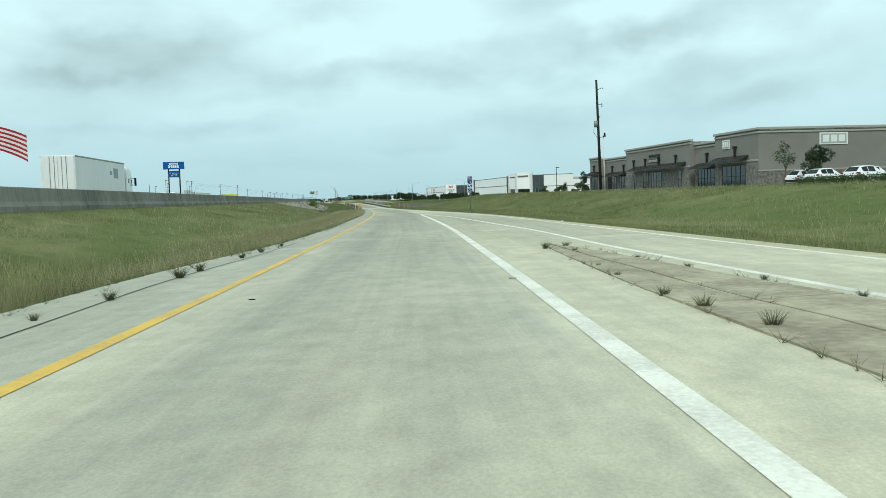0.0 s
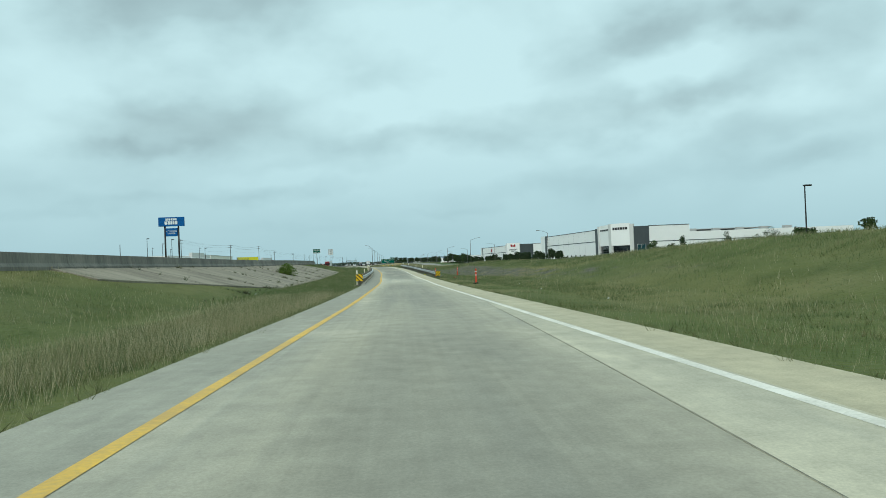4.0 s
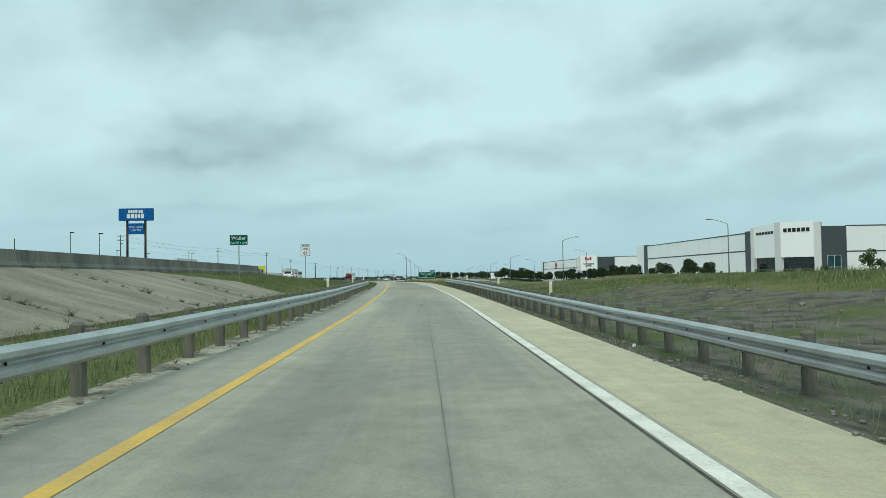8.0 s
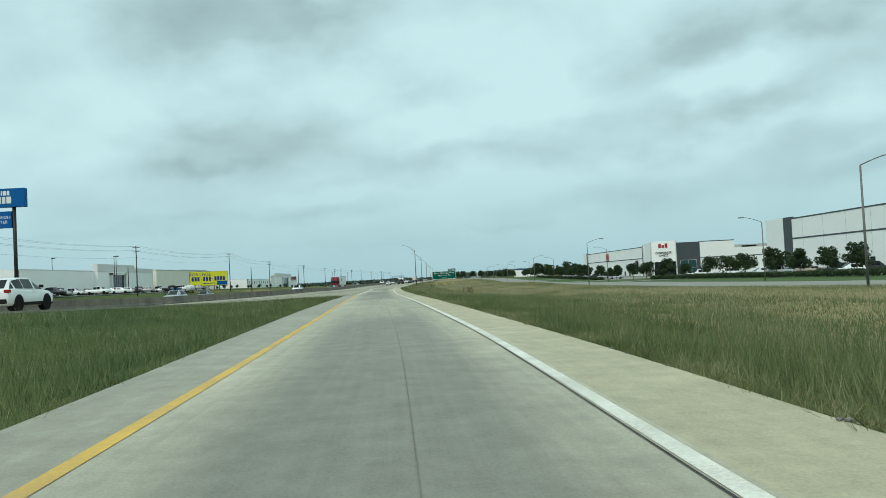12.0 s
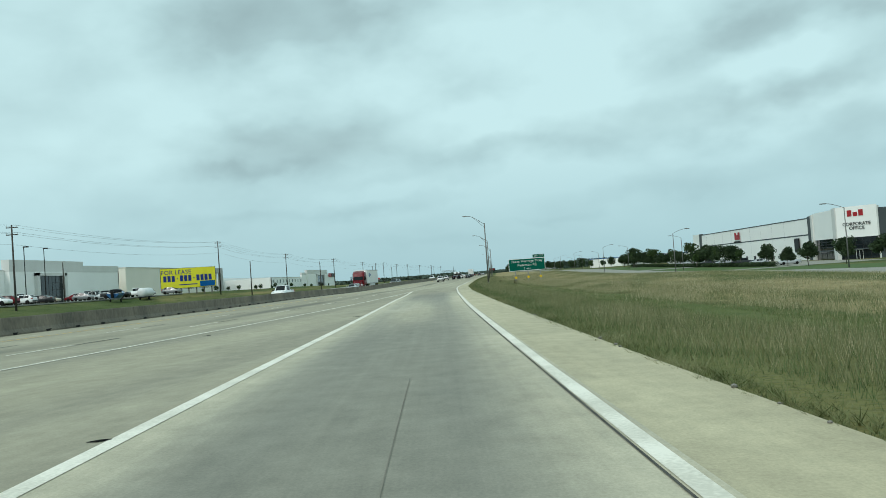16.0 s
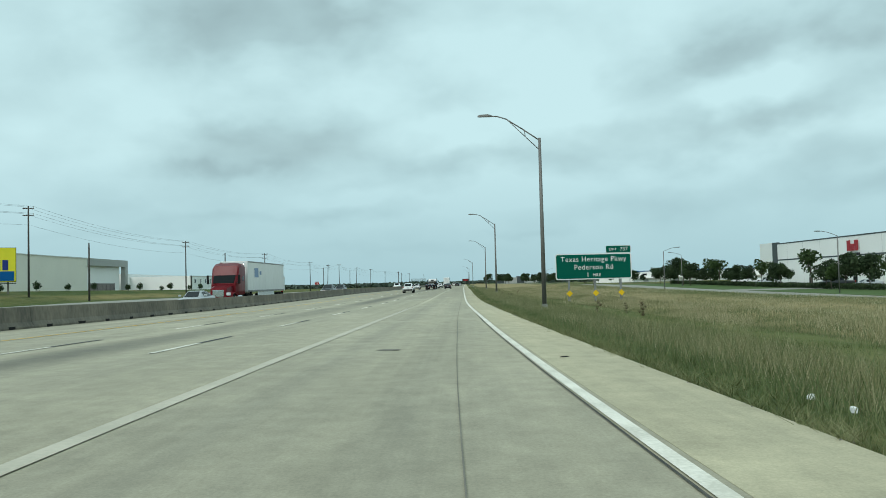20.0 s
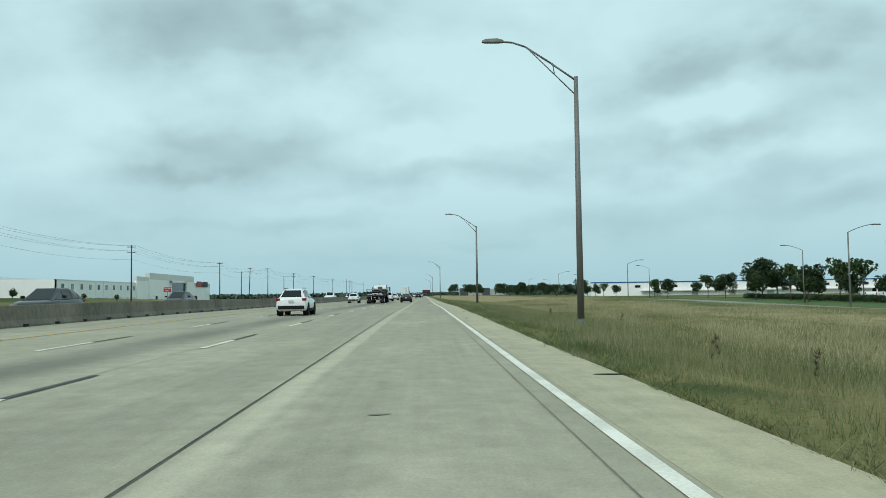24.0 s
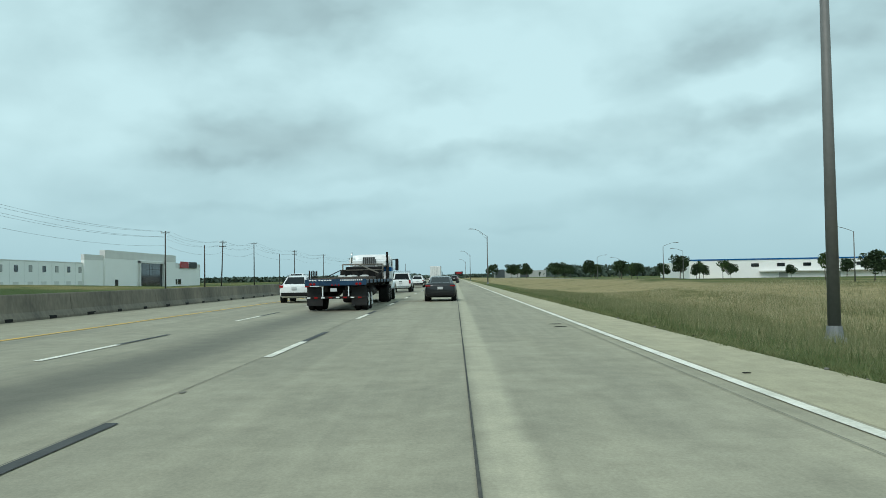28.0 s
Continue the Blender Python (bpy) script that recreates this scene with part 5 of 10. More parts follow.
# ---- street lamps and utility poles ----
def highway_lamp(x, y, top, group="highway lamps"):
    z = ground_z(x, y)
    p = thing("street_lamp", "tall grey steel highway lamp with a braced arm", "street lamp", pose(x, y, z), group)
    h = top - z
    bm = bmesh.new(); rod(bm, (0, 0, 0.15), (0, 0, h), 0.14, 0.085, 12); part("pole", bm, "lamp_pole", p, smooth=True)
    bm = bmesh.new(); box(bm, -0.2, 0.2, -0.2, 0.2, -0.1, 0.1, 0.02); rod(bm, (0, 0, 0.1), (0, 0, 0.35), 0.19, 0.16, 12); part("base_flange", bm, "galv_dull", p)
    arm = [(0, 0, h - 0.15), (-1.0, 0, h + 0.55), (-2.0, 0, h + 1.2), (-2.5, 0, h + 1.36), (-3.0, 0, h + 1.40)]
    rods("arm", [(a, b, 0.04) for a, b in zip(arm, arm[1:])], "lamp_pole", p)
    rods("brace", [((0, 0, h - 0.75), (-1.85, 0, h + 1.08), 0.025), ((-0.85, 0, h + 0.12), (-0.9, 0, h + 0.45), 0.02)], "lamp_pole", p)
    bm = bmesh.new(); loft(bm, [[(-2.85 - q, -w, h + 1.36), (-2.85 - q, w, h + 1.36), (-2.85 - q, w * 0.8, h + 1.36 + t), (-2.85 - q, -w * 0.8, h + 1.36 + t)] for q, w, t in ((0, 0.08, 0.09), (0.25, 0.15, 0.14), (0.7, 0.14, 0.12), (0.85, 0.08, 0.07))])
    part("lamp_head", bm, "lamp_pole", p)
    return p


for x, y, t in ((2.45, 572.3, 9.95), (3.8, 640.2, 9.55), (5.68, 707.2, 9.15), (8.0, 860.0, 9.5), (11.0, 1010.0, 9.6), (15.0, 1160.0, 9.6)):
    highway_lamp(x, y, t)


def frontage_lamp(x, y, top, way):
    z = ground_z(x, y)
    h = top - z
    p = thing("street_lamp", "grey frontage road lamp with a curved arm", "street lamp", pose(x, y, z), "frontage lamps")
    bm = bmesh.new(); rod(bm, (0, 0, 0), (0, 0, h), 0.10, 0.065, 8); part("pole", bm, "lamp_pole", p, smooth=True)
    pts = [(way * 2.6 * s, 0, h + 0.75 * math.sin(s * 1.45)) for s in np.linspace(0, 1, 6)]
    rods("arm", [(a, b, 0.035) for a, b in zip(pts, pts[1:])], "lamp_pole", p)
    bx("lamp_head", (min(way * 2.4, way * 3.2), max(way * 2.4, way * 3.2), -0.14, 0.14, h + 0.66, h + 0.79), "lamp_pole", p, bevel=0.03)
    return p


for x, y, t, w in ((52, 350.3, 8.3, -1), (34.8, 390.5, 7.9, 1), (51, 447.3, 7.1, -1), (36.4, 495, 7.0, 1), (51, 545, 6.8, -1), (38.4, 590.5, 6.4, 1), (52, 640, 6.6, -1), (39.5, 686, 6.5, 1), (54, 725, 6.7, -1), (40.2, 767.8, 6.5, 1), (55.3, 804.5, 6.6, -1), (44, 860, 6.8, 1), (60, 900, 6.8, -1), (50, 960, 6.8, 1), (66, 1000, 6.8, -1)):
    frontage_lamp(x, y, t, w)


def utility_pole(x, y, top, arms=2, lean=(0, 0), label="dark wooden utility pole with cross arms"):
    z = ground_z(x, y)
    p = thing("utility_pole", label, "utility pole", pose(x, y, z, lean[0], lean[1], 0), "utility poles")
    h = top - z
    bm = bmesh.new(); rod(bm, (0, 0, -0.3), (0, 0, h), 0.17, 0.11, 10); part("pole", bm, "pole_wood", p, smooth=True)
    for k in range(arms):
        zz = h - 0.4 - 1.1 * k
        bx("cross_arm", (-0.9, 0.9, -0.06, 0.06, zz - 0.07, zz + 0.07), "pole_wood", p, bevel=0.01)
        for q in (-0.8, 0.8):
            bm = bmesh.new(); rod(bm, (q, 0, zz + 0.07), (q, 0, zz + 0.28), 0.05, 0.035, 6); part("insulator", bm, "wall_pale", p)
    return p


LEFT_POLES = [(-72, 455, 14.0), (-69.5, 553.8, 14.0), (-68.7, 653.4, 15.2), (-68.4, 732.6, 13.7), (-60.2, 787.2, 12.3), (-57.6, 860.3, 11.5), (-56.1, 899.3, 11.2), (-54.8, 931.6, 12.1), (-52, 985, 11.5), (-49, 1040, 11.5), (-45, 1110, 11.5), (-40, 1190, 11.5), (-35, 1280, 11.5)]
for i, (x, y, t) in enumerate(LEFT_POLES):
    utility_pole(x, y, t, 2 if i % 2 == 0 or i < 4 else 1, (0, 2.2 if i == 6 else 0))
for x, y, t in ((-62, 660, 9.5), (-50, 700, 9.0), (-55, 880, 9.3), (-53, 962, 9.5), (-30, 1010, 9.0), (-33, 1100, 9.5), (-20, 1200, 9.5), (-88, 430, 12.0), (-95, 620, 11)):
    utility_pole(x, y, t, 0, label="plain dark wooden pole")
wires = thing("power_lines", "thin sagging overhead power lines", "power line", kind="")
for (x0, y0, t0), (x1, y1, t1) in zip(LEFT_POLES, LEFT_POLES[1:]):
    for dx, dz in ((-0.8, -0.1), (0.8, -0.1), (-0.8, -1.2), (0.8, -1.2), (0.1, -3.0)):
        seg = []
        for s in np.linspace(0, 1, 9):
            seg.append((x0 + dx + (x1 - x0) * s, y0 + (y1 - y0) * s, t0 + dz + (t1 - t0) * s - 1.1 * 4 * s * (1 - s)))
        bm = bmesh.new(); loft(bm, [[(p[0] + u, p[1], p[2] + v) for u, v in ((0.014, 0), (0, 0.014), (-0.014, 0), (0, -0.014))] for p in seg]); part("wire", bm, "wire", wires)

near_pole = thing("utility_pole", "black tarred utility pole with transformer beside a thin white mast", "utility pole", pose(29.4, 112.4, ground_z(29.4, 112.4)))
H = 16.2 - ground_z(29.4, 112.4)
bm = bmesh.new(); rod(bm, (0, 0, -0.2), (-0.35, 0, H), 0.20, 0.13, 12); part("pole", bm, "black_pole", near_pole, smooth=True)
bm = bmesh.new(); rod(bm, (-0.55, -0.1, H - 5.9), (-0.55, -0.1, H - 5.1), 0.24, 0.24, 12); part("transformer", bm, "galv_dull", near_pole, smooth=True)
rods("bracket", [((-0.3, 0, H - 1.3), (0.3, 0, H - 1.0), 0.03), ((0.3, 0, H - 1.0), (0.55, 0, H - 1.1), 0.03), ((-0.3, 0, H - 3.1), (0.3, 0, H - 3.05), 0.03), ((-0.2, 0, H - 4.9), (0.05, 0, H - 4.5), 0.04)], "dark_steel", near_pole)
bm = bmesh.new(); rod(bm, (0.32, 0, H - 3.4), (0.32, 0, H - 2.9), 0.06, 0.06, 8); part("insulator", bm, "galv_dull", near_pole)
rods("drop_wire", [((-0.7, -0.1, H - 5.5), (-0.85, -0.1, H - 6.5), 0.02), ((-0.85, -0.1, H - 6.5), (-0.3, 0, H - 7.3), 0.02), ((-0.3, 0, H - 7.3), (0.6, 0, H - 7.0), 0.03)], "black_pole", near_pole)
bm = bmesh.new(); rod(bm, (0.55, 0.1, -0.1), (0.45, 0.1, H - 6.8), 0.075, 0.06, 10); part("mast", bm, "wall_pale", near_pole, "thin white mast", smooth=True)
bm = bmesh.new(); rod(bm, (0.62, 0.0, H - 7.1), (0.62, 0.0, H - 6.6), 0.14, 0.10, 8); part("weatherhead", bm, "dark_steel", near_pole)

lot_pole = thing("parking_lot_lamp", "black parking lot lamp post with a flat head", "street lamp", pose(50.0, 205.5, ground_z(50, 205.5)), "lot lamps")
bm = bmesh.new(); rod(bm, (0, 0, 0), (0, 0, 7.0), 0.09, 0.07, 8); part("pole", bm, "bronze", lot_pole)
bx("lamp_head", (-0.1, 0.75, -0.2, 0.2, 6.95, 7.1), "bronze", lot_pole, bevel=0.02)
for x, y, h in ((-84.5, 453.3, 12.6), (-95.8, 523, 12.7), (-98, 617.5, 12.6), (-108.9, 594.1, 11.9), (-90.4, 595.1, 11.7), (-110, 560, 12.0), (-72, 440, 12.0)):
    copy = copy_thing(lot_pole, pose(x, y, ground_z(x, y), 0, 0, 40))
    for ch in copy.children:
        ch.matrix_basis = Matrix.Diagonal((1.2, 1.2, h / 7.0, 1))


# ---- signs ----
def rounded_plate(w, h, r, d=0.02, seg=4):
    """Ring of a rounded rectangle in x-z, as a bmesh slab facing -y."""
    pts = []
    for cx, cz, a0 in ((w / 2 - r, h / 2 - r, 0), (-w / 2 + r, h / 2 - r, 90), (-w / 2 + r, -h / 2 + r, 180), (w / 2 - r, -h / 2 + r, 270)):
        for k in range(seg + 1):
            a = radians(a0 + 90 * k / seg)
            pts.append((cx + r * math.cos(a), cz + r * math.sin(a)))
    bm = bmesh.new()
    loft(bm, [[(x, q, z) for x, z in pts] for q in (0.0, d)])
    return bm


def panel(name, w, h, z, material, parent, border=None, x=0.0, y=-0.05, r=0.04):
    """A sign face with a border, facing -y, centred at height z."""
    if border:
        b = part("border", rounded_plate(w, h, r), border, parent)
        b.matrix_basis = pose(x, y, z)
        m = min(w, h) * 0.035 + 0.008
        o = part(name, rounded_plate(w - 2 * m, h - 2 * m, r * 0.8), material, parent)
        o.matrix_basis = pose(x, y - 0.006, z)
    else:
        o = part(name, rounded_plate(w, h, r), material, parent)
        o.matrix_basis = pose(x, y, z)
    return o


def words(text, size, x, z, material, parent, y=-0.065, spacing=1.05):
    return lettering("legend", text, size, pose(x, y, z) @ FACE, material, parent, spacing=spacing)


g0 = ground_z(13.0, 114.6)
s = thing("route_sign", "stacked blue interstate route and evacuation signs on a steel post", "road sign", pose(13.0, 114.6, 0))
bm = bmesh.new(); rod(bm, (0, 0, g0 - 0.3), (0, 0, 4.6), 0.05, 0.05, 10); part("post", bm, "galv_dull", s, smooth=True)
panel("face", 0.61, 0.31, 4.515, "sign_blue", s, "sign_white")
words("W", 0.25, -0.185, 4.51, "sign_white", s, -0.085); words("EST", 0.20, 0.055, 4.50, "sign_white", s, -0.085)
shield = []
for k in range(25):
    a = k / 24
    if a < 0.5:
        u = -0.30 + 1.2 * a; v = 0.27 + 0.05 * math.sin(abs(u) * 10) * (1 if abs(u) < 0.29 else 0.4)
        shield.append((u, v))
    else:
        q = (a - 0.5) * 2
        ang = radians(20 - 220 * q)
        shield.append((0.315 * math.cos(ang), -0.02 + 0.30 * math.sin(ang)))
for grow, yy, key in ((1.06, -0.045, "sign_white"), (1.0, -0.056, "sign_blue")):
    bm = bmesh.new(); loft(bm, [[(u * grow, q, 4.03 + v * grow) for u, v in shield] for q in (yy, yy + 0.012)]); part("shield", bm, key, s)
bm = bmesh.new(); loft(bm, [[(u, q, 4.03 + v) for u, v in ((-0.30, 0.27), (0.30, 0.27), (0.315, 0.19), (-0.315, 0.19))] for q in (-0.063, -0.056)]); part("crown", bm, "sign_red", s, "red shield crown")
words("INTERSTATE", 0.085, 0, 4.255, "sign_white", s, -0.07, 0.95)
words("10", 0.34, 0, 3.98, "sign_white", s, -0.07, 1.1)
panel("arrow_face", 0.54, 0.38, 3.455, "sign_blue", s, "sign_white")
bm = bmesh.new(); loft(bm, [[(a, q, 3.455 + b) for a, b in ((-0.15, 0.14), (0.03, 0.12), (-0.02, 0.07), (0.15, -0.09), (0.10, -0.14), (-0.07, 0.02), (-0.13, -0.04))] for q in (-0.085, -0.076)]); part("arrow", bm, "sign_white", s)
for rad, yy, key in ((0.325, -0.045, "sign_white"), (0.30, -0.056, "sign_blue")):
    bm = bmesh.new(); loft(bm, [[(rad * math.cos(a), q, 2.91 + rad * math.sin(a)) for a in np.linspace(0, 2 * math.pi, 28, endpoint=False)] for q in (yy, yy + 0.012)]); part("disc", bm, key, s)
words("EVACUATION", 0.115, 0, 2.89, "sign_white", s, -0.07, 0.92); words("ROUTE", 0.115, 0, 2.74, "sign_white", s, -0.07)
bm = bmesh.new(); loft(bm, [[(0.075 * math.cos(a), q, 3.08 + 0.06 * math.sin(a)) for a in np.linspace(0, 2 * math.pi, 14, endpoint=False)] for q in (-0.066, -0.056)])
for sg in (1, -1):
    loft(bm, [[(sg * a, q, 3.08 + sg * b) for a, b in ((0.02, 0.05), (0.14, 0.09), (0.06, 0.0))] for q in (-0.066, -0.056)])
part("storm_symbol", bm, "sign_white", s)

s = thing("county_sign", "green county line sign with white letters on a post", "road sign", pose(-9.2, 304.5, 0))
bm = bmesh.new(); rod(bm, (0, 0, ground_z(-9.2, 304.5) - 0.2), (0, 0, 5.2), 0.045, 0.045, 8); part("post", bm, "galv_dull", s)
panel("face", 1.65, 0.97, 4.82, "sign_green", s, "sign_white", r=0.08)
words("Waller", 0.44, 0, 4.97, "sign_white", s, -0.085); words("COUNTY LINE", 0.225, 0, 4.57, "sign_white", s, -0.085)

s = thing("speed_limit_sign", "white speed limit sign with black numerals on a post", "road sign", pose(-7.9, 339.3, 0.0))
bm = bmesh.new(); rod(bm, (0, 0, ground_z(-7.9, 339.3) - 0.2), (0, 0, 5.7), 0.045, 0.045, 8); part("post", bm, "galv_dull", s)
panel("border", 1.22, 1.52, 5.05, "sign_white", s, "sign_black", r=0.1)
panel("face", 1.20, 1.50, 5.05, "sign_white", s, None, y=-0.047, r=0.1)
words("SPEED", 0.29, 0, 5.57, "sign_black", s, -0.085, 1.1); words("LIMIT", 0.29, 0, 5.21, "sign_black", s, -0.085, 1.1); words("65", 0.56, 0, 4.68, "sign_black", s, -0.085, 1.1)

s = thing("exit_sign", "large green exit sign with white letters on three posts", "road sign", pose(11.1, 603.9, 0, 0, 0, 8))
for q in (-2.5, 0.15, 2.75):
    bm = bmesh.new(); box(bm, q - 0.08, q + 0.08, 0.03, 0.25, -1.5, 3.7, 0.01); part("post", bm, "galv_dull", s)
    d = part("marker", rounded_plate(0.46, 0.46, 0.03), "sign_yellow", s, "small yellow diamond marker"); d.matrix_basis = pose(q, -0.03, 0.0) @ pose(0, 0, 0, 0, 45, 0)
panel("face", 7.7, 2.52, 2.6, "sign_green", s, "sign_white", r=0.22)
words("Texas Heritage Pkwy", 0.70, 0, 3.30, "sign_white", s, -0.085, 1.10); words("Pederson Rd", 0.70, 0, 2.52, "sign_white", s, -0.085, 1.10); words("1", 0.62, -0.62, 1.78, "sign_white", s, -0.085); words("MILE", 0.40, 0.28, 1.75, "sign_white", s, -0.085)
panel("exit_tab", 2.55, 0.72, 4.24, "sign_green", s, "sign_white", x=2.55, r=0.12)
words("EXIT", 0.36, 1.98, 4.22, "sign_white", s, -0.085, 1.1); words("737", 0.52, 3.10, 4.24, "sign_white", s, -0.085)

s = thing("wrong_way_sign", "red wrong way sign on a post beyond the barrier", "road sign", pose(-33.0, 716.0, ground_z(-33, 716)))
bm = bmesh.new(); rod(bm, (0, 0, 0), (0, 0, 2.6), 0.04, 0.04, 8); part("post", bm, "galv_dull", s)
panel("face", 1.05, 0.7, 2.35, "sign_red", s, "sign_white", r=0.05)
words("WRONG", 0.24, 0, 2.50, "sign_white", s, -0.085); words("WAY", 0.24, 0, 2.21, "sign_white", s, -0.085)

# pylon sign with blue faces
s = thing("pylon_sign", "tall blue pylon sign on two black legs", "pylon sign", pose(-93.6, 532.8, 0))
gz = ground_z(-93.6, 532.8)
for q in (-3.2, 3.2):
    bm = bmesh.new(); rod(bm, (q, 0.3, gz - 0.3), (q, 0.3, 23.6), 0.42, 0.42, 12); part("leg", bm, "bronze", s, smooth=True)
bx("cabinet", (-6.05, 6.05, -0.5, 1.0, 23.35, 27.75), "camp_blue", s, "bright blue sign cabinet", 0.05)
bx("lower_cabinet", (-2.75, 2.75, -0.2, 0.7, 18.5, 22.4), "camp_blue", s, "smaller blue sign cabinet", 0.05)
# the name becomes plain white shapes
for q, w in ((-2.4, 0.62), (-1.6, 0.62), (-0.8, 0.75), (0.1, 0.62), (0.7, 0.25), (1.35, 0.75), (2.2, 0.62)):
    bx("white_bar", (q - w / 2 + 0.1, q + w / 2 + 0.1, -0.53, -0.5, 26.1, 27.15), "sign_white", s, bevel=0.05)
for q, w in ((-2.9, 1.2), (-1.5, 1.1), (-0.25, 0.95), (0.85, 0.75), (2.0, 1.1)):
    bx("white_bar", (q - w / 2 + 0.4, q + w / 2 + 0.4, -0.53, -0.5, 24.2, 25.8), "sign_white", s, bevel=0.05)
words("COLLISION", 0.95, 0, 20.95, "sign_white", s, -0.23); words("CENTER", 0.95, 0, 19.85, "sign_white", s, -0.23)

# billboard
s = thing("billboard", "yellow for lease billboard on dark timber posts", "billboard", pose(-74.6, 645.6, 0, 0, 0, 32))
gz = ground_z(-74.6, 645.6)
for q in np.linspace(-6, 6, 7):
    bm = bmesh.new(); box(bm, q - 0.13, q + 0.13, 0.15, 0.45, gz - 0.3, 8.2, 0.01); part("post", bm, "post_wood", s)
bx("frame", (-7.1, 7.1, -0.02, 0.15, 3.2, 8.45), "black_plastic", s)
bx("face", (-7.0, 7.0, -0.06, -0.02, 3.3, 8.4), "bill_yellow", s, "yellow vinyl face", 0.0)
words("FOR LEASE", 1.55, -3.1, 7.35, "bill_blue", s, -0.085)
for k, q in enumerate(np.linspace(-6.0, 5.6, 12)):
    w = 0.35 if k in (3, 7) else 0.78
    bx("number_bar", (q - w / 2, q + w / 2, -0.085, -0.06, 5.6 if k in (3, 7) else 5.0, 5.85 if k in (3, 7) else 6.55), "bill_blue", s, bevel=0.0)
bx("logo_plate", (2.9, 6.8, -0.09, -0.06, 3.4, 4.85), "camp_blue", s, "blue logo plate", 0.0)
bx("small_print_bar", (-2.4, 2.2, -0.085, -0.06, 4.0, 4.25), "bill_blue", s, bevel=0.0)
rods("catwalk", [((-7, -0.7, 3.0), (7, -0.7, 3.0), 0.05), ((-7, -0.1, 3.0), (7, -0.1, 3.0), 0.05)], "dark_steel", s)

# far gantry and message board over the road ahead
s = thing("message_sign", "dark overhead message board on a steel mast", "road sign", pose(21.0, 1490.0, -0.3))
bm = bmesh.new(); rod(bm, (0, 0, 0), (0, 0, 4.6), 0.25, 0.2, 8); part("mast", bm, "lamp_pole", s)
bx("board", (-3.9, 3.9, -0.4, 0.4, 3.5, 6.5), "sign_black", s)
for k in range(2):
    bx("lit_row", (-3.0 + 0.4 * k, 3.0 - 0.6 * k, -0.43, -0.4, 5.2 - k * 0.95, 5.75 - k * 0.95), "sign_red", s)
s = thing("gantry_sign", "pale steel gantry beside the highway", "gantry", pose(-33.6, 1495.0, 0))
for q in (-8, 8):
    bm = bmesh.new(); rod(bm, (q, 0, -0.6), (q, 0, 7.6), 0.2, 0.2, 8); part("leg", bm, "galv_dull", s)
for z in (5.6, 7.4):
    bx("chord", (-8.2, 8.2, -0.15, 0.15, z, z + 0.3), "galv_dull", s)
rods("web", [((-8 + k * 2, 0, 5.7), (-7 + k * 2, 0, 7.5), 0.12) for k in range(8)] + [((-7 + k * 2, 0, 7.5), (-6 + k * 2, 0, 5.7), 0.12) for k in range(8)], "galv_dull", s)

# flag
s = thing("flag", "large red and white striped flag on a tall pole", "flag", pose(-69.5, 178.4, 0))
gz = ground_z(-69.5, 178.4)
bm = bmesh.new(); rod(bm, (0, 0, gz), (0, 0, 19.0), 0.14, 0.07, 10); part("flagpole", bm, "wall_pale", s)
for k in range(11):
    v, f = [], []
    z1, z0 = 18.4 - k * 0.36, 18.4 - (k + 1) * 0.36
    n = 16
    for i in range(n + 1):
        u = i / n
        wave = 0.35 * math.sin(u * 9 + 0.4) * u
        sag = -2.3 * u * u
        for z in (z0, z1):
            for th in (0.0, 0.02):
                v.append((u * 9.3, wave + th, z + sag - 0.25 * u * (18.4 - z)))
    for i in range(n):
        a = i * 4
        f += [(a, a + 4, a + 6, a + 2), (a + 1, a + 3, a + 7, a + 5), (a + 2, a + 6, a + 7, a + 3), (a, a + 1, a + 5, a + 4)]
    mesh_ob("stripe", v, f, "flag_red" if k % 2 == 0 else "flag_white", s)
mesh_ob("canton", [(0, -0.03, 16.3), (3.6, -0.03, 15.9), (3.6, -0.03, 18.05), (0, -0.03, 18.42), (0, 0.05, 16.3), (3.6, 0.05, 15.9), (3.6, 0.05, 18.05), (0, 0.05, 18.42)], [(0, 1, 2, 3), (5, 4, 7, 6), (0, 4, 5, 1), (3, 2, 6, 7)], "bill_blue", s)

# ---- buildings ----
def wall_run(name, a, b, z0, z1, material, parent, thick=0.3, label="", bevel=0.0, out=0.0):
    """An upright slab from plan point a to b; out: shift towards the road side (to the right of a to b)."""
    a, b = Vector((*a, 0)), Vector((*b, 0))
    d = (b - a).normalized()
    n = Vector((d.y, -d.x, 0))
    o = n * out
    pts = [a + o, b + o, b + o - n * thick, a + o - n * thick]
    bm = bmesh.new()
    loft(bm, [[(p.x, p.y, z) for p in pts] for z in (z0, z1)])
    return part(name, bm, material, parent, label)


def window_run(a, b, z0, z1, parent, bays, rows=1, glass="glass_dark", frame="bronze", out=0.02):
    """A glazed opening in frames, standing proud of a wall from a to b."""
    a, b = Vector(a), Vector(b)
    w = wall_run("window", a, b, z0, z1, glass, parent, 0.06, out=out)
    for k in range(bays + 1):
        p = a + (b - a) * (k / bays)
        d = (b - a).normalized() * 0.04
        wall_run("mullion", p - d, p + d, z0, z1, frame, w, 0.08, out=out + 0.035)
    for k in range(rows + 1):
        z = z0 + (z1 - z0) * k / rows
        wall_run("rail", a, b, z - 0.04, z + 0.04, frame, w, 0.08, out=out + 0.03)
    return w


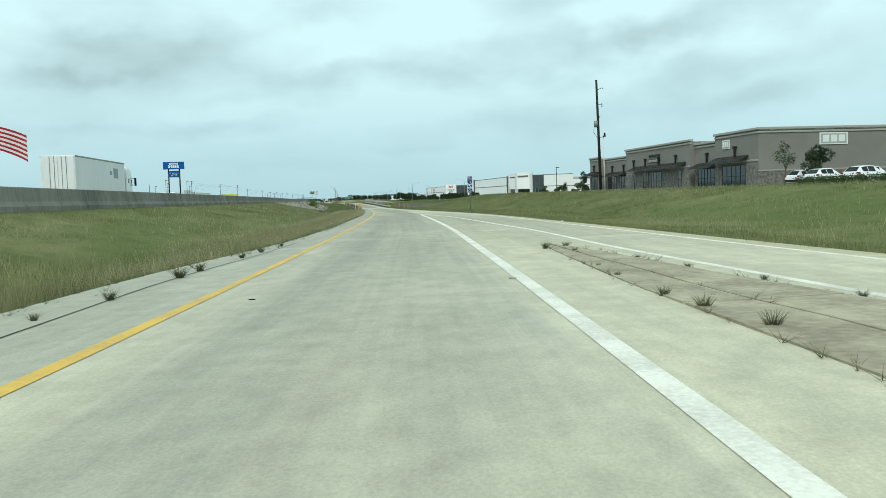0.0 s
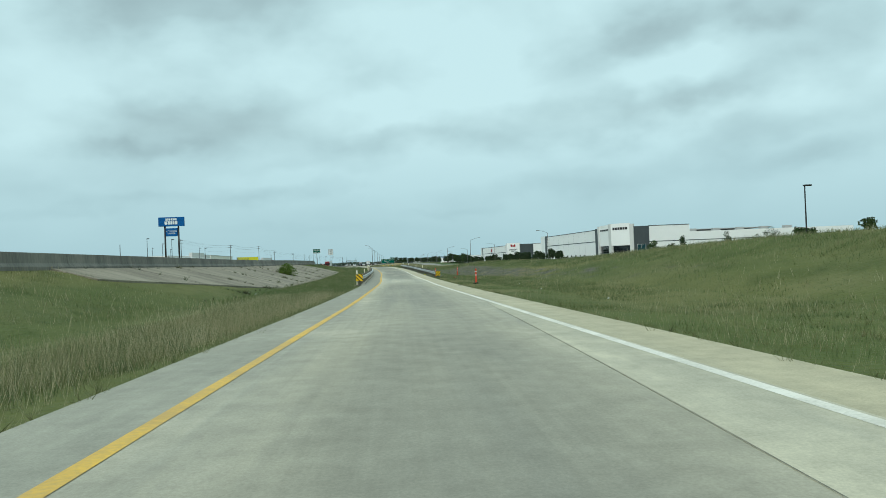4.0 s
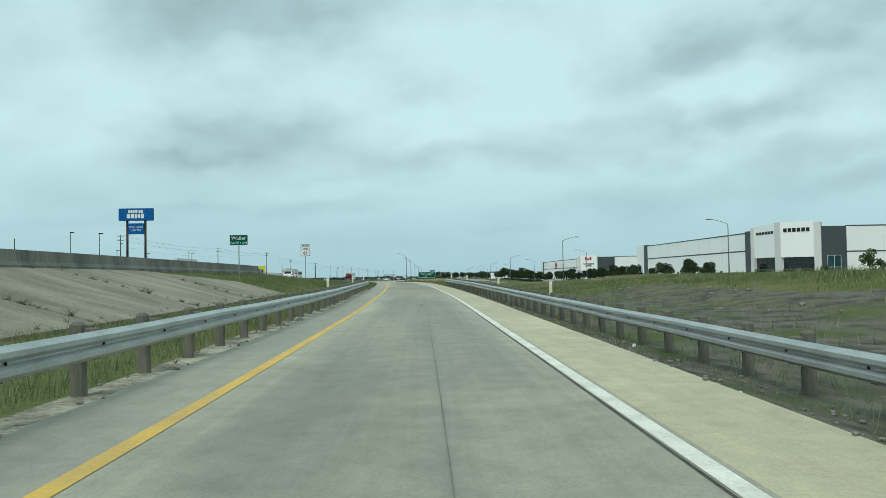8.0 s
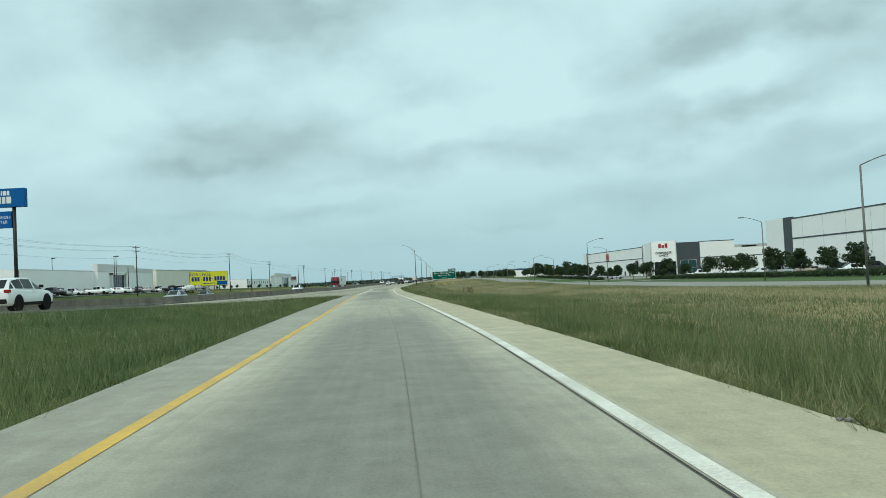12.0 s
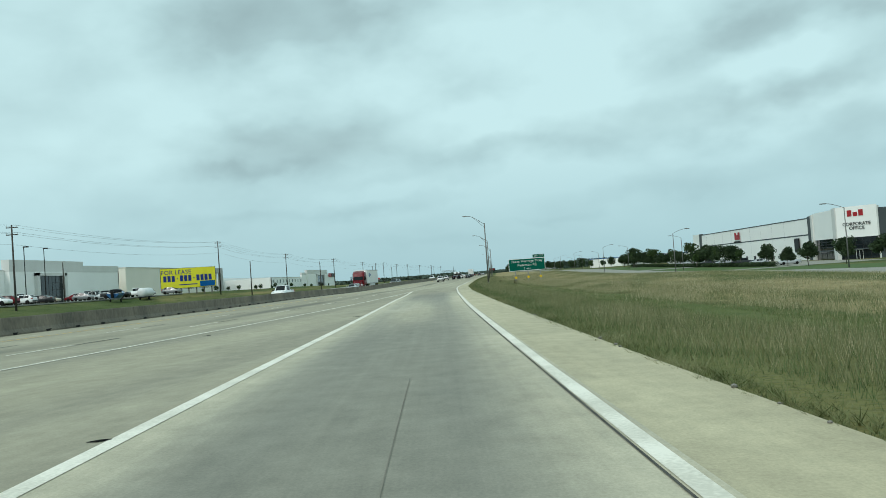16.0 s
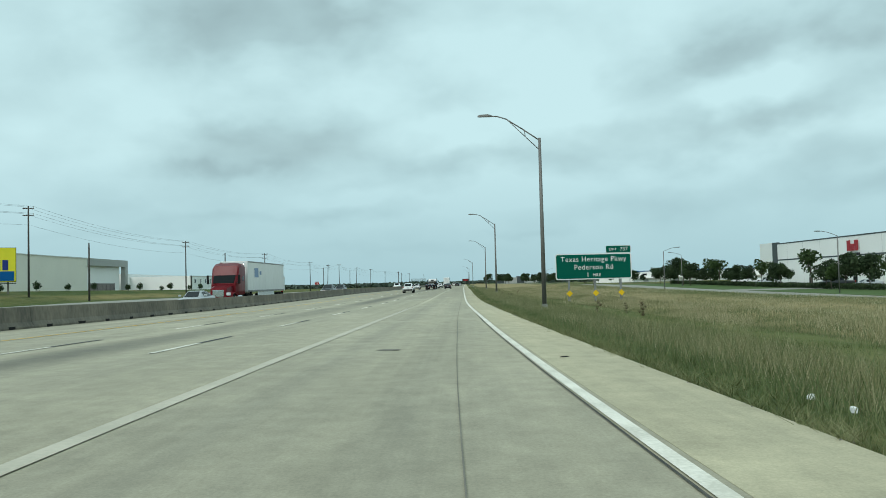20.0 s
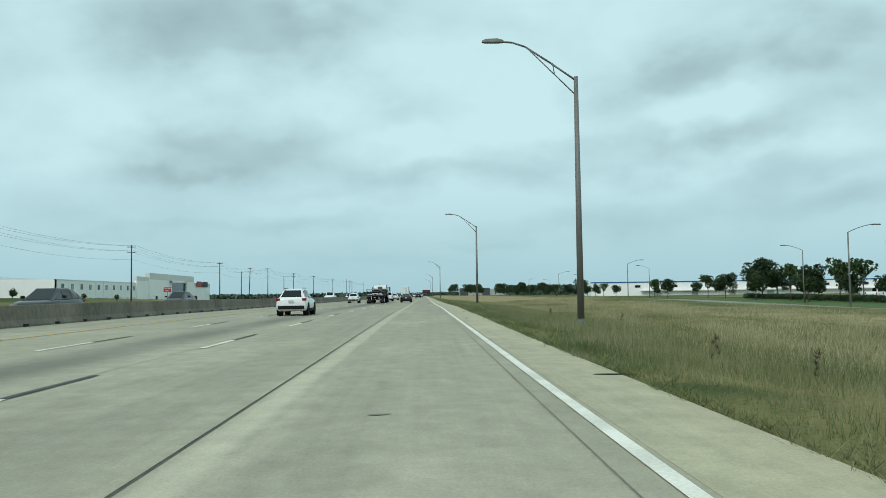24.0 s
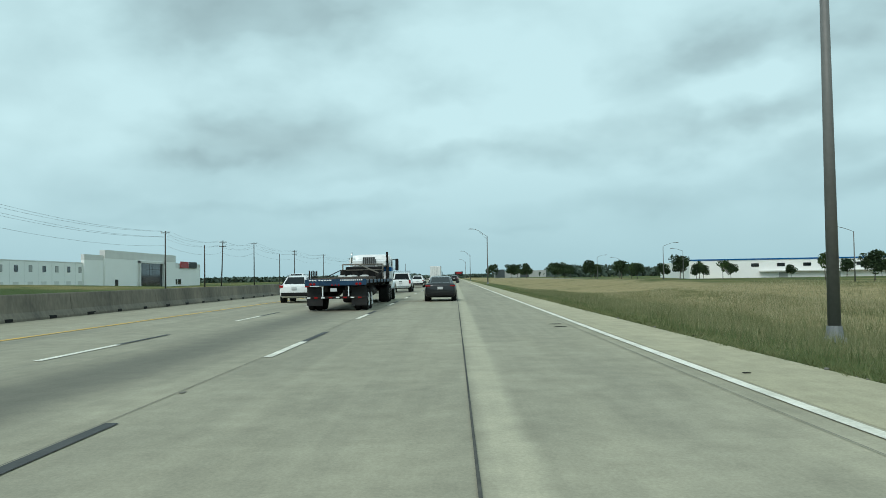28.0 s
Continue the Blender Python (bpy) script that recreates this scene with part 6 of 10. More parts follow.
def mall():
    """The taupe stucco shopping strip; its long front faces the road, towards -x."""
    g = 2.25
    t = thing("shopping_strip", "taupe stucco shopping strip with dark awnings and cream cornices", "building")
    # sections: near y, far y, front x, top
    secs = [(113.0, 125.2, 51.0, 9.95), (125.2, 134.6, 52.2, 9.2), (134.6, 165.5, 51.4, 9.9), (165.5, 183.5, 52.4, 8.9), (183.5, 191.0, 51.0, 9.3)]
    for y0, y1, x, z in secs:
        bx("wall", (x, 78, y0 + 0.002, y1 - 0.002, g - 0.4, z - 0.35), "stucco", t, bevel=0.0)
        bx("cornice", (x - 0.28, x + 0.5, y0 - 0.2, y1 + 0.2, z - 0.32, z), "cornice", t, "cream moulded cornice", 0.04)
        bx("cornice", (x - 0.14, x + 0.3, y0 - 0.08, y1 + 0.08, z - 0.75, z - 0.5), "cornice", t, bevel=0.03)
        bx("base_course", (x - 0.12, x + 0.2, y0 + 0.1, y1 - 0.1, g - 0.3, g + 2.9), "stone", t, "stone base course", 0.03)
        bx("belt_course", (x - 0.1, x + 0.1, y0 + 0.05, y1 - 0.05, g + 3.35, g + 3.6), "cornice", t, bevel=0.02)
    # the near end wall
    bx("cornice", (50.8, 78.2, 112.72, 113.3, 9.63, 9.95), "cornice", t, bevel=0.04)
    bx("cornice", (50.9, 78.1, 112.86, 113.2, 9.2, 9.45), "cornice", t, bevel=0.03)
    end = bx("stone_wainscot", (50.9, 78.05, 112.85, 113.02, g - 0.3, g + 2.0), "stone", t, "coursed stone wainscot", 0.02)
    bx("cap", (50.85, 78.1, 112.8, 113.02, g + 2.0, g + 2.15), "cornice", t)
    rnd = random.Random(4)
    for row in range(7):
        x = 50.95 + rnd.uniform(0, 0.3)
        while x < 66:
            w = rnd.uniform(0.35, 0.8)
            bx("stone", (x, x + w - 0.03, 112.81 - rnd.uniform(0, 0.02), 112.86, g + 0.02 + row * 0.28, g + 0.275 + row * 0.28), "stone", end, bevel=0.0)
            x += w
    # shop fronts
    for y0, y1, x, bays in ((116.3, 122.8, 51.0, 5), (126.8, 133.2, 52.2, 6), (137.6, 138.8, 51.4, 1), (145.5, 150.0, 51.4, 4), (151.6, 154.6, 51.4, 3), (159.0, 160.2, 51.4, 1), (167.5, 173.0, 52.4, 5), (175.5, 181.5, 52.4, 5), (184.8, 189.6, 51.0, 4)):
        window_run((x, y1), (x, y0), g + 0.05, g + 2.95, t, bays, 2, "glass_dark", out=0.14)
    # awnings on brackets
    for y0, y1, x, z in ((115.6, 125.0, 51.0, 5.75), (126.4, 133.6, 52.2, 5.3), (136.0, 160.5, 51.4, 5.75), (168.5, 181.5, 52.4, 5.2), (183.8, 190.8, 51.0, 5.55)):
        bm = bmesh.new()
        loft(bm, [[(x - 0.05, y, z + 0.75), (x - 1.7, y, z), (x - 1.7, y, z - 0.14), (x - 0.05, y, z + 0.55)] for y in (y0, y1)])
        aw = part("awning", bm, "awning", t, "dark metal awning")
        for k in range(int((y1 - y0) / 0.6)):
            yy = y0 + 0.3 + k * 0.6
            bm = bmesh.new(); rod(bm, (x - 1.68, yy, z + 0.03), (x - 0.06, yy, z + 0.775), 0.02, 0.02, 4); part("seam", bm, "awning", aw)
    # dark wall lamps standing above the awnings
    for y, x, z in ((119.0, 51.0, 7.2), (130, 52.2, 6.9), (139.5, 51.4, 7.1), (146.5, 51.4, 7.1), (153.0, 51.4, 7.1), (160.0, 51.4, 7.1), (170.0, 52.4, 6.6), (178, 52.4, 6.6), (187.0, 51.0, 7.0)):
        lamp = bx("wall_lamp", (x - 0.42, x - 0.12, y - 0.12, y + 0.12, z - 1.1, z + 0.3), "bronze", t, bevel=0.02)
        bx("lamp_cap", (x - 0.5, x, y - 0.2, y + 0.2, z + 0.3, z + 0.65), "bronze", lamp, bevel=0.03)
    # signs as plain shapes: white framed mark on the near tower and the end wall, dark letters further on
    for wall, c, z, w, h in (("front", 121.8, 8.25, 2.1, 1.25), ("end", 61.5, 8.3, 4.0, 1.55)):
        def plate(u0, u1, v0, v1, d, key, par, nm):
            if wall == "front":
                return bx(nm, (51.0 - d, 50.99 - d + 0.1, c - u1 * w / 2, c - u0 * w / 2, z + v0 * h / 2, z + v1 * h / 2), key, par, bevel=0.0)
            return bx(nm, (c + u0 * w / 2, c + u1 * w / 2, 112.99 - d, 113.0 - d + 0.1, z + v0 * h / 2, z + v1 * h / 2), key, par, bevel=0.0)
        pl = plate(-1, 1, -1, 1, 0.12, "sign_white", t, "sign_plate")
        plate(-0.9, 0.9, -0.82, 0.82, 0.14, "tilt_grey", pl, "plate_field")
        for u0, u1, v0, v1 in ((-0.78, -0.34, -0.58, 0.58), (-0.22, 0.22, -0.58, 0.58), (0.34, 0.78, -0.58, 0.58)):
            plate(u0, u1, v0, v1, 0.17, "sign_white", pl, "mark")
    sign = bx("sign_panel", (51.30, 51.38, 146.2, 151.8, 6.85, 7.55), "sign_black", t, "dark letter panel")
    for row, n in ((8.05, 9), (7.2, 8)):
        for k in range(n):
            y = 151.3 - k * 0.58
            bx("letter_bar", (51.22 if row < 8 else 51.28, 51.30 if row < 8 else 51.38, y - 0.42, y, row - 0.2, row + 0.22), "cornice" if row < 8 else "sign_black", sign, bevel=0.0)
    return t


strip = mall()
# the far half of the strip is shorter
for ob in strip.children_recursive:
    if ob.matrix_basis.is_identity:
        for v in ob.data.vertices:
            if v.co.y > 150:
                v.co.y = 150 + (v.co.y - 150) * 0.80


def tower_block(name, label, wall_pts, dark_far, wing_top, tower_top, g, brand, side_end, far_white=None, sides=2, bay=8.2, corner=1.5):
    """A white tilt-wall warehouse: long wing along the road, chamfered entrance tower at its near corner, and an end wall turned from the road."""
    (fx, fy), (cx, cy), (ax, ay), (bx_, by) = wall_pts        # far end of wing, near end of wing, tower face left and right
    t = thing(name, label, "building")
    wall_run("wing_wall", (fx, fy), (cx, cy), g - 0.5, wing_top, "tilt_white", t, 0.5)
    wall_run("roof", (fx + 40, fy), (cx + 40, cy + 18), wing_top - 0.8, wing_top - 0.5, "tilt_grey", t, 40)
    wall_run("coping", (fx, fy), (cx, cy), wing_top - 0.22, wing_top + 0.06, "tilt_dark", t, 0.6, out=0.05)
    wall_run("stripe", (fx, fy), (cx, cy), g + (wing_top - g) * 0.60, g + (wing_top - g) * 0.60 + 0.32, "tilt_dark", t, 0.1, out=0.05)
    d = Vector((cx - fx, cy - fy)).normalized()
    L = (Vector((cx, cy)) - Vector((fx, fy))).length
    for k in range(1, int(L / 9)):
        p = Vector((fx, fy)) + d * k * 9
        wall_run("panel_joint", p - d * 0.03, p + d * 0.03, g, wing_top - 0.25, "tilt_grey", t, 0.05, out=0.012)
    for k in range(3, int(L / 7) - 1):
        p = Vector((fx, fy)) + d * k * 7
        window_run(p, p + d * 1.6, g + 0.4, g + 2.3, t, 2, 1, out=0.05)
    wall_run("far_pier", (fx, fy), Vector((fx, fy)) + d * dark_far, g - 0.5, wing_top + 0.35, "tilt_dark", t, 0.8, "charcoal end pier", out=0.12)
    if far_white:
        wall_run("far_wall", (fx, fy + far_white), (fx, fy + 0.02), g - 0.5, wing_top + 0.4, "tilt_white", t, 0.5)
        wall_run("far_return", (fx + 30, fy + far_white), (fx + 0.5, fy + far_white), g - 0.5, wing_top + 0.4, "tilt_white", t, 0.5)
        window_run((fx, fy + far_white - 1.5), (fx, fy + 1.5), g, g + 2.4, t, 4, 1, out=0.05)
    # charcoal pier, then the entrance
    e = Vector((cx, cy))
    u = (Vector((ax, ay)) - e)
    ul = u.length
    u.normalize()
    wall_run("near_pier", e, e + u * 3.2, g - 0.5, wing_top + 0.35, "tilt_dark", t, 0.8, "charcoal pier", out=0.12)
    wall_run("pilaster", e + u * 3.3, e + u * 4.9, g - 0.5, tower_top - 0.5, "wall_pale", t, 0.9, out=0.3)
    wall_run("recess_wall", e + u * 4.9, e + u * (ul - 2.4), g + 5.3, tower_top - 0.25, "tilt_white", t, 0.5)
    window_run(e + u * 5.0, e + u * (ul - 2.5), g + 2.6, g + 5.3, t, 4, 4, out=-0.45)
    wall_run("canopy", e + u * 5.0, e + u * (ul - 2.5), g + 2.35, g + 2.6, "tilt_dark", t, 0.9, out=0.25)
    window_run(e + u * 5.0, e + u * (ul - 2.5), g, g + 2.35, t, 4, 1, out=-0.4)
    wall_run("corner_pilaster", e + u * (ul - 2.4), e + u * ul, g - 0.5, tower_top, "wall_pale", t, 1.0, out=0.35)
    A, B = Vector((ax, ay)), Vector((bx_, by))
    w = (B - A).normalized()
    wl = (B - A).length
    wall_run("tower_face", A, B, g + 5.2, tower_top, "tilt_white", t, 0.6, out=0.3)
    window_run(A + w * 0.3, B - w * 0.3, g + 2.6, g + 5.2, t, 5, 3, out=-0.4)
    wall_run("canopy", A + w * 0.3, B - w * 0.3, g + 2.35, g + 2.6, "tilt_dark", t, 0.9, out=0.25)
    window_run(A + w * 0.3, B - w * 0.3, g, g + 2.35, t, 5, 1, out=-0.3)
    window_run(A + w * (wl * 0.42), A + w * (wl * 0.58), g, g + 2.3, t, 2, 1, "glass_dark", "wall_pale", out=-0.22)
    wall_run("corner_pilaster", B, B + w * corner, g - 0.5, tower_top - 0.35, "wall_pale", t, 1.0, out=0.35)
    # end wall running away from the road
    s0 = B + w * corner
    s1 = Vector(side_end)
    q = (s1 - s0).normalized()
    wall_run("charcoal_bay", s0, s0 + q * bay, g - 0.5, wing_top + 0.2, "tilt_dark", t, 0.6, "charcoal painted bay", out=0.05)
    window_run(s0 + q * 1.2, s0 + q * (bay - 1.4), g + 0.2, g + 5.4, t, 2, 2, "glass_teal", "wall_pale", out=0.1)
    wall_run("end_wall", s0 + q * bay, s0 + q * 20.5, g - 0.5, wing_top + 0.3, "tilt_white", t, 0.5)
    wall_run("coping", s0 + q * bay, s0 + q * 20.5, wing_top + 0.1, wing_top + 0.36, "tilt_dark", t, 0.6, out=0.04)
    wall_run("rear_wall", s0 + q * 20.5, s1, g - 0.5, wing_top - 2.4, "tilt_white", t, 0.5)
    wall_run("stripe", s0 + q * bay, s1, g + (wing_top - g) * 0.52, g + (wing_top - g) * 0.52 + 0.28, "tilt_dark", t, 0.1, out=0.05)
    for k in range(5):
        p = s0 + q * (24 + k * 9)
        bm = bmesh.new(); box(bm, p.x - 1.4, p.x + 1.4, p.y + 6, p.y + 8, wing_top - 2.6, wing_top - 1.3, 0.05); part("roof_unit", bm, "tilt_grey", t, "rooftop air unit")
    # flat roof and rear walls
    back = (s1.x, fy)
    poly = [(fx - 0.1, fy), (cx - 0.1, cy), (ax + 0.4, ay + 0.6), (bx_ + 0.4, by + 0.6), (s1.x, s1.y + 0.2), back]
    bm = bmesh.new(); loft(bm, [[(p[0] + 0.3, p[1], z) for p in poly] for z in (wing_top - 2.9, wing_top - 2.6)]); part("roof", bm, "tilt_grey", t, "flat grey membrane roof")
    wall_run("back_wall", (s1.x, s1.y), back, g - 0.5, wing_top - 2.4, "tilt_white", t, 0.5)
    wall_run("back_wall", back, (fx, fy), g - 0.5, wing_top - 2.4, "tilt_white", t, 0.5)
    # the name as plain bars in its colours
    heights = brand[1]
    for base, along, length, scale, z in ((A, w, wl, 1.0, tower_top - 2.3), (e + u * 4.9, u, ul - 7.3, 0.72, tower_top - 2.4))[:sides]:
        n = len(heights)
        used = 0.82 if sides == 2 else 0.42
        pitch = length * used / n
        for k, hh in enumerate(heights):
            p = base + along * (length * (1 - used) / 2 + k * pitch)
            out = 0.38 if scale == 1.0 else 0.06
            wall_run("name_bar", p, p + along * pitch * 0.78, z, z + hh * scale * 1.15, brand[0], t, 0.08, out=out)
    return t


tower_block("warehouse", "white tilt-wall warehouse with charcoal piers and chamfered entrance tower", ((87.2, 524.0), (89.0, 437.0), (90.3, 419.4), (95.6, 414.3)), 4.0, 11.1, 12.6, -0.65, ("sign_black", (0.75, 0.75, 0.75, 0.75, 0.75, 0.75)), (178.0, 411.0), far_white=10.0, bay=5.6)
b2 = tower_block("office_warehouse", "white tilt-wall office warehouse with charcoal piers and red name bars", ((85.2, 748.0), (87.6, 651.0), (85.0, 627.5), (91.5, 621.5)), 3.0, 9.6, 10.6, -1.75, ("sign_red", (1.25, 0.8, 1.25)), (150.0, 624.0), far_white=9.0, sides=1, corner=0.3)
for z, text in ((6.5, "CORPORATE"), (5.55, "OFFICE")):
    lettering("legend", text, 1.05, pose(88.0, 624.2, z, 0, 0, -42.7) @ FACE, "sign_black", b2, depth=0.05)
for k, h in enumerate((2.3, 1.5, 2.3)):
    wall_run("name_bar", (86.1, 708 - k * 1.7), (86.1, 706.6 - k * 1.7), 6.2, 6.2 + h, "sign_red", b2, 0.12, out=0.14)
for k in range(8):
    wall_run("letter_bar", (86.1, 709 - k * 0.85), (86.1, 708.4 - k * 0.85), 5.2, 5.75, "sign_black", b2, 0.12, out=0.14)
bx("banner", (86.9, 87.2, 656.5, 659.5, 0.9, 4.6), "sign_black", b2, "dark hanging banner", 0.0)


def lot_building(name, label, x, y0, ye0, ye1, y1, g, low, high, windows=True, shift=0.0, wing=None):
    """A white tilt-wall sales building facing the road (+x), with a taller grey-topped entrance block and a glazed portal."""
    t = thing(name, label, "building")
    def slab(nm, ya, yb, xx, za, zb, key, par=t, lab="", dpt=0.4):
        return bx(nm, (xx - dpt, xx, ya, yb, za, zb), key, par, lab, 0.0)
    slab("wall", y0, ye0, x, g - 0.5, low, "tilt_white")
    slab("coping", y0, ye0, x + 0.06, low - 0.25, low + 0.05, "wall_pale", dpt=0.6)
    slab("wall", ye1, y1, x, g - 0.5, low + 1.3, "tilt_white")
    slab("band", ye1, y1, x + 0.05, low - 0.4, low + 1.3, "wall_pale")
    slab("entrance_block", ye0, ye1, x + 1.2, g - 0.5, high, "tilt_white", dpt=1.6)
    slab("band", ye0 - 0.05, ye1 + 0.05, x + 1.25, high - 2.6, high, "wall_pale", lab="light grey parapet band", dpt=1.7)
    bx("side_wall", (x - 40, x, y0, y0 + 0.4, g - 0.5, low), "tilt_white", t, bevel=0.0)
    bx("side_wall", (x - 40, x, y1 - 0.4, y1, g - 0.5, low + 1.3), "tilt_white", t, bevel=0.0)
    bx("roof", (x - 40, x - 0.4, y0 + 0.4, y1 - 0.4, low - 1.2, low - 0.8), "tilt_grey", t, bevel=0.0)
    if wing:
        # a lower step beside the entrance block
        slab("step_wall", ye0 - wing, ye0, x + 0.6, g - 0.5, (low + high) / 2 + 0.4, "tilt_white", dpt=1.0)
        slab("band", ye0 - wing - 0.03, ye0, x + 0.64, (low + high) / 2 - 1.2, (low + high) / 2 + 0.4, "wall_pale", dpt=1.05)
    c = (ye0 + ye1) / 2 + shift
    w = (ye1 - ye0) * 0.17
    bx("portal", (x + 1.2, x + 2.0, c - w - 1.2, c - w, g - 0.3, high - 2.9), "wall_pale", t)
    bx("portal", (x + 1.2, x + 2.0, c + w, c + w + 1.2, g - 0.3, high - 2.9), "wall_pale", t)
    bx("portal", (x + 1.2, x + 2.0, c - w - 1.2, c + w + 1.2, high - 3.6, high - 2.85), "wall_pale", t)
    window_run((x + 1.25, c - w), (x + 1.25, c + w), g, high - 3.6, t, 7, 4, out=0.05)
    for ya, yb in ((ye0 + 0.15 * (ye1 - ye0) - 2.5, ye0 + 0.15 * (ye1 - ye0)), (ye1 + 2, ye1 + 6), (ye1 + 7, ye1 + 11)):
        window_run((x + (1.2 if yb < ye1 else 0), ya), (x + (1.2 if yb < ye1 else 0), yb), g + 0.6, g + 2.6, t, 2, 1, out=0.05)
    if windows:
        for k in range(int((ye0 - y0) / 7.5)):
            yy = y0 + 4 + k * 7.5
            window_run((x, yy), (x, yy + 1.7), low - 2.9, low - 1.3, t, 1, 1, "glass_dark" if k % 2 == 0 else "tilt_grey", out=0.04)
            bx("panel_joint", (x, x + 0.015, yy - 2.1, yy - 2.04, g, low - 0.25), "tilt_grey", t, bevel=0.0)
            bx("dock_door", (x, x + 0.04, yy - 0.6, yy + 2.2, g + 0.1, g + 2.3), "wall_pale", t, bevel=0.0)
    return t


lot_building("sales_building", "white sales building with grey parapet and dark glazed entrance", -101.0, 556, 606, 640, 664, 1.6, 9.6, 11.8, windows=False)
t = thing("warehouse", "plain cream tilt-wall warehouse behind the billboard", "building")
bx("wall", (-150, -101.5, 670, 752, 1.0, 10.6), "tilt_cream", t, bevel=0.0)
bx("coping", (-150.2, -101.3, 669.8, 752.2, 10.6, 10.8), "wall_pale", t, bevel=0.0)
t = thing("warehouse", "white warehouse wing with a grey framed entrance canopy", "building")
bx("wall", (-170, -131, 752, 851, 0.6, 12.6), "tilt_white", t, bevel=0.0)
bx("band", (-131.5, -129.2, 801, 855, 11.0, 13.6), "tilt_grey", t, "grey canopy band", 0.0)
bx("pier", (-131, -129.2, 801, 802, 0.8, 11.0), "tilt_grey", t, bevel=0.0)
bx("pier", (-131, -129.2, 852.5, 855, 0.8, 11.0), "tilt_grey", t, bevel=0.0)
window_run((-130.95, 822), (-130.95, 846), 1.4, 4.6, t, 6, 1, out=0.05)
lot_building("sales_building", "long white building with square windows and grey glazed entrance", -106.0, 862, 950, 1021, 1060, -0.6, 7.1, 11.3, shift=6.5, wing=14.0)
for k in range(2):
    bx("banner", (-105.6, -105.45, 1030 + k * 12, 1041 + k * 12, 6.6, 9.2), "sign_red" if k == 0 else "sign_black", bpy.data.objects["sales_building.001"], "red and black leasing banner" if k == 0 else "", 0.0)
t = thing("warehouse", "long low white warehouse with small square windows", "building")
bx("wall", (-170, -131.0, 858, 1000, -0.5, 8.4), "tilt_white", t, bevel=0.0)
for k in range(14):
    window_run((-131.0, 866 + k * 9.5), (-131.0, 868.2 + k * 9.5), 5.2, 6.9, t, 1, 1, "glass_dark" if k % 2 else "tilt_grey", out=0.05)
# the long low shed to the right of the highway end
t = thing("distribution_shed", "long white distribution shed with a dark roof line and window strip", "building")
wall_run("wall", (66.2, 915.2), (330, 868), -0.8, 4.55, "tilt_white", t, 0.5)
bm = bmesh.new(); loft(bm, [[(66.6, 915.4, z), (330, 868.4, z), (346, 958, z), (82.6, 1005, z)] for z in (-0.8, 4.4)]); part("body", bm, "tilt_white", t)
wall_run("roof_edge", (66.2, 915.2), (330, 868), 4.5, 4.85, "camp_blue", t, 0.9, "dark blue roof edge", out=0.15)
d = (Vector((330, 868)) - Vector((66.2, 915.2))).normalized()
wall_run("canopy", Vector((66.2, 915.2)) + d * 18, (330, 868), 1.3, 1.55, "wall_pale", t, 1.2, out=1.3)
for k in range(38):
    p = Vector((66.2, 915.2)) + d * (16 + k * 6.6)
    window_run(p, p + d * 1.9, 2.7, 3.5, t, 1, 1, out=0.05)
    if k % 2:
        wall_run("door", p + d * 0.4, p + d * 2.6, -0.5, 1.1, "tilt_grey", t, 0.1, out=0.04)
t = thing("office_building", "distant dark glass office building with blue corners", "building")
bx("body", (60, 118, 1530, 1560, -1, 6.5), "tilt_grey", t, bevel=0.0)
for q in (60, 84, 110):
    bx("blue_tower", (q - 0.2, q + 8.2, 1529, 1545, -1, 7.8), "tilt_dark", t, "blue grey corner tower", 0.0)
t = thing("warehouse", "distant white warehouse beyond the trees", "building")
bx("wall", (118, 260, 1080, 1130, -1, 6.5), "tilt_white", t, bevel=0.0)
for k in range(6):
    bx("window", (120 + k * 4, 122.4 + k * 4, 1079.9, 1080.0, 2.4, 4.0), "glass_dark", t, bevel=0.0)
for dims in ((-230, -160, 1180, 1230, -1, 8), (-330, -250, 1240, 1290, -1, 8)):
    t = thing("warehouse", "distant pale warehouse across the fields", "building")
    bx("wall", dims, "tilt_cream", t, bevel=0.0)
    bx("roof_edge", (dims[0] - 0.3, dims[1] + 0.3, dims[2] - 0.3, dims[3] + 0.3, dims[5], dims[5] + 0.3), "tilt_grey", t, bevel=0.0)

# frontage road, lots and drives on the right
fr_l = lambda y: 37.5 + np.clip((y - 700) * 0.018, 0, 30)
fr_r = lambda y: fr_l(y) + 11.5
fr_z = lambda y: right_land(y)
sheet("frontage_road", fr_l, fr_r, fr_z, 318, 1400, "asphalt", "pale concrete frontage road", cols=4, lift=0.03)
sheet("parking_lot", lambda y: 66.0, lambda y: 86.0, fr_z, 330, 540, "asphalt", "pale concrete parking lot before the warehouse", cols=4, lift=0.04, category="parking lot")
sheet("parking_lot", lambda y: 66.0, lambda y: 84.0, fr_z, 600, 745, "asphalt", "pale concrete parking lot before the offices", cols=4, lift=0.04, category="parking lot")
sheet("parking_lot", lambda y: 38.5, lambda y: 50.5, fr_z, 70, 215, "asphalt", "pale parking lot before the shopping strip", cols=4, lift=0.04, category="parking lot")
for a, b in ((520, 532), (668, 680), (596, 606)):
    sheet("driveway", lambda y: 48.9, lambda y: 66.2, fr_z, a, b, "asphalt", "pale concrete driveway across the lawn", cols=3, lift=0.045, category="driveway")
sheet("lawn", lambda y: 50.0, lambda y: 65.5, fr_z, 330, 518, "lawn", "mown green lawn along the frontage road", cols=5, lift=0.02, category="lawn")
sheet("lawn", lambda y: 50.0, lambda y: 65.5, fr_z, 534, 780, "lawn", "mown green lawn before the offices", cols=5, lift=0.02, category="lawn")
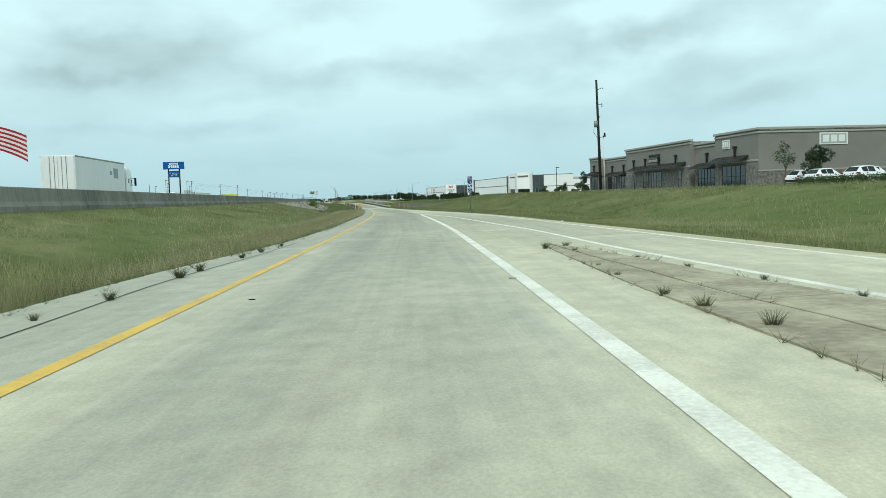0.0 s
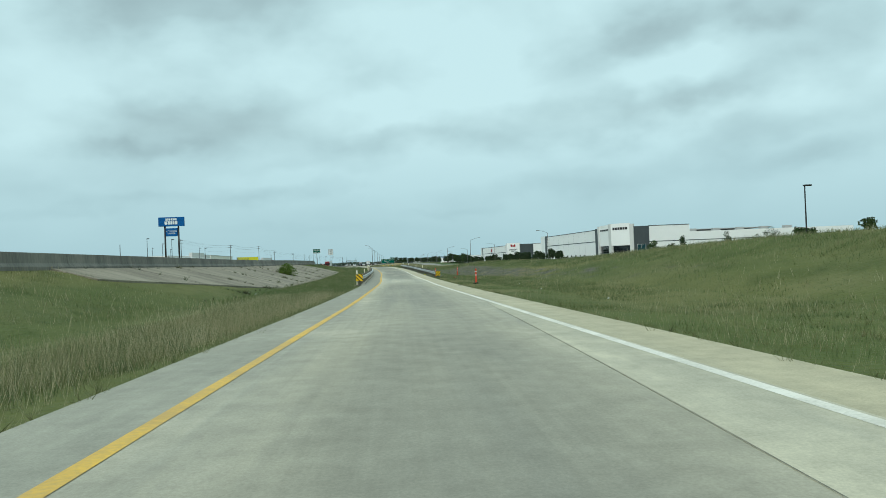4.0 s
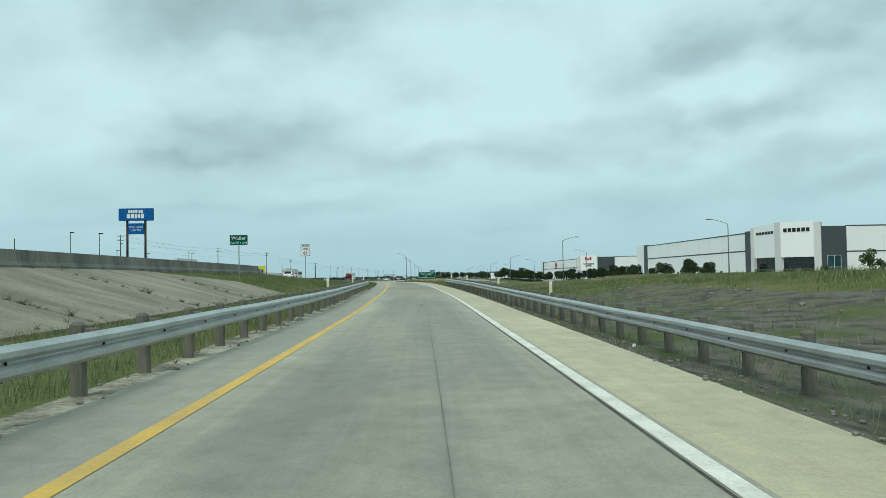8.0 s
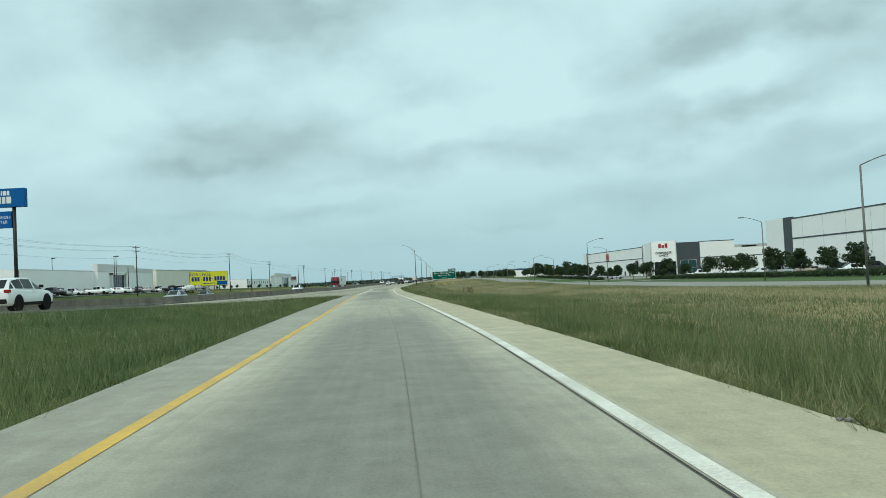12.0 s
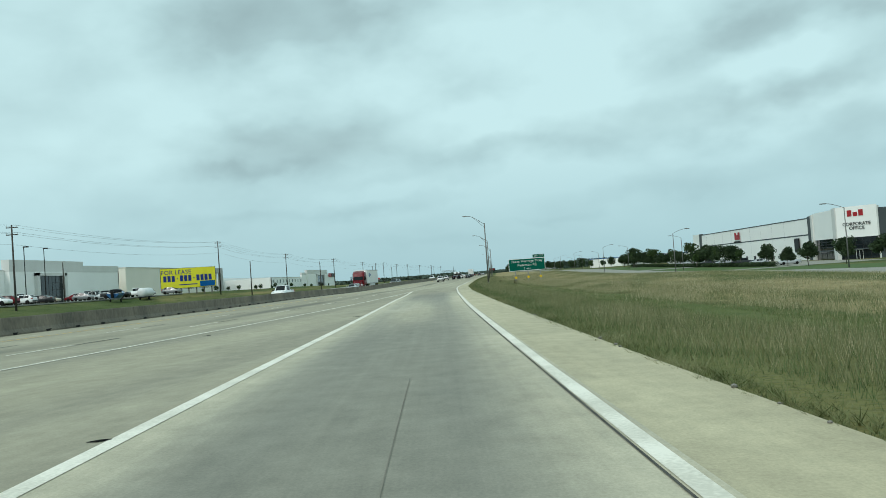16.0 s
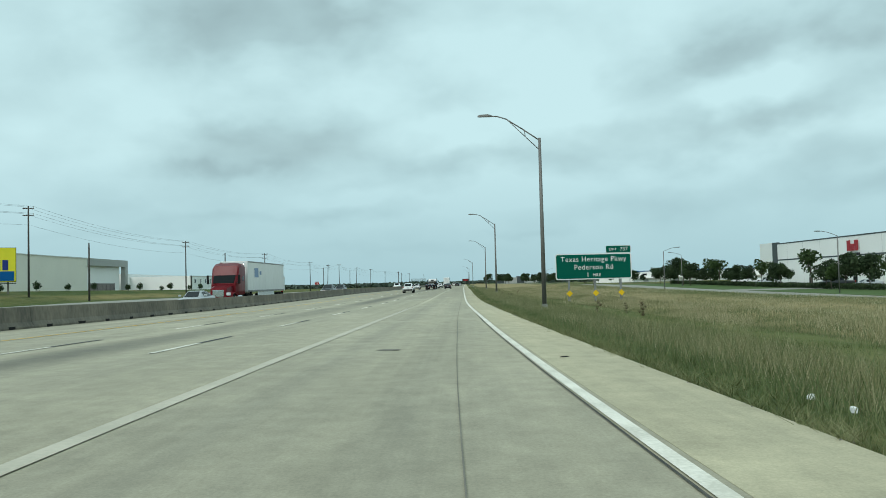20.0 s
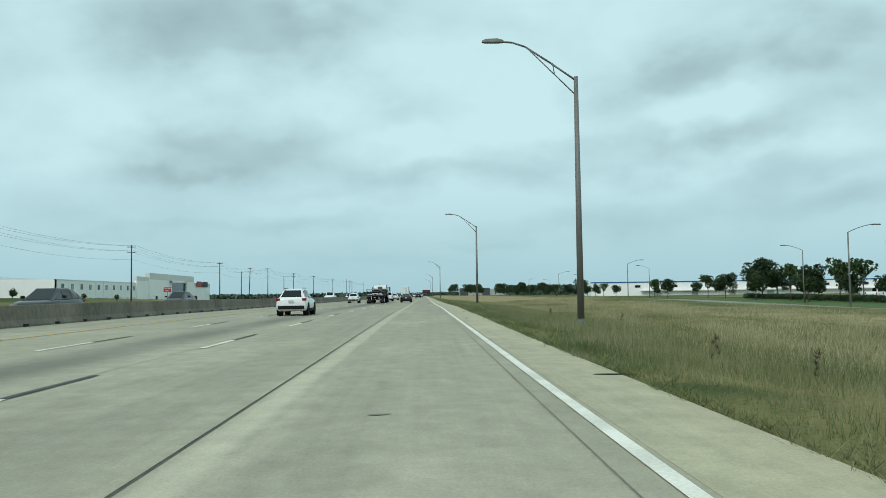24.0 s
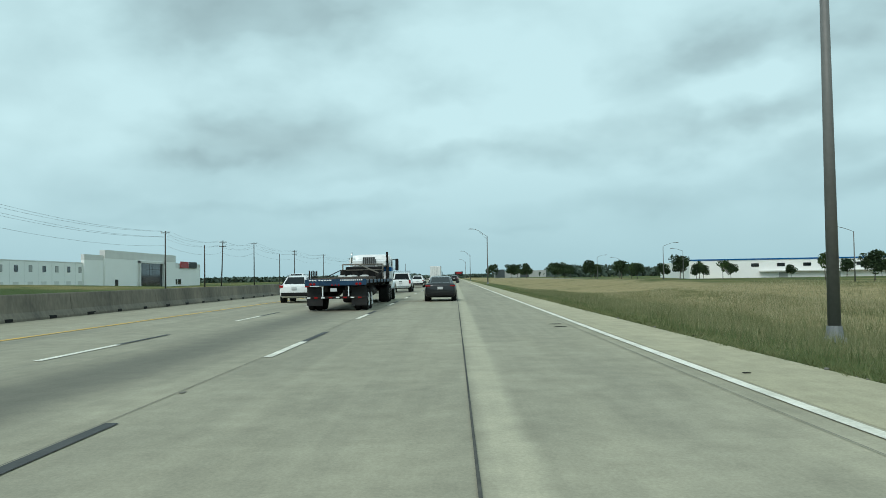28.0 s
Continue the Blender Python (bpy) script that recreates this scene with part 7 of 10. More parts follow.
sheet("sales_lot", lambda y: -96.0, lambda y: -74.0, left_land, 420, 640, "asphalt", "pale sales lot full of vehicles", cols=4, lift=0.04, category="parking lot")
sheet("south_frontage_road", lambda y: -58.0 + np.clip((y - 650) * 0.04, 0, 60), lambda y: -49.0 + np.clip((y - 650) * 0.04, 0, 60), lambda y: ground_z(-53.5 + max(0, (y - 650) * 0.04), y), 300, 1300, "asphalt", "pale concrete frontage road beyond the highway", cols=4, lift=0.05, thick=0.1, drape=ground_z)

# ---- vehicles: rear bumper at local y = 0, front towards +y ----
def pane(name, a, b, c, d, parent, key="car_glass", inset=0.10, lift=0.008):
    """A glazing panel lying on the quad a b c d (outward winding), shrunk towards its middle."""
    q = [Vector(p) for p in (a, b, c, d)]
    mid = sum(q, Vector()) / 4
    n = (q[1] - q[0]).cross(q[2] - q[0]).normalized()
    if n.dot(mid - Vector((0, mid.y, mid.z - 0.4))) < 0 and abs(n.x) > 0.5:
        n = -n
    q = [p + (mid - p) * inset for p in q]
    bm = bmesh.new()
    loft(bm, [[p + n * h for p in q] for h in (-0.01, lift)])
    return part(name, bm, key, parent)


def wheel(parent, x, y, r, w, rim="rim", simple=False, bulge=1.0):
    s = 1 if x > 0 else -1
    ring = [(w * 0.5, r * 0.62), (w * 0.5, r * 0.9), (w * 0.36, r), (-w * 0.36, r), (-w * 0.5, r * 0.9), (-w * 0.5, r * 0.62)]
    bm = bmesh.new()
    n = 20
    loft(bm, [[(x + a, y + q * math.cos(t), r + q * math.sin(t)) for t in np.linspace(0, 2 * math.pi, n, endpoint=False)] for a, q in ring])
    ty = part("wheel", bm, "tyre", parent, smooth=False)
    if simple:
        return ty
    bm = bmesh.new()
    loft(bm, [[(x + s * a, y + q * math.cos(t), r + q * math.sin(t)) for t in np.linspace(0, 2 * math.pi, n, endpoint=False)] for a, q in ((w * 0.3, r * 0.63), (w * 0.46 * bulge, r * 0.62), (w * 0.40 * bulge, r * 0.5), (w * 0.30, r * 0.2), (w * 0.44 * bulge, r * 0.16))])
    part("rim", bm, rim, ty)
    return ty


def ring8(hw, z0, z1, y, crown=0.0):
    s = [(hw * 0.86, z0), (hw * 0.98, z0 + 0.1), (hw, z0 + 0.45 * (z1 - z0)), (hw * 0.975, z1 - 0.10), (hw * 0.90, z1 - 0.02), (hw * 0.5, z1 + crown)]
    return [(x, y, z) for x, z in s] + [(-x, y, z) for x, z in s[::-1]]


STYLES = {
    "sedan": dict(w=1.86, body=[(0.0, 0.84, 0.42, 0.86), (0.07, 0.92, 0.30, 1.02), (0.45, 0.96, 0.24, 1.07), (0.95, 0.99, 0.20, 1.03), (2.4, 1.0, 0.20, 0.98), (3.5, 0.99, 0.20, 0.96), (4.35, 0.96, 0.22, 0.86), (4.75, 0.88, 0.28, 0.74), (4.88, 0.74, 0.36, 0.62)],
                  cabin=[(0.62, 0.78, 1.02, 0.70, 1.05), (1.45, 0.82, 1.00, 0.60, 1.40), (2.25, 0.83, 0.98, 0.61, 1.46), (2.95, 0.82, 0.96, 0.58, 1.41), (3.75, 0.78, 0.93, 0.70, 0.96)], wheels=(0.95, 3.82), r=0.335, tail=0.93),
    "suv": dict(w=1.94, body=[(0.0, 0.86, 0.45, 0.98), (0.06, 0.94, 0.34, 1.10), (0.45, 0.98, 0.28, 1.14), (1.2, 1.0, 0.25, 1.12), (2.6, 1.0, 0.25, 1.08), (3.6, 0.99, 0.25, 1.06), (4.3, 0.97, 0.27, 0.98), (4.68, 0.90, 0.32, 0.86), (4.80, 0.78, 0.42, 0.72)],
                cabin=[(0.10, 0.86, 1.08, 0.76, 1.13), (0.72, 0.88, 1.10, 0.61, 1.58), (1.55, 0.89, 1.09, 0.63, 1.68), (2.6, 0.88, 1.08, 0.61, 1.66), (3.75, 0.82, 1.05, 0.74, 1.08)], wheels=(0.92, 3.82), r=0.375, tail=1.05),
    "pickup": dict(w=2.02, body=[(0.0, 0.93, 0.55, 1.10), (0.05, 0.98, 0.48, 1.20), (1.9, 1.0, 0.45, 1.22), (2.0, 1.0, 0.40, 1.22), (3.9, 1.0, 0.40, 1.20), (4.3, 0.99, 0.40, 1.20), (5.4, 0.98, 0.42, 1.16), (5.75, 0.95, 0.48, 1.08), (5.85, 0.86, 0.55, 0.95)],
                   cabin=[(1.95, 0.86, 1.20, 0.84, 1.24), (2.05, 0.86, 1.20, 0.70, 1.84), (2.9, 0.88, 1.20, 0.72, 1.92), (3.75, 0.88, 1.20, 0.70, 1.88), (4.5, 0.84, 1.18, 0.78, 1.22)], wheels=(1.2, 4.75), r=0.40, tail=1.05),
}


def car(name, label, m, paint, style, rim="rim", group="", roof_rack=False, simple=False):
    st = STYLES[style]
    t = thing(name, label, "pickup truck" if style == "pickup" else "car", m, group)
    hw = st["w"] / 2
    bm = bmesh.new()
    loft(bm, [ring8(hw * f, z0, z1, y, 0.02) for y, f, z0, z1 in st["body"]])
    part("body", bm, paint, t, smooth=True)
    c = st["cabin"]
    bm = bmesh.new()
    k = hw / 0.97
    rings = [[(wb * k, y, zb), (wt * k, y, zt - 0.05), (wt * k * 0.9, y, zt), (-wt * k * 0.9, y, zt), (-wt * k, y, zt - 0.05), (-wb * k, y, zb)] for y, wb, zb, wt, zt in c]
    loft(bm, rings)
    part("cabin", bm, paint, t, smooth=False)
    pane("rear_window", rings[0][3], rings[0][2], rings[1][2], rings[1][3], t, inset=0.07, lift=0.012)
    pane("windscreen", rings[4][2], rings[4][3], rings[3][3], rings[3][2], t, inset=0.08, lift=0.012)
    for s in (0, 1):
        i0, i1 = (0, 1) if s == 0 else (5, 4)
        for a, b in ((1, 2), (2, 3)):
            q = [rings[a][i0], rings[b][i0], rings[b][i1], rings[a][i1]]
            pane("side_window", *q, t, inset=0.10, lift=0.014)
        if simple:
            continue
        pane("quarter_glass", rings[3][i0], rings[4][i0], rings[4][i1], rings[3][i1], t, inset=0.3, lift=0.012)
        if style != "pickup":
            pane("quarter_glass", rings[0][i0], rings[1][i0], rings[1][i1], rings[0][i1], t, inset=0.3, lift=0.012)
    L = st["body"][-1][0]
    r = st["r"]
    for y in st["wheels"]:
        for s in (-1, 1):
            if simple:
                wheel(t, s * (hw - 0.10), y, r, 0.235, rim, simple=True)
                continue
            bm = bmesh.new(); rod(bm, (s * (hw - 0.30), y, r + 0.02), (s * (hw + 0.004), y, r + 0.02), r + 0.075, r + 0.065, 20); part("wheel_arch", bm, "black_plastic", t)
            wheel(t, s * (hw - 0.10), y, r, 0.235, rim)
    tz = st["tail"]
    for s in (-1, 1):
        if style == "pickup":
            dims = (min(s * hw * 0.80, s * hw * 0.985), max(s * hw * 0.80, s * hw * 0.985), -0.025, 0.06, tz - 0.22, tz + 0.12)
        elif style == "suv":
            dims = (min(s * hw * 0.70, s * hw * 0.955), max(s * hw * 0.70, s * hw * 0.955), -0.015, 0.26, tz - 0.13, tz + 0.03)
        else:
            dims = (min(s * hw * 0.62, s * hw * 0.94), max(s * hw * 0.62, s * hw * 0.94), -0.015, 0.16, tz - 0.07, tz + 0.01)
        bx("tail_lamp", dims, "tail_red", t, bevel=0.02)
        if simple:
            continue
        bx("headlamp", (min(s * hw * 0.55, s * hw * 0.9), max(s * hw * 0.55, s * hw * 0.9), L - 0.16, L - 0.04, st["body"][-2][3] - 0.16, st["body"][-2][3] - 0.02), "lamp_clear", t, bevel=0.02)
        mz, my = c[3][2] + 0.06, c[3][0] + 0.35
        bx("mirror", (min(s * (hw - 0.02), s * (hw + 0.20)), max(s * (hw - 0.02), s * (hw + 0.20)), my, my + 0.12, mz, mz + 0.15), paint if style == "sedan" else "black_plastic", t, bevel=0.03)
        bx("sill", (min(s * hw * 0.93, s * hw * 1.004), max(s * hw * 0.93, s * hw * 1.004), st["wheels"][0] + r + 0.1, st["wheels"][1] - r - 0.1, 0.20 if style == "sedan" else 0.28, 0.36 if style == "sedan" else 0.44), "black_plastic", t, bevel=0.02)
        for y in (c[2][0] + 0.15, c[3][0] - 0.05):
            bx("door_handle", (min(s * hw * 0.985, s * hw * 1.015), max(s * hw * 0.985, s * hw * 1.015), y - 0.28, y - 0.10, st["body"][4][3] - 0.16, st["body"][4][3] - 0.12), paint, t, bevel=0.006)
    bx("rear_bumper", (-hw * 0.84, hw * 0.84, -0.05, 0.10, 0.30 if style == "sedan" else 0.40, 0.48 if style == "sedan" else 0.62), "chrome" if style == "pickup" else "black_plastic", t, bevel=0.03)
    if simple:
        return t
    bx("front_bumper", (-hw * 0.80, hw * 0.80, L - 0.12, L + 0.05, 0.26, 0.46), "black_plastic", t, bevel=0.03)
    bx("number_plate", (-0.16, 0.16, -0.06, -0.03, tz - 0.24, tz - 0.09), "plate", t, bevel=0.004)
    bx("grille", (-hw * 0.42, hw * 0.42, L - 0.07, L + 0.02, 0.50, 0.68), "black_plastic", t, bevel=0.02)
    if style == "pickup":
        bx("tailgate_panel", (-hw * 0.76, hw * 0.76, -0.012, 0.03, 0.66, 1.16), paint, t, bevel=0.02)
        bx("tailgate_handle", (-0.14, 0.14, -0.03, 0.0, 1.02, 1.09), "black_plastic", t, bevel=0.01)
        # the body is closed here; a dark slab paints the load bed's inner shade
        bx("bed_cavity", (-hw * 0.80, hw * 0.80, 0.14, 1.85, 1.18, 1.252), "dark_steel", t, "dark flat panel standing in for the shaded load bed", 0.0)
    if roof_rack:
        for s in (-1, 1):
            bm = bmesh.new(); rod(bm, (s * 0.58, c[1][0] + 0.2, c[2][4] + 0.03), (s * 0.58, c[3][0] - 0.1, c[2][4] + 0.04), 0.02, 0.02, 6); part("roof_rail", bm, "black_plastic", t)
    return t


def tractor(t, y0, paint, sleeper=True, stacks=True, top=3.85):
    """A highway tractor under t; y0: rear of its frame; about 8.2 m long."""
    bx("chassis", (-0.45, 0.45, y0, y0 + 6.6, 0.65, 0.95), "dark_steel", t)
    for y in (y0 + 0.75, y0 + 2.05):
        for s in (-1, 1):
            wheel(t, s * 1.02, y, 0.51, 0.56, "rim_bright", bulge=1.1)
            bx("mudguard", (min(s * 0.78, s * 1.28), max(s * 0.78, s * 1.28), y - 0.5, y + 0.5, 1.04, 1.08), "black_plastic", t)
    for s in (-1, 1):
        wheel(t, s * 1.06, y0 + 6.35, 0.51, 0.30, "rim_bright", bulge=1.15)
        bm = bmesh.new(); rod(bm, (s * 0.85, y0 + 3.0, 0.75), (s * 0.85, y0 + 4.7, 0.75), 0.33, 0.33, 16); part("fuel_tank", bm, "chrome", t, smooth=True)
        bm = bmesh.new(); loft(bm, [[(s * 0.72, y, 0.75 + h), (s * 1.24, y, 0.70 + h), (s * 1.24, y, 0.76 + h), (s * 0.72, y, 0.86 + h)] for y, h in ((y0 + 5.65, 0.05), (y0 + 5.95, 0.36), (y0 + 6.5, 0.44), (y0 + 7.0, 0.32), (y0 + 7.35, 0.02))]); part("front_fender", bm, paint, t)
        bx("headlamp", (min(s * 0.72, s * 1.1), max(s * 0.72, s * 1.1), y0 + 7.22, y0 + 7.40, 0.92, 1.18), "lamp_clear", t, bevel=0.04)
        bx("mirror", (min(s * 1.32, s * 1.52), max(s * 1.32, s * 1.52), y0 + 5.62, y0 + 5.75, 1.95, 2.75), "black_plastic", t, bevel=0.04)
        rods("mirror_arm", [((s * 1.1, y0 + 5.55, 2.7), (s * 1.4, y0 + 5.68, 2.7), 0.02), ((s * 1.1, y0 + 5.55, 2.05), (s * 1.4, y0 + 5.68, 2.05), 0.02)], "black_plastic", t)
        if stacks:
            bm = bmesh.new(); rod(bm, (s * 1.05, y0 + 2.75, 1.0), (s * 1.05, y0 + 2.75, top - 0.6), 0.09, 0.09, 12); rod(bm, (s * 1.05, y0 + 2.75, top - 0.6), (s * 1.05, y0 + 2.68, top + 0.1), 0.065, 0.065, 12); part("exhaust_stack", bm, "dark_steel" if s > 0 else "chrome", t, smooth=True)
    bm = bmesh.new()
    secs = [(y0 + 2.95, 1.18, 1.0, top - 0.35), (y0 + 3.05, 1.24, 0.98, top - 0.08), (y0 + 4.2, 1.24, 0.95, top), (y0 + 4.9, 1.22, 0.95, top - 0.25), (y0 + 5.25, 1.18, 0.95, 2.75), (y0 + 5.75, 1.10, 0.95, 1.95)]
    loft(bm, [[(w * 0.95, y, a), (w, y, a + 0.3), (w, y, b - 0.30), (w * 0.9, y, b - 0.06), (w * 0.6, y, b), (-w * 0.6, y, b), (-w * 0.9, y, b - 0.06), (-w, y, b - 0.30), (-w, y, a + 0.3), (-w * 0.95, y, a)] for y, w, a, b in secs])
    part("cab", bm, paint, t)
    bm = bmesh.new()
    loft(bm, [[(w * 0.96, y, a), (w, y, a + 0.3), (w * 0.93, y, b - 0.12), (w * 0.6, y, b), (-w * 0.6, y, b), (-w * 0.93, y, b - 0.12), (-w, y, a + 0.3), (-w * 0.96, y, a)] for y, w, a, b in ((y0 + 5.55, 0.95, 0.75, 1.95), (y0 + 6.4, 0.86, 0.72, 1.82), (y0 + 7.15, 0.78, 0.70, 1.66), (y0 + 7.36, 0.70, 0.74, 1.45))])
    part("bonnet", bm, paint, t)
    bx("grille", (-0.5, 0.5, y0 + 7.34, y0 + 7.43, 0.82, 1.42), "chrome", t, bevel=0.03)
    bx("bumper", (-1.2, 1.2, y0 + 7.25, y0 + 7.50, 0.38, 0.72), "chrome", t, bevel=0.06)
    pane("windscreen", (0.98, y0 + 5.72, 2.0), (-0.98, y0 + 5.72, 2.0), (-1.05, y0 + 5.26, 2.72), (1.05, y0 + 5.26, 2.72), t, inset=0.06, lift=0.05)
    for s in (-1, 1):
        bx("door_window", (min(s * 1.19, s * 1.215), max(s * 1.19, s * 1.215), y0 + 4.62, y0 + 5.22, 1.95, 2.55), "car_glass", t, bevel=0.0)
        if sleeper:
            bx("sleeper_window", (min(s * 1.235, s * 1.25), max(s * 1.235, s * 1.25), y0 + 3.5, y0 + 3.95, 2.2, 2.6), "car_glass", t, bevel=0.0)
    return top


def semi(name, label, m, paint, trailer="trailer_white", length=15.5, logo=None):
    t = thing(name, label, "truck", m)
    L = length
    tr = bx("trailer_body", (-1.29, 1.29, 0.0, L, 1.18, 4.08), trailer, t, "white ribbed trailer box", 0.04)
    for s in (-1, 1):
        bx("door", (min(s * 0.03, s * 1.2), max(s * 0.03, s * 1.2), -0.03, 0.0, 1.3, 3.98), trailer, tr, bevel=0.02)
        for q in (0.28, 0.62):
            bm = bmesh.new(); rod(bm, (s * q, -0.05, 1.25), (s * q, -0.05, 4.0), 0.02, 0.02, 6); part("lock_rod", bm, "galv_dull", tr)
        bx("top_rail", (min(s * 1.285, s * 1.31), max(s * 1.285, s * 1.31), 0.02, L - 0.02, 3.95, 4.07), "galv_dull", tr, bevel=0.0)
        bx("bottom_rail", (min(s * 1.285, s * 1.31), max(s * 1.285, s * 1.31), 0.02, L - 0.02, 1.19, 1.34), "galv_dull", tr, bevel=0.0)
        for k in range(1, int(L / 1.22)):
            bx("rivet_seam", (min(s * 1.289, s * 1.296), max(s * 1.289, s * 1.296), k * 1.22, k * 1.22 + 0.05, 1.36, 3.94), trailer, tr, bevel=0.0)
        bx("skirt", (min(s * 1.2, s * 1.24), max(s * 1.2, s * 1.24), 4.6, L - 4.0, 0.45, 1.17), trailer, t, bevel=0.01)
        bx("landing_leg", (min(s * 0.65, s * 0.8), max(s * 0.65, s * 0.8), L - 3.4, L - 3.2, 0.25, 1.18), "dark_steel", t)
        bx("tail_lamp", (min(s * 0.95, s * 1.2), max(s * 0.95, s * 1.2), -0.06, -0.02, 1.05, 1.15), "tail_red", t, bevel=0.0)
        bx("mudflap", (min(s * 0.7, s * 1.28), max(s * 0.7, s * 1.28), 0.35, 0.38, 0.3, 1.05), "mudflap", t, bevel=0.0)
        for y in (1.2, 2.5):
            wheel(t, s * 1.0, y, 0.51, 0.58, "rim_white")
        if logo:
            for q, w, h in ((L - 4.0, 1.5, 0.9), (L - 5.2, 0.7, 0.35)):
                bx("logo_mark", (min(s * 1.296, s * 1.305), max(s * 1.296, s * 1.305), q, q + w, 3.0 - h / 2, 3.0 + h / 2), logo, tr, bevel=0.0)
    bx("rear_guard", (-1.1, 1.1, -0.02, 0.1, 0.42, 0.55), "galv_dull", t)
    tractor(t, L - 2.2, paint)
    return t


def vehicle_at(x, y, z=None, head=0.0, size=1.0):
    return pose(x, y, float(high_z(y)) + 0.01 if z is None else z, 0, 0, head) @ Matrix.Scale(size, 4)


HEAD = -1.45
# traffic in our direction
car("suv", "white suv with tinted windows driving in the inner lane", vehicle_at(-10.65, 734.8, head=HEAD, size=0.88), "paint_white", "suv", roof_rack=True)
car("sedan", "charcoal grey sedan driving in the outer lane", vehicle_at(-2.70, 733.0, head=HEAD, size=0.9), "paint_charcoal", "sedan")
car("pickup", "white pickup truck driving ahead", vehicle_at(-5.95, 762.5, head=HEAD, size=0.9), "paint_white", "pickup")
car("suv", "small white suv far ahead in the middle lane", vehicle_at(-5.1, 795.6, head=HEAD, size=0.9), "paint_white", "suv")
car("suv", "white suv in the inner lane beyond the merge", vehicle_at(-9.35, 655.0, head=HEAD, size=0.9), "paint_white", "suv", roof_rack=True)
car("sedan", "black sedan far ahead on the highway", vehicle_at(-2.3, 800.0, head=HEAD), "paint_black", "sedan")
car("sedan", "grey sedan far ahead in the inner lane", vehicle_at(-6.0, 850.0, head=HEAD), "paint_grey", "sedan")
for x, y, p, stl, lab in ((2.2, 905, "paint_black", "suv", "black suv far ahead"), (-3.5, 940, "paint_white", "sedan", "white sedan far ahead"), (5.0, 990, "paint_silver", "sedan", "silver sedan far ahead"), (-1.0, 1010, "paint_red", "suv", "red suv far ahead"), (2.5, 1060, "paint_white", "pickup", "white pickup far ahead"), (7.0, 1110, "paint_black", "sedan", "black sedan far along the highway"), (3.5, 1150, "paint_white", "suv", "white suv far along the highway")):
    car("car" if stl != "pickup" else "pickup", lab + " on the highway", vehicle_at(x, y, head=HEAD), p, stl)
semi("semi_truck", "white semi truck with a square trailer far ahead", vehicle_at(-2.6, 900.0, head=HEAD), "paint_white")
semi("semi_truck", "white semi truck with a plain trailer on the raised highway", vehicle_at(-25.6, 79.0, head=-1.15), "paint_white", length=15.0, logo="paint_greenblue")
car("suv", "white suv on the raised highway", vehicle_at(-15.9, 376.0, head=-1.3), "paint_white", "suv")
# traffic towards us beyond the median
semi("semi_truck", "red semi truck with a white trailer coming the other way", vehicle_at(float(median(606)) - 3.0, 616.0, head=180 + HEAD), "paint_red", logo="paint_blue")
for x, y, p, stl, lab in ((3.0, 591, "paint_silver", "sedan", "silver sedan coming the other way"), (6.4, 552, "paint_white", "pickup", "white pickup coming the other way"), (3.0, 655, "paint_charcoal", "suv", "dark suv coming the other way"), (3.0, 786, "paint_white", "pickup", "white pickup truck coming the other way"), (6.4, 470, "paint_grey", "sedan", "grey sedan coming the other way"), (3.0, 448, "paint_silver", "suv", "silver suv coming the other way"), (3.0, 830, "paint_white", "suv", "white suv coming the other way"), (6.4, 690, "paint_charcoal", "suv", "dark grey suv coming the other way")):
    car("car" if stl != "pickup" else "pickup", lab + " beyond the barrier", vehicle_at(float(median(y)) - x, y, head=180 + HEAD), p, stl)


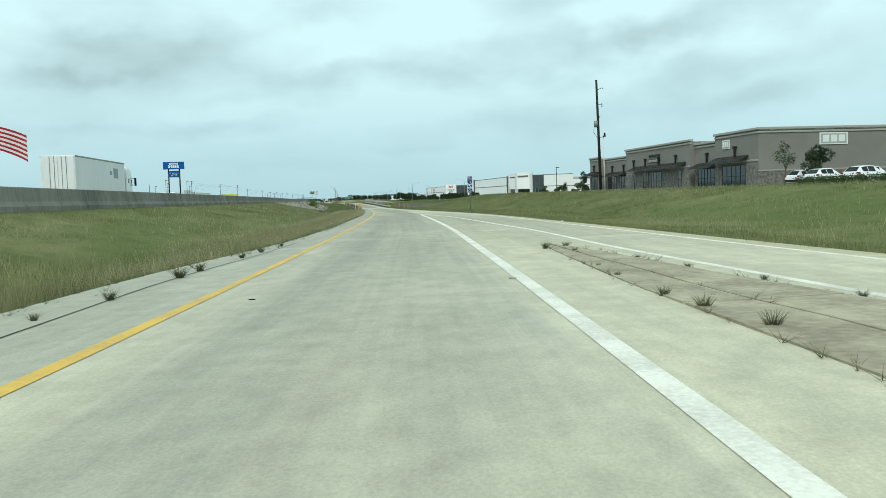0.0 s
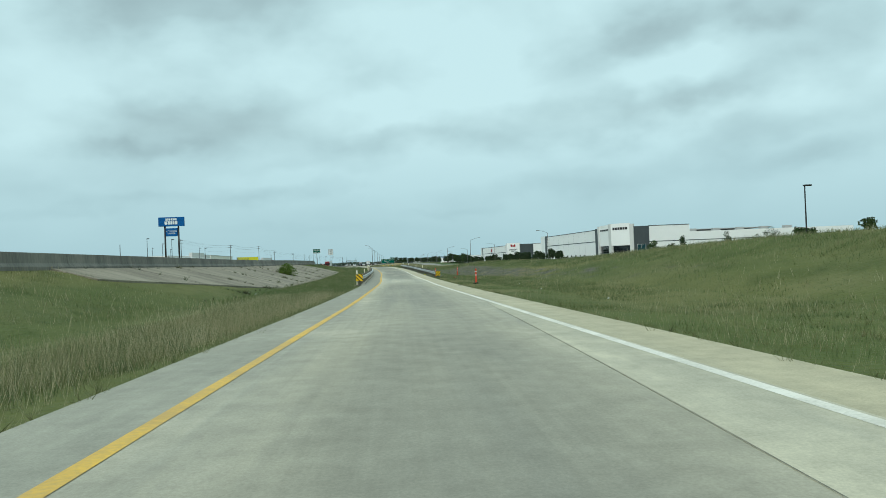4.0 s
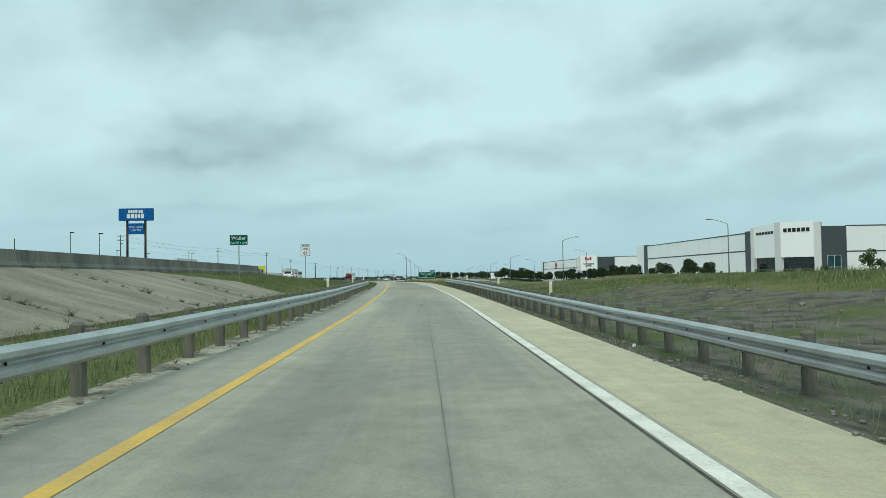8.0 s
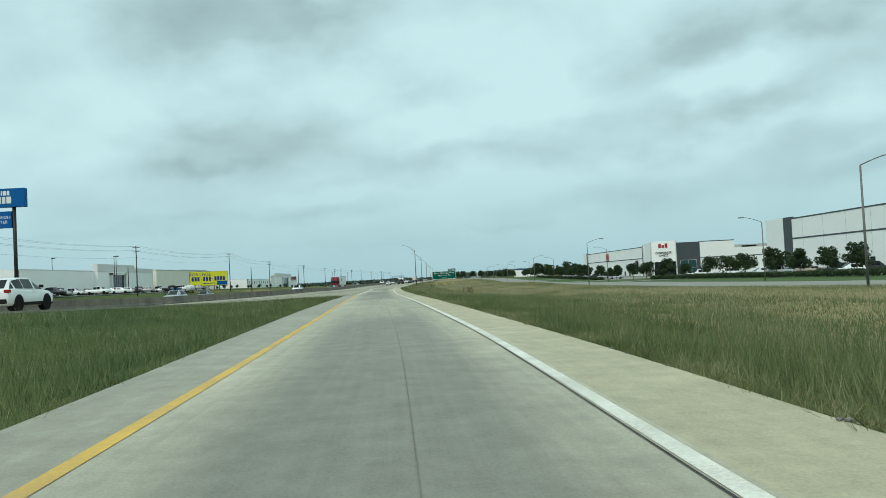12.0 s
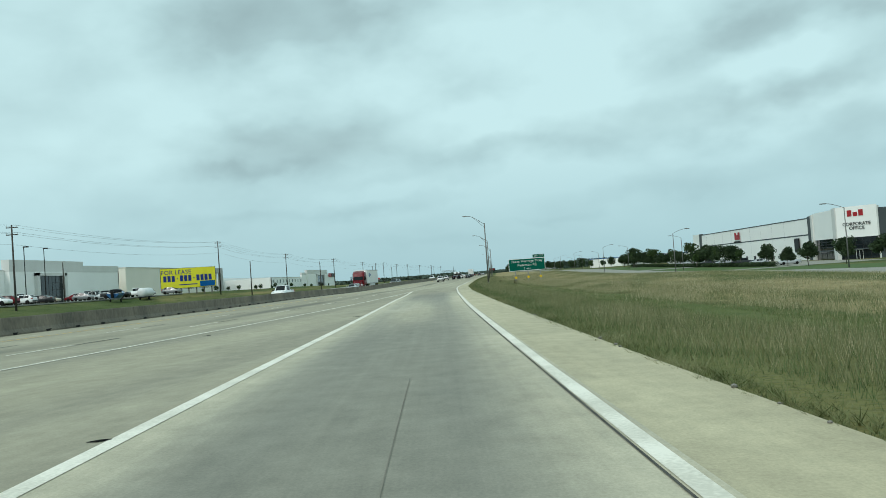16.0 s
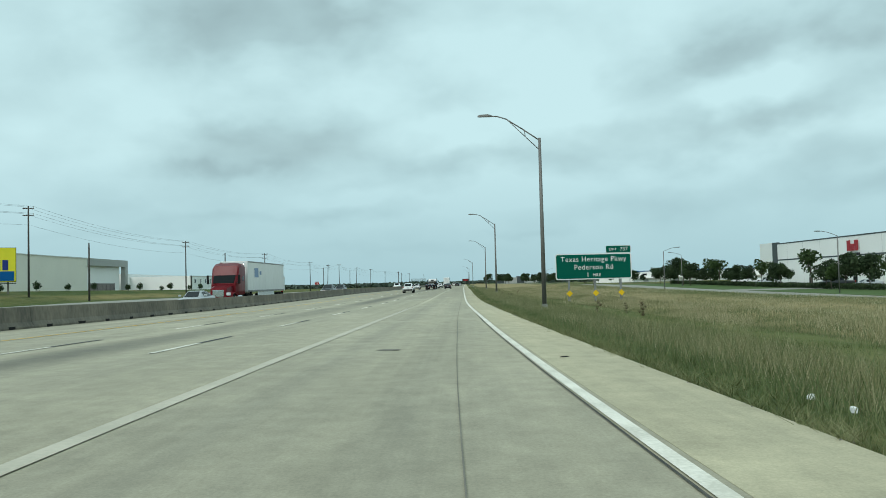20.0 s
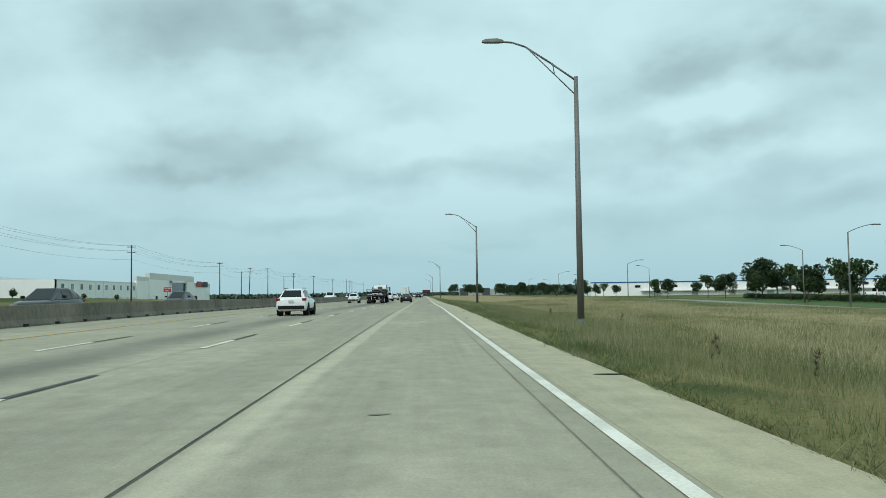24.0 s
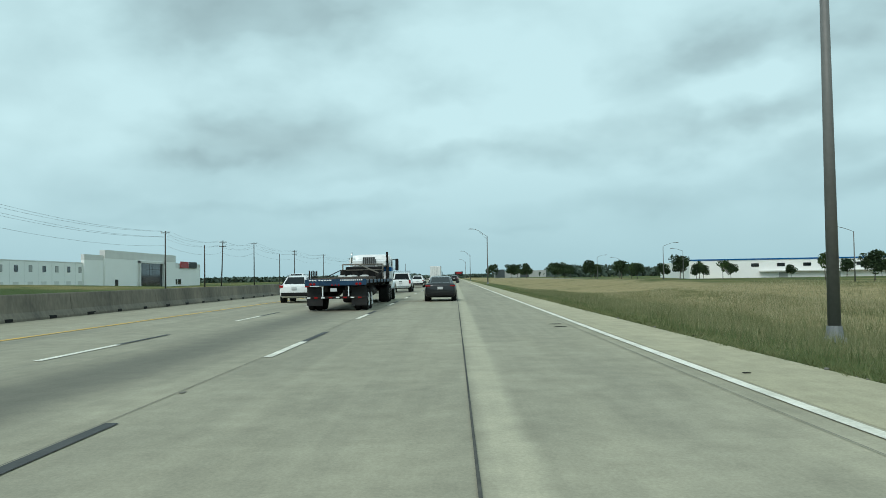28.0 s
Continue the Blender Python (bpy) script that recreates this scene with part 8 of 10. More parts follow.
def flatbed():
    """The flatbed rig ahead: blue rear beam, dark deck with stakes and cargo, white sleeper tractor."""
    t = thing("flatbed_truck", "dark flatbed truck with a blue rear beam and white sleeper cab", "truck", vehicle_at(-6.9, 722.0, head=HEAD, size=0.93) @ Matrix.Diagonal((1, 1, 0.93, 1)))
    L = 14.6
    bx("deck", (-1.27, 1.27, 0.1, L, 1.28, 1.42), "deck", t, "worn dark load deck", 0.02)
    for q in (-0.45, 0.45):
        bx("main_beam", (q - 0.08, q + 0.08, 0.2, L, 0.85, 1.28), "dark_steel", t)
    for k in range(9):
        bx("cross_member", (-1.22, 1.22, 0.5 + k * 1.2, 0.6 + k * 1.2, 1.16, 1.28), "dark_steel", t)
    beam = bx("rear_beam", (-1.30, 1.30, -0.02, 0.12, 1.15, 1.44), "blue_beam", t, "blue painted rear beam with white lettering bars", 0.01)
    for k in range(8):
        q = -1.12 + k * 0.115 + (0.06 if k > 2 else 0)
        bx("letter_bar", (q, q + 0.085, -0.03, -0.02, 1.365, 1.42), "sign_white", beam, bevel=0.0)
    for k in range(11):
        q = 0.20 + k * 0.088
        bx("letter_bar", (q, q + 0.06, -0.03, -0.02, 1.365, 1.42), "sign_white", beam, bevel=0.0)
    for q in (-1.05, -0.9, 0.9, 1.05):
        bm = bmesh.new(); rod(bm, (q, -0.05, 1.22), (q, 0.0, 1.22), 0.06, 0.065, 12); part("tail_lamp", bm, "tail_red", t)
    for q in (-0.14, 0.0, 0.14):
        bm = bmesh.new(); rod(bm, (q, -0.04, 1.17), (q, 0.0, 1.17), 0.035, 0.04, 10); part("marker_lamp", bm, "tail_red", t)
    bx("number_plate", (-0.22, 0.06, -0.03, 0.02, 0.88, 1.03), "plate", t, bevel=0.005)
    guard = bx("rear_guard", (-1.25, 1.25, -0.04, 0.06, 0.55, 0.66), "dark_steel", t)
    for k in range(8):
        q = -1.22 + k * 0.31
        bx("reflective_strip", (q, q + 0.15, -0.048, -0.04, 0.575, 0.635), "tail_red" if k % 2 else "sign_white", guard, bevel=0.0)
    for q in (-0.55, 0.55):
        bx("guard_post", (q - 0.025, q + 0.025, -0.02, 0.05, 0.6, 1.1), "sign_white", t, bevel=0.0)
    for s in (-1, 1):
        bx("mudflap", (min(s * 0.62, s * 1.28), max(s * 0.62, s * 1.28), 0.42, 0.45, 0.22, 1.1), "mudflap", t, bevel=0.0)
        for y in (1.05, 2.35):
            for q in (0.84, 1.15):
                wheel(t, s * q, y, 0.50, 0.27, "rim_bright", bulge=1.25)
        bx("side_rail", (min(s * 1.25, s * 1.31), max(s * 1.25, s * 1.31), 0.15, L, 1.24, 1.40), "blue_beam", t)
        for k in range(6):
            bx("stake_pocket", (min(s * 1.31, s * 1.36), max(s * 1.31, s * 1.36), 1.0 + k * 1.8, 1.12 + k * 1.8, 1.2, 1.42), "dark_steel", t, bevel=0.0)
        bm = bmesh.new(); rod(bm, (s * 0.85, 4.0, 0.8), (s * 0.85, 6.6, 0.8), 0.28, 0.28, 14); part("tool_tube", bm, "dark_steel", t, smooth=True)
    for k in range(5):
        bm = bmesh.new(); rod(bm, (-1.15 + k * 0.02, 0.3 + k * 0.35, 1.42), (-1.15 + k * 0.02, 0.3 + k * 0.35, 1.85 - 0.03 * (k % 2)), 0.03, 0.03, 6); part("stake", bm, "dark_steel", t)
    # load: white bundles, dark boxes and a folded rack
    for k, (x, y) in enumerate(((-0.75, 7.6), (-0.15, 7.7), (0.45, 7.6), (-0.45, 8.6), (0.25, 8.6))):
        bm = bmesh.new(); loft(bm, [[(x + r * math.cos(a) * 1.1, y + r * math.sin(a), z) for a in np.linspace(0, 2 * math.pi, 12, endpoint=False)] for z, r in ((1.42, 0.20), (1.52, 0.21), (1.62, 0.16), (1.66, 0.06))]); part("bundle", bm, "rim_white", t, "grimy white wrapped bundle", smooth=True)
    bx("crate", (-1.0, 1.0, 11.0, 12.4, 1.42, 2.15), "black_plastic", t, "black tarped crate", 0.05)
    rods("rack", [((-1.1, 10.6, 1.42), (-1.1, 10.6, 2.3), 0.04), ((1.1, 10.6, 1.42), (1.1, 10.6, 2.3), 0.04), ((-1.1, 10.6, 2.28), (1.1, 10.6, 2.28), 0.04), ((-1.1, 10.6, 1.95), (1.1, 10.6, 1.95), 0.03), ((-0.2, 10.6, 2.28), (1.05, 8.4, 1.75), 0.04)], "timber", t, seg=6)
    rods("rail", [((-1.2, 5.4, 1.55), (-1.2, 10.5, 1.95), 0.03), ((1.2, 5.4, 1.55), (1.2, 10.5, 1.95), 0.03), ((-1.2, 5.4, 1.42), (-1.2, 5.4, 1.55), 0.03), ((1.2, 5.4, 1.42), (1.2, 5.4, 1.55), 0.03)], "dark_steel", t, seg=6)
    for k, (x, y, h) in enumerate(((-0.6, 1.4, 0.09), (0.5, 2.2, 0.07), (-0.1, 3.6, 0.12), (0.7, 4.6, 0.14), (-0.7, 5.2, 0.10))):
        bx("timber_stack", (x - 0.5, x + 0.5, y - 0.6, y + 0.7, 1.42, 1.42 + h), "deck", t, "weathered brown dunnage timber", 0.01)
    for k in range(4):
        bm = bmesh.new(); rod(bm, (-0.95 + k * 0.62, 9.6, 1.42), (-0.95 + k * 0.62, 9.6, 1.95 - 0.1 * (k % 2)), 0.17, 0.15, 10); part("drum", bm, "dark_steel", t, "dark drum on the deck")
    bx("headache_rack", (-0.36, 0.36, L - 0.62, L - 0.55, 1.5, 2.80), "galv_dull", t, "slatted steel rack", 0.0)
    for k in range(6):
        bx("rack_slat", (-0.33 + k * 0.12, -0.29 + k * 0.12, L - 0.66, L - 0.62, 2.3, 2.78), "dark_steel", t, bevel=0.0)
    tractor(t, L - 3.0, "paint_white", True, top=3.02)
    for s in (-1, 1):
        bx("cab_locker", (min(s * 0.38, s * 1.0), max(s * 0.38, s * 1.0), L - 0.5, L - 0.06, 2.22, 2.62), "paint_white", t, "white locker on the cab back", 0.06)
    bx("rear_window", (-0.34, 0.34, L - 0.09, L - 0.05, 2.35, 2.66), "car_glass", t, bevel=0.0)
    bx("cab_band", (-1.255, 1.255, L - 0.06, L + 1.2, 1.9, 2.15), "camp_blue", t, "blue band on the cab", 0.0)
    return t


flatbed()


# parked rows: one of each, then copies
proto = [car("parked_car", "parked %s %s on the lot" % (c, s), pose(-84, 470 + 4 * i, ground_z(-84, 470) + 0.06, 0, 0, -90), "paint_" + c, s, group="parked cars", simple=True) for i, (c, s) in enumerate((("white", "suv"), ("black", "sedan"), ("silver", "sedan"), ("white", "pickup"), ("red", "suv"), ("charcoal", "pickup"), ("tan", "sedan"), ("grey", "suv")))]
rc = random.Random(12)
for y in np.arange(505, 640, 5.4):
    for x in (-78, -87):
        if rc.random() < 0.72:
            copy_thing(rc.choice(proto), pose(x + rc.uniform(-0.6, 0.6), y + rc.uniform(-0.5, 0.5), ground_z(x, y) + 0.06, 0, 0, 90 * rc.choice((-1, 1)) + rc.uniform(-3, 3)))
for y in np.arange(395, 538, 3.6):
    if rc.random() < 0.75:
        x = 69.5 if rc.random() < 0.6 else 78.0
        copy_thing(rc.choice(proto[:4] + proto[5:]), pose(x, y, float(right_land(y)) + 0.06, 0, 0, 90 * rc.choice((-1, 1)) + rc.uniform(-2, 2)))
for y in np.arange(606, 742, 5.0):
    if rc.random() < 0.5:
        copy_thing(rc.choice(proto[:4] + proto[5:]), pose(71.5, y, float(right_land(y)) + 0.06, 0, 0, 90 * rc.choice((-1, 1)) + rc.uniform(-2, 2)))
for x, y in ((44.0, 90.0), (45.5, 96.0), (43.0, 82.0), (46.0, 85.5)):
    copy_thing(proto[0] if y < 110 else rc.choice(proto), pose(x, y, float(right_land(y)) + 0.07, 0, 0, -90 if y > 110 else -70))
t = thing("box_truck", "beige delivery truck parked before the warehouse", "truck", pose(74, 432, float(right_land(432)) + 0.05, 0, 0, 0))
bx("box", (-1.2, 1.2, 0, 5.2, 0.9, 3.3), "tilt_cream", t)
bm = bmesh.new(); loft(bm, [[(-1.05, y, a), (1.05, y, a), (0.98, y, b), (-0.98, y, b)] for y, a, b in ((5.25, 0.55, 2.3), (5.9, 0.5, 2.25), (6.5, 0.5, 1.5), (7.2, 0.5, 1.3))]); part("cab", bm, "tilt_cream", t)
for k in range(6):
    bx("name_bar", (-1.22, -1.2, 1.0 + k * 0.55, 1.4 + k * 0.55, 2.2, 2.6), "sign_black", t, bevel=0.0)
for s in (-1, 1):
    for y in (1.2, 6.2):
        wheel(t, s * 0.95, y, 0.42, 0.3)
# boat and tank on trailers on the sales lot
t = thing("boat", "blue and white motor boat on a trailer", "boat", pose(-70.5, 590, ground_z(-70.5, 590) + 0.05, 0, 0, 10))
bm = bmesh.new(); loft(bm, [[(w, y, zt), (w * 0.9, y, zt - 0.35), (w * 0.35, y, zb), (-w * 0.35, y, zb), (-w * 0.9, y, zt - 0.35), (-w, y, zt)] for y, w, zt, zb in ((0, 1.15, 1.7, 0.8), (3.5, 1.2, 1.75, 0.75), (6.0, 0.95, 1.9, 0.9), (7.6, 0.15, 2.1, 1.5))]); part("hull", bm, "paint_blue", t)
bx("gunwale", (-1.1, 1.1, 0.1, 5.5, 1.7, 1.82), "trailer_white", t, bevel=0.05); bx("windscreen", (-0.9, 0.9, 3.6, 3.75, 1.82, 2.4), "car_glass", t, bevel=0.03); bx("outboard", (-0.25, 0.25, -0.6, 0.0, 0.9, 2.2), "black_plastic", t, bevel=0.08)
for s in (-1, 1):
    wheel(t, s * 1.0, 2.2, 0.35, 0.22)
t = thing("tank_trailer", "white cylindrical tank on a trailer", "trailer", pose(-70.5, 604, ground_z(-70.5, 604) + 0.05, 0, 0, 6))
bm = bmesh.new(); loft(bm, [[(r * math.cos(a), y, 1.6 + r * math.sin(a)) for a in np.linspace(0, 2 * math.pi, 16, endpoint=False)] for y, r in ((0, 0.5), (0.3, 1.0), (6.2, 1.0), (6.5, 0.5))]); part("tank", bm, "trailer_white", t, smooth=True)
bx("chassis", (-0.8, 0.8, 0, 7.2, 0.5, 0.65), "dark_steel", t)
for s in (-1, 1):
    wheel(t, s * 0.95, 2.4, 0.4, 0.25)

# ---- grass: blades as single triangles, gathered into stuff ----
def triangles(name, pts, material, label, category="grass"):
    """pts: n x 3 x 3 corners of loose triangles."""
    n = len(pts)
    me = bpy.data.meshes.new(name)
    me.vertices.add(3 * n); me.vertices.foreach_set("co", np.ascontiguousarray(pts, np.float32).ravel())
    me.loops.add(3 * n); me.loops.foreach_set("vertex_index", np.arange(3 * n, dtype=np.int32))
    me.polygons.add(n); me.polygons.foreach_set("loop_start", np.arange(0, 3 * n, 3, dtype=np.int32))
    me.update(calc_edges=True)
    me.materials.append(M[material])
    return tagged(new(name, me), label, category, kind="stuff")


gr = np.random.default_rng(5)


def blades(base, height, width, lean):
    """Triangles leaning at random from base points (n x 3)."""
    n = len(base)
    a, b = gr.uniform(0, 2 * np.pi, n), gr.uniform(0, 2 * np.pi, n)
    side = np.stack([np.cos(a), np.sin(a), 0 * a], 1) * (width / 2)[:, None]
    tip = base + np.stack([np.cos(b) * lean, np.sin(b) * lean, height], 1)
    return np.stack([base - side, base + side, tip], 1)


def patchy(x, y, scale, seed):
    """Smooth value in 0..1 over the plan."""
    return 0.5 + 0.25 * (np.sin(x * scale + seed) * np.cos(y * scale * 0.37 + 1.7 * seed) + np.sin(x * scale * 2.3 - y * scale * 0.61 + seed * 3.1) * 0.7 + np.sin(y * scale * 0.23 + seed) * 0.5)


def bank_bare(x, y, pr):
    d = x - pr
    return np.interp(y, [90, 110, 215, 282, 305], [0, 0.5, 1, 1, 0]) * np.clip(np.minimum((d - np.interp(y, [205, 235], [6.5, 2.6])) / 1.8, (13.3 - d) / 2.0), 0, 1)


verge, young, ripe, seed_tops, field = [], [], [], [], []
for y0 in np.arange(-14.0, 770.0, 1.0):
    prof = np.array(land(y0 + 0.5))
    pl, pr, hr = float(ramp_l(y0 + 0.5)), float(ramp_r(y0 + 0.5)), float(road_r(y0 + 0.5))
    slope_l, slope_r = (float(ramp_l(y0 + 1) - ramp_l(y0)), float(ramp_r(y0 + 1) - ramp_r(y0)))
    sides = [(1, pr)] + ([(-1, pl)] if y0 < 432 else [])
    for sd, edge in sides:
        far = 16.0 if sd > 0 else min(16.0, pl - hr - 0.6)
        if far < 0.6:
            continue
        n = int((1700 if y0 > 325 else 950) if sd > 0 else (1900 if y0 < 165 else 860) * far / 14 + 60)
        u = gr.random(n) ** 2.1 * far
        yy = y0 + gr.random(n)
        x = edge + sd * (u + 0.06) + (yy - y0 - 0.5) * (slope_r if sd > 0 else slope_l)
        keep = np.ones(n, bool)
        if sd > 0:
            keep &= gr.random(n) > 0.93 * bank_bare(x, yy, pr)
            if 140 < y0 < 215:
                keep &= gr.random(n) > 0.75 * np.clip((patchy(x, yy, 0.8, 4.0) - 0.3) * 3, 0, 1) * np.interp(u, [0.0, 2.5, 4.5, 6.0], [1, 1, 0.6, 0])
            if 216 < y0 < 318:
                keep &= (u > np.interp(y0, [218, 240], [1.5, 3.6])) | (gr.random(n) < 0.25 * (0.3 + patchy(x, yy, 1.1, 3.0)))
        else:
            if 165 < y0 < 299:
                bot = pl - max(0.6, toe_share(y0) * (pl - hr))
                keep &= x > bot + 0.1
            if 182 < y0 < 303:
                keep &= u > 0.8
        if sd < 0 and y0 < 60:
            keep &= u > 0.1
        x, yy, u = x[keep], yy[keep], u[keep]
        z = np.interp(x, prof[:, 0], prof[:, 1]) - 0.04
        tall = patchy(x, yy, 0.55, 2.0 + sd)
        mow = 0.55 if (sd > 0 and y0 < 190) else 1.0
        ramp_up = np.clip(u / 0.9, 0.5, 1.0)
        h = (0.10 + 0.24 * gr.random(len(x)) * (0.4 + tall)) * mow * ramp_up
        # a rank unmown band beside the pavement, shorter lawn beyond
        band = 0 * u
        if sd > 0 and y0 > 400:
            ub = u + 1.8 * (patchy(x, yy, 0.22, 9.0) - 0.5)
            band = np.interp(ub, [4.4, 5.2, 8.0, 9.2], [0, 1, 1, 0]) * np.interp(y0, [400, 450, 590, 630], [0.2, 1, 1, 0.1])
            h *= np.interp(u, [0.0, 0.5, 1.0, 1.9, 4.6, 6.0], [0.75, 0.8, 0.95, 1.5, 1.5, 1.0]) * (1 - 0.5 * band)
        elif sd < 0 and y0 < 165:
            h *= np.interp(u, [0.3, 1.0, 3.2, 4.8], [0.7, 1.5, 1.4, 0.42])
        elif y0 > 325:
            h *= np.interp(u, [0.0, 0.6, 5.0, 9.0], [0.9, 1.35, 1.35, 1.0])
        w = (0.007 + 0.006 * gr.random(len(x)) + 0.0014 * u) * (0.75 if sd < 0 and y0 < 165 else 1.0) + (np.interp(u, [0.8, 1.8], [0.006, 0.0]) if y0 > 325 else 0.0)
        made = blades(np.stack([x, yy, z], 1), h, w, h * (0.12 + 0.5 * gr.random(len(x))))
        if y0 > 330:
            # riper grass farther along and away from the pavement
            if sd > 0 and y0 > 400:
                old = gr.random(len(x)) < np.clip((0.62 if y0 < 590 else 0.8) * np.interp(u, [0.6, 1.6], [0.05, 1]) * (1 - band) + 0.1, 0, 0.85)
                new_grown = ~old & (gr.random(len(x)) < 0.5 * band)
                young.append(made[new_grown]); verge.append(made[~old & ~new_grown])
            else:
                old = gr.random(len(x)) < np.clip((y0 - 500) / 110 + 0.35 * (tall - 0.5) + 0.06 * u, 0.05, 0.85)
                verge.append(made[~old])
            ripe.append(made[old])
        else:
            (verge if y0 > 140 + 40 * math.sin(y0 * 2.1) else young).append(made)
        # dry straw in drifts, thicker away from the pavement
        share = np.interp(u, [0.5, 2.0, 5.0, 10.0], [0.06, 0.16, 0.45, 0.8]) if y0 > 300 else (np.interp(u, [0.3, 0.9, 3.4, 4.8], [0.05, 0.75, 0.75, 0.05]) if sd < 0 else np.interp(u, [0.5, 2.0, 8.0], [0.04, 0.16, 0.24]))
        if sd < 0 and y0 > 165:
            share = np.interp(u, [0.5, 2.0, 5.0], [0.02, 0.07, 0.10])
        elif 300 < y0 <= 400:
            share = share * 0.35
        if sd > 0 and y0 > 400:
            share = np.interp(u, [0.9, 1.7, 4.4, 6.0, 10.0], [0.0, 0.32, 0.34, 0.42, 0.85]) * (1 - 0.92 * band)
        rank = sd < 0 and y0 < 165
        m = gr.random(len(x)) < share * (np.clip((tall - 0.15) * 3, 0.35, 1) if rank else np.clip((tall - 0.30) * 3, 0, 1)) * mow
        if m.any():
            hs = (0.18 + 0.26 * gr.random(m.sum())) * (1.25 if rank else 1.1 if y0 > 325 or sd < 0 else 1.0)
            seed_tops.append(blades(np.stack([x[m], yy[m], z[m]], 1), hs, 0.0055 + 0.0011 * u[m], hs * 0.35))
    # the bank behind the right verge
    if 60 < y0 < 310:
        n = 620
        u = 4.0 + 12.0 * gr.random(n)
        yy = y0 + gr.random(n)
        x = pr + u
        keep = gr.random(n) > 0.9 * bank_bare(x, yy, pr)
        x, yy, u = x[keep], yy[keep], u[keep]
        z = np.interp(x, prof[:, 0], prof[:, 1]) - 0.04
        h = (0.07 + 0.16 * gr.random(len(x))) * (0.5 + patchy(x, yy, 0.5, 1.0))
        (verge if y0 > 140 + 40 * math.sin(y0 * 2.1) else young).append(blades(np.stack([x, yy, z], 1), h, 0.014 + 0.012 * gr.random(len(x)), h * 0.5))
    # coarser tufts over the open field
    wide = 36.0 - pr - 14 if y0 > 300 else (13.0 if y0 < 200 else 0)
    n = int(wide * (22 if y0 > 300 else 32))
    if n > 0:
        x = pr + 14 + gr.random(n) * wide
        yy = y0 + gr.random(n)
        z = np.interp(x, prof[:, 0], prof[:, 1]) - 0.05
        h = 0.12 + 0.22 * gr.random(n)
        tri = blades(np.stack([x, yy, z], 1), h, (0.014 + 0.016 * gr.random(n)) * (1.0 if y0 > 300 else 0.8), h * 0.5)
        dry = gr.random(n) < (0.75 * np.clip((patchy(x, yy, 0.3, 6.0) - 0.25) * 2.5, 0.15, 1) * (0.4 if y0 < 390 else 1.0) if y0 > 300 else 0.2)
        seed_tops.append(tri[dry]); (field if y0 > 150 else young).append(tri[~dry])
triangles("verge_grass", np.concatenate(young), "grass_fresh", "long fresh green grass with straw beside the pavement")
triangles("verge_grass", np.concatenate(verge), "grass_blades", "long mixed green and straw grass beside the pavement")
triangles("verge_grass", np.concatenate(ripe), "grass_dry", "ripening olive and straw grass beside the highway")
triangles("seed_grass", np.concatenate(seed_tops), "seed_grass", "dry tan seed grass standing in drifts")
triangles("field_grass", np.concatenate(field), "grass_dry", "coarse tufts of rough grass over the open verge")


def tuft(x, y, z, size, n, spread=0.6):
    a, r = gr.uniform(0, 2 * np.pi, n), gr.random(n) * size * 0.25
    base = np.stack([x + r * np.cos(a), y + r * np.sin(a), np.full(n, z)], 1)
    h = size * (0.4 + 0.6 * gr.random(n))
    return blades(base, h, size * (0.025 + 0.035 * gr.random(n)), h * spread * (0.4 + gr.random(n)))


# weeds that can be told apart along the apron and shoulder joints
for x, y, s in ((-8.3, 22.3, 0.30), (-7.9, 25.6, 0.42), (-7.75, 27.0, 0.36), (-7.3, 30.7, 0.30), (-7.0, 32.8, 0.34), (-0.1, 29.6, 0.34), (0.5, 29.9, 0.30), (0.2, 28.2, 0.22), (-1.3, 17.2, 0.32), (-1.25, 19.8, 0.26), (-1.3, 18.6, 0.30),
                (-0.9, 22.4, 0.18), (-0.6, 24.2, 0.15), (0.72, 21.0, 0.16), (0.7, 18.8, 0.2), (0.68, 23.4, 0.15), (0.66, 25.6, 0.17), (0.75, 16.4, 0.18), (-8.7, 20.4, 0.2), (-6.6, 35.6, 0.25)):
    w = triangles("weed", tuft(x, y, float(ramp_z(y)) - 0.01, s * 0.66, 150, 0.8), "weed", "scrubby grey-green weed growing from a concrete joint", "weed")
    tagged(w, "scrubby grey-green weed growing from a concrete joint", "weed", "joint weeds")
    del w["kind"]
# tall brown dock standing in the verge
for x, y, h in ((4.3, 564.7, 0.8), (6.69, 569.4, 0.7), (6.65, 565.5, 0.85), (6.95, 566.2, 0.75), (9.42, 428.8, 0.75), (10.35, 429.1, 0.8), (10.1, 428.2, 0.7), (9.67, 424.7, 0.85), (9.9, 425.3, 0.7), (4.14, 622.3, 0.5), (4.0, 616.9, 0.5), (3.57, 625.6, 0.55), (7.5, 648.0, 0.6), (5.2, 655.0, 0.6)):
    w = triangles("dock_weed", np.concatenate([tuft(x + gr.normal() * 0.05, y + gr.normal() * 0.05, ground_z(x, y) + q * h, h * 0.36, 26, 0.7) for q in (0.0, 0.2, 0.4, 0.6, 0.75)]), "dock", "tall dark brown dock weed standing in the grass", "weed")
    tagged(w, "tall dark brown dock weed standing in the grass", "weed", "dock weeds")
    del w["kind"]
loose = []
for a in edges[1:-1]:
    hr, pl = float(edge_line(a)) + 2.75, float(ramp_l(a)) - max(0.6, toe_share(a) * (float(ramp_l(a)) - float(road_r(a))))
    for f in np.sort(gr.random(26)) ** 0.8:
        x = hr + (pl - hr) * f
        loose.append(tuft(x, a + gr.normal() * 0.08, ground_z(x, a) + 0.08, 0.12 + 0.34 * gr.random() ** 2.4, 34, 1.0))
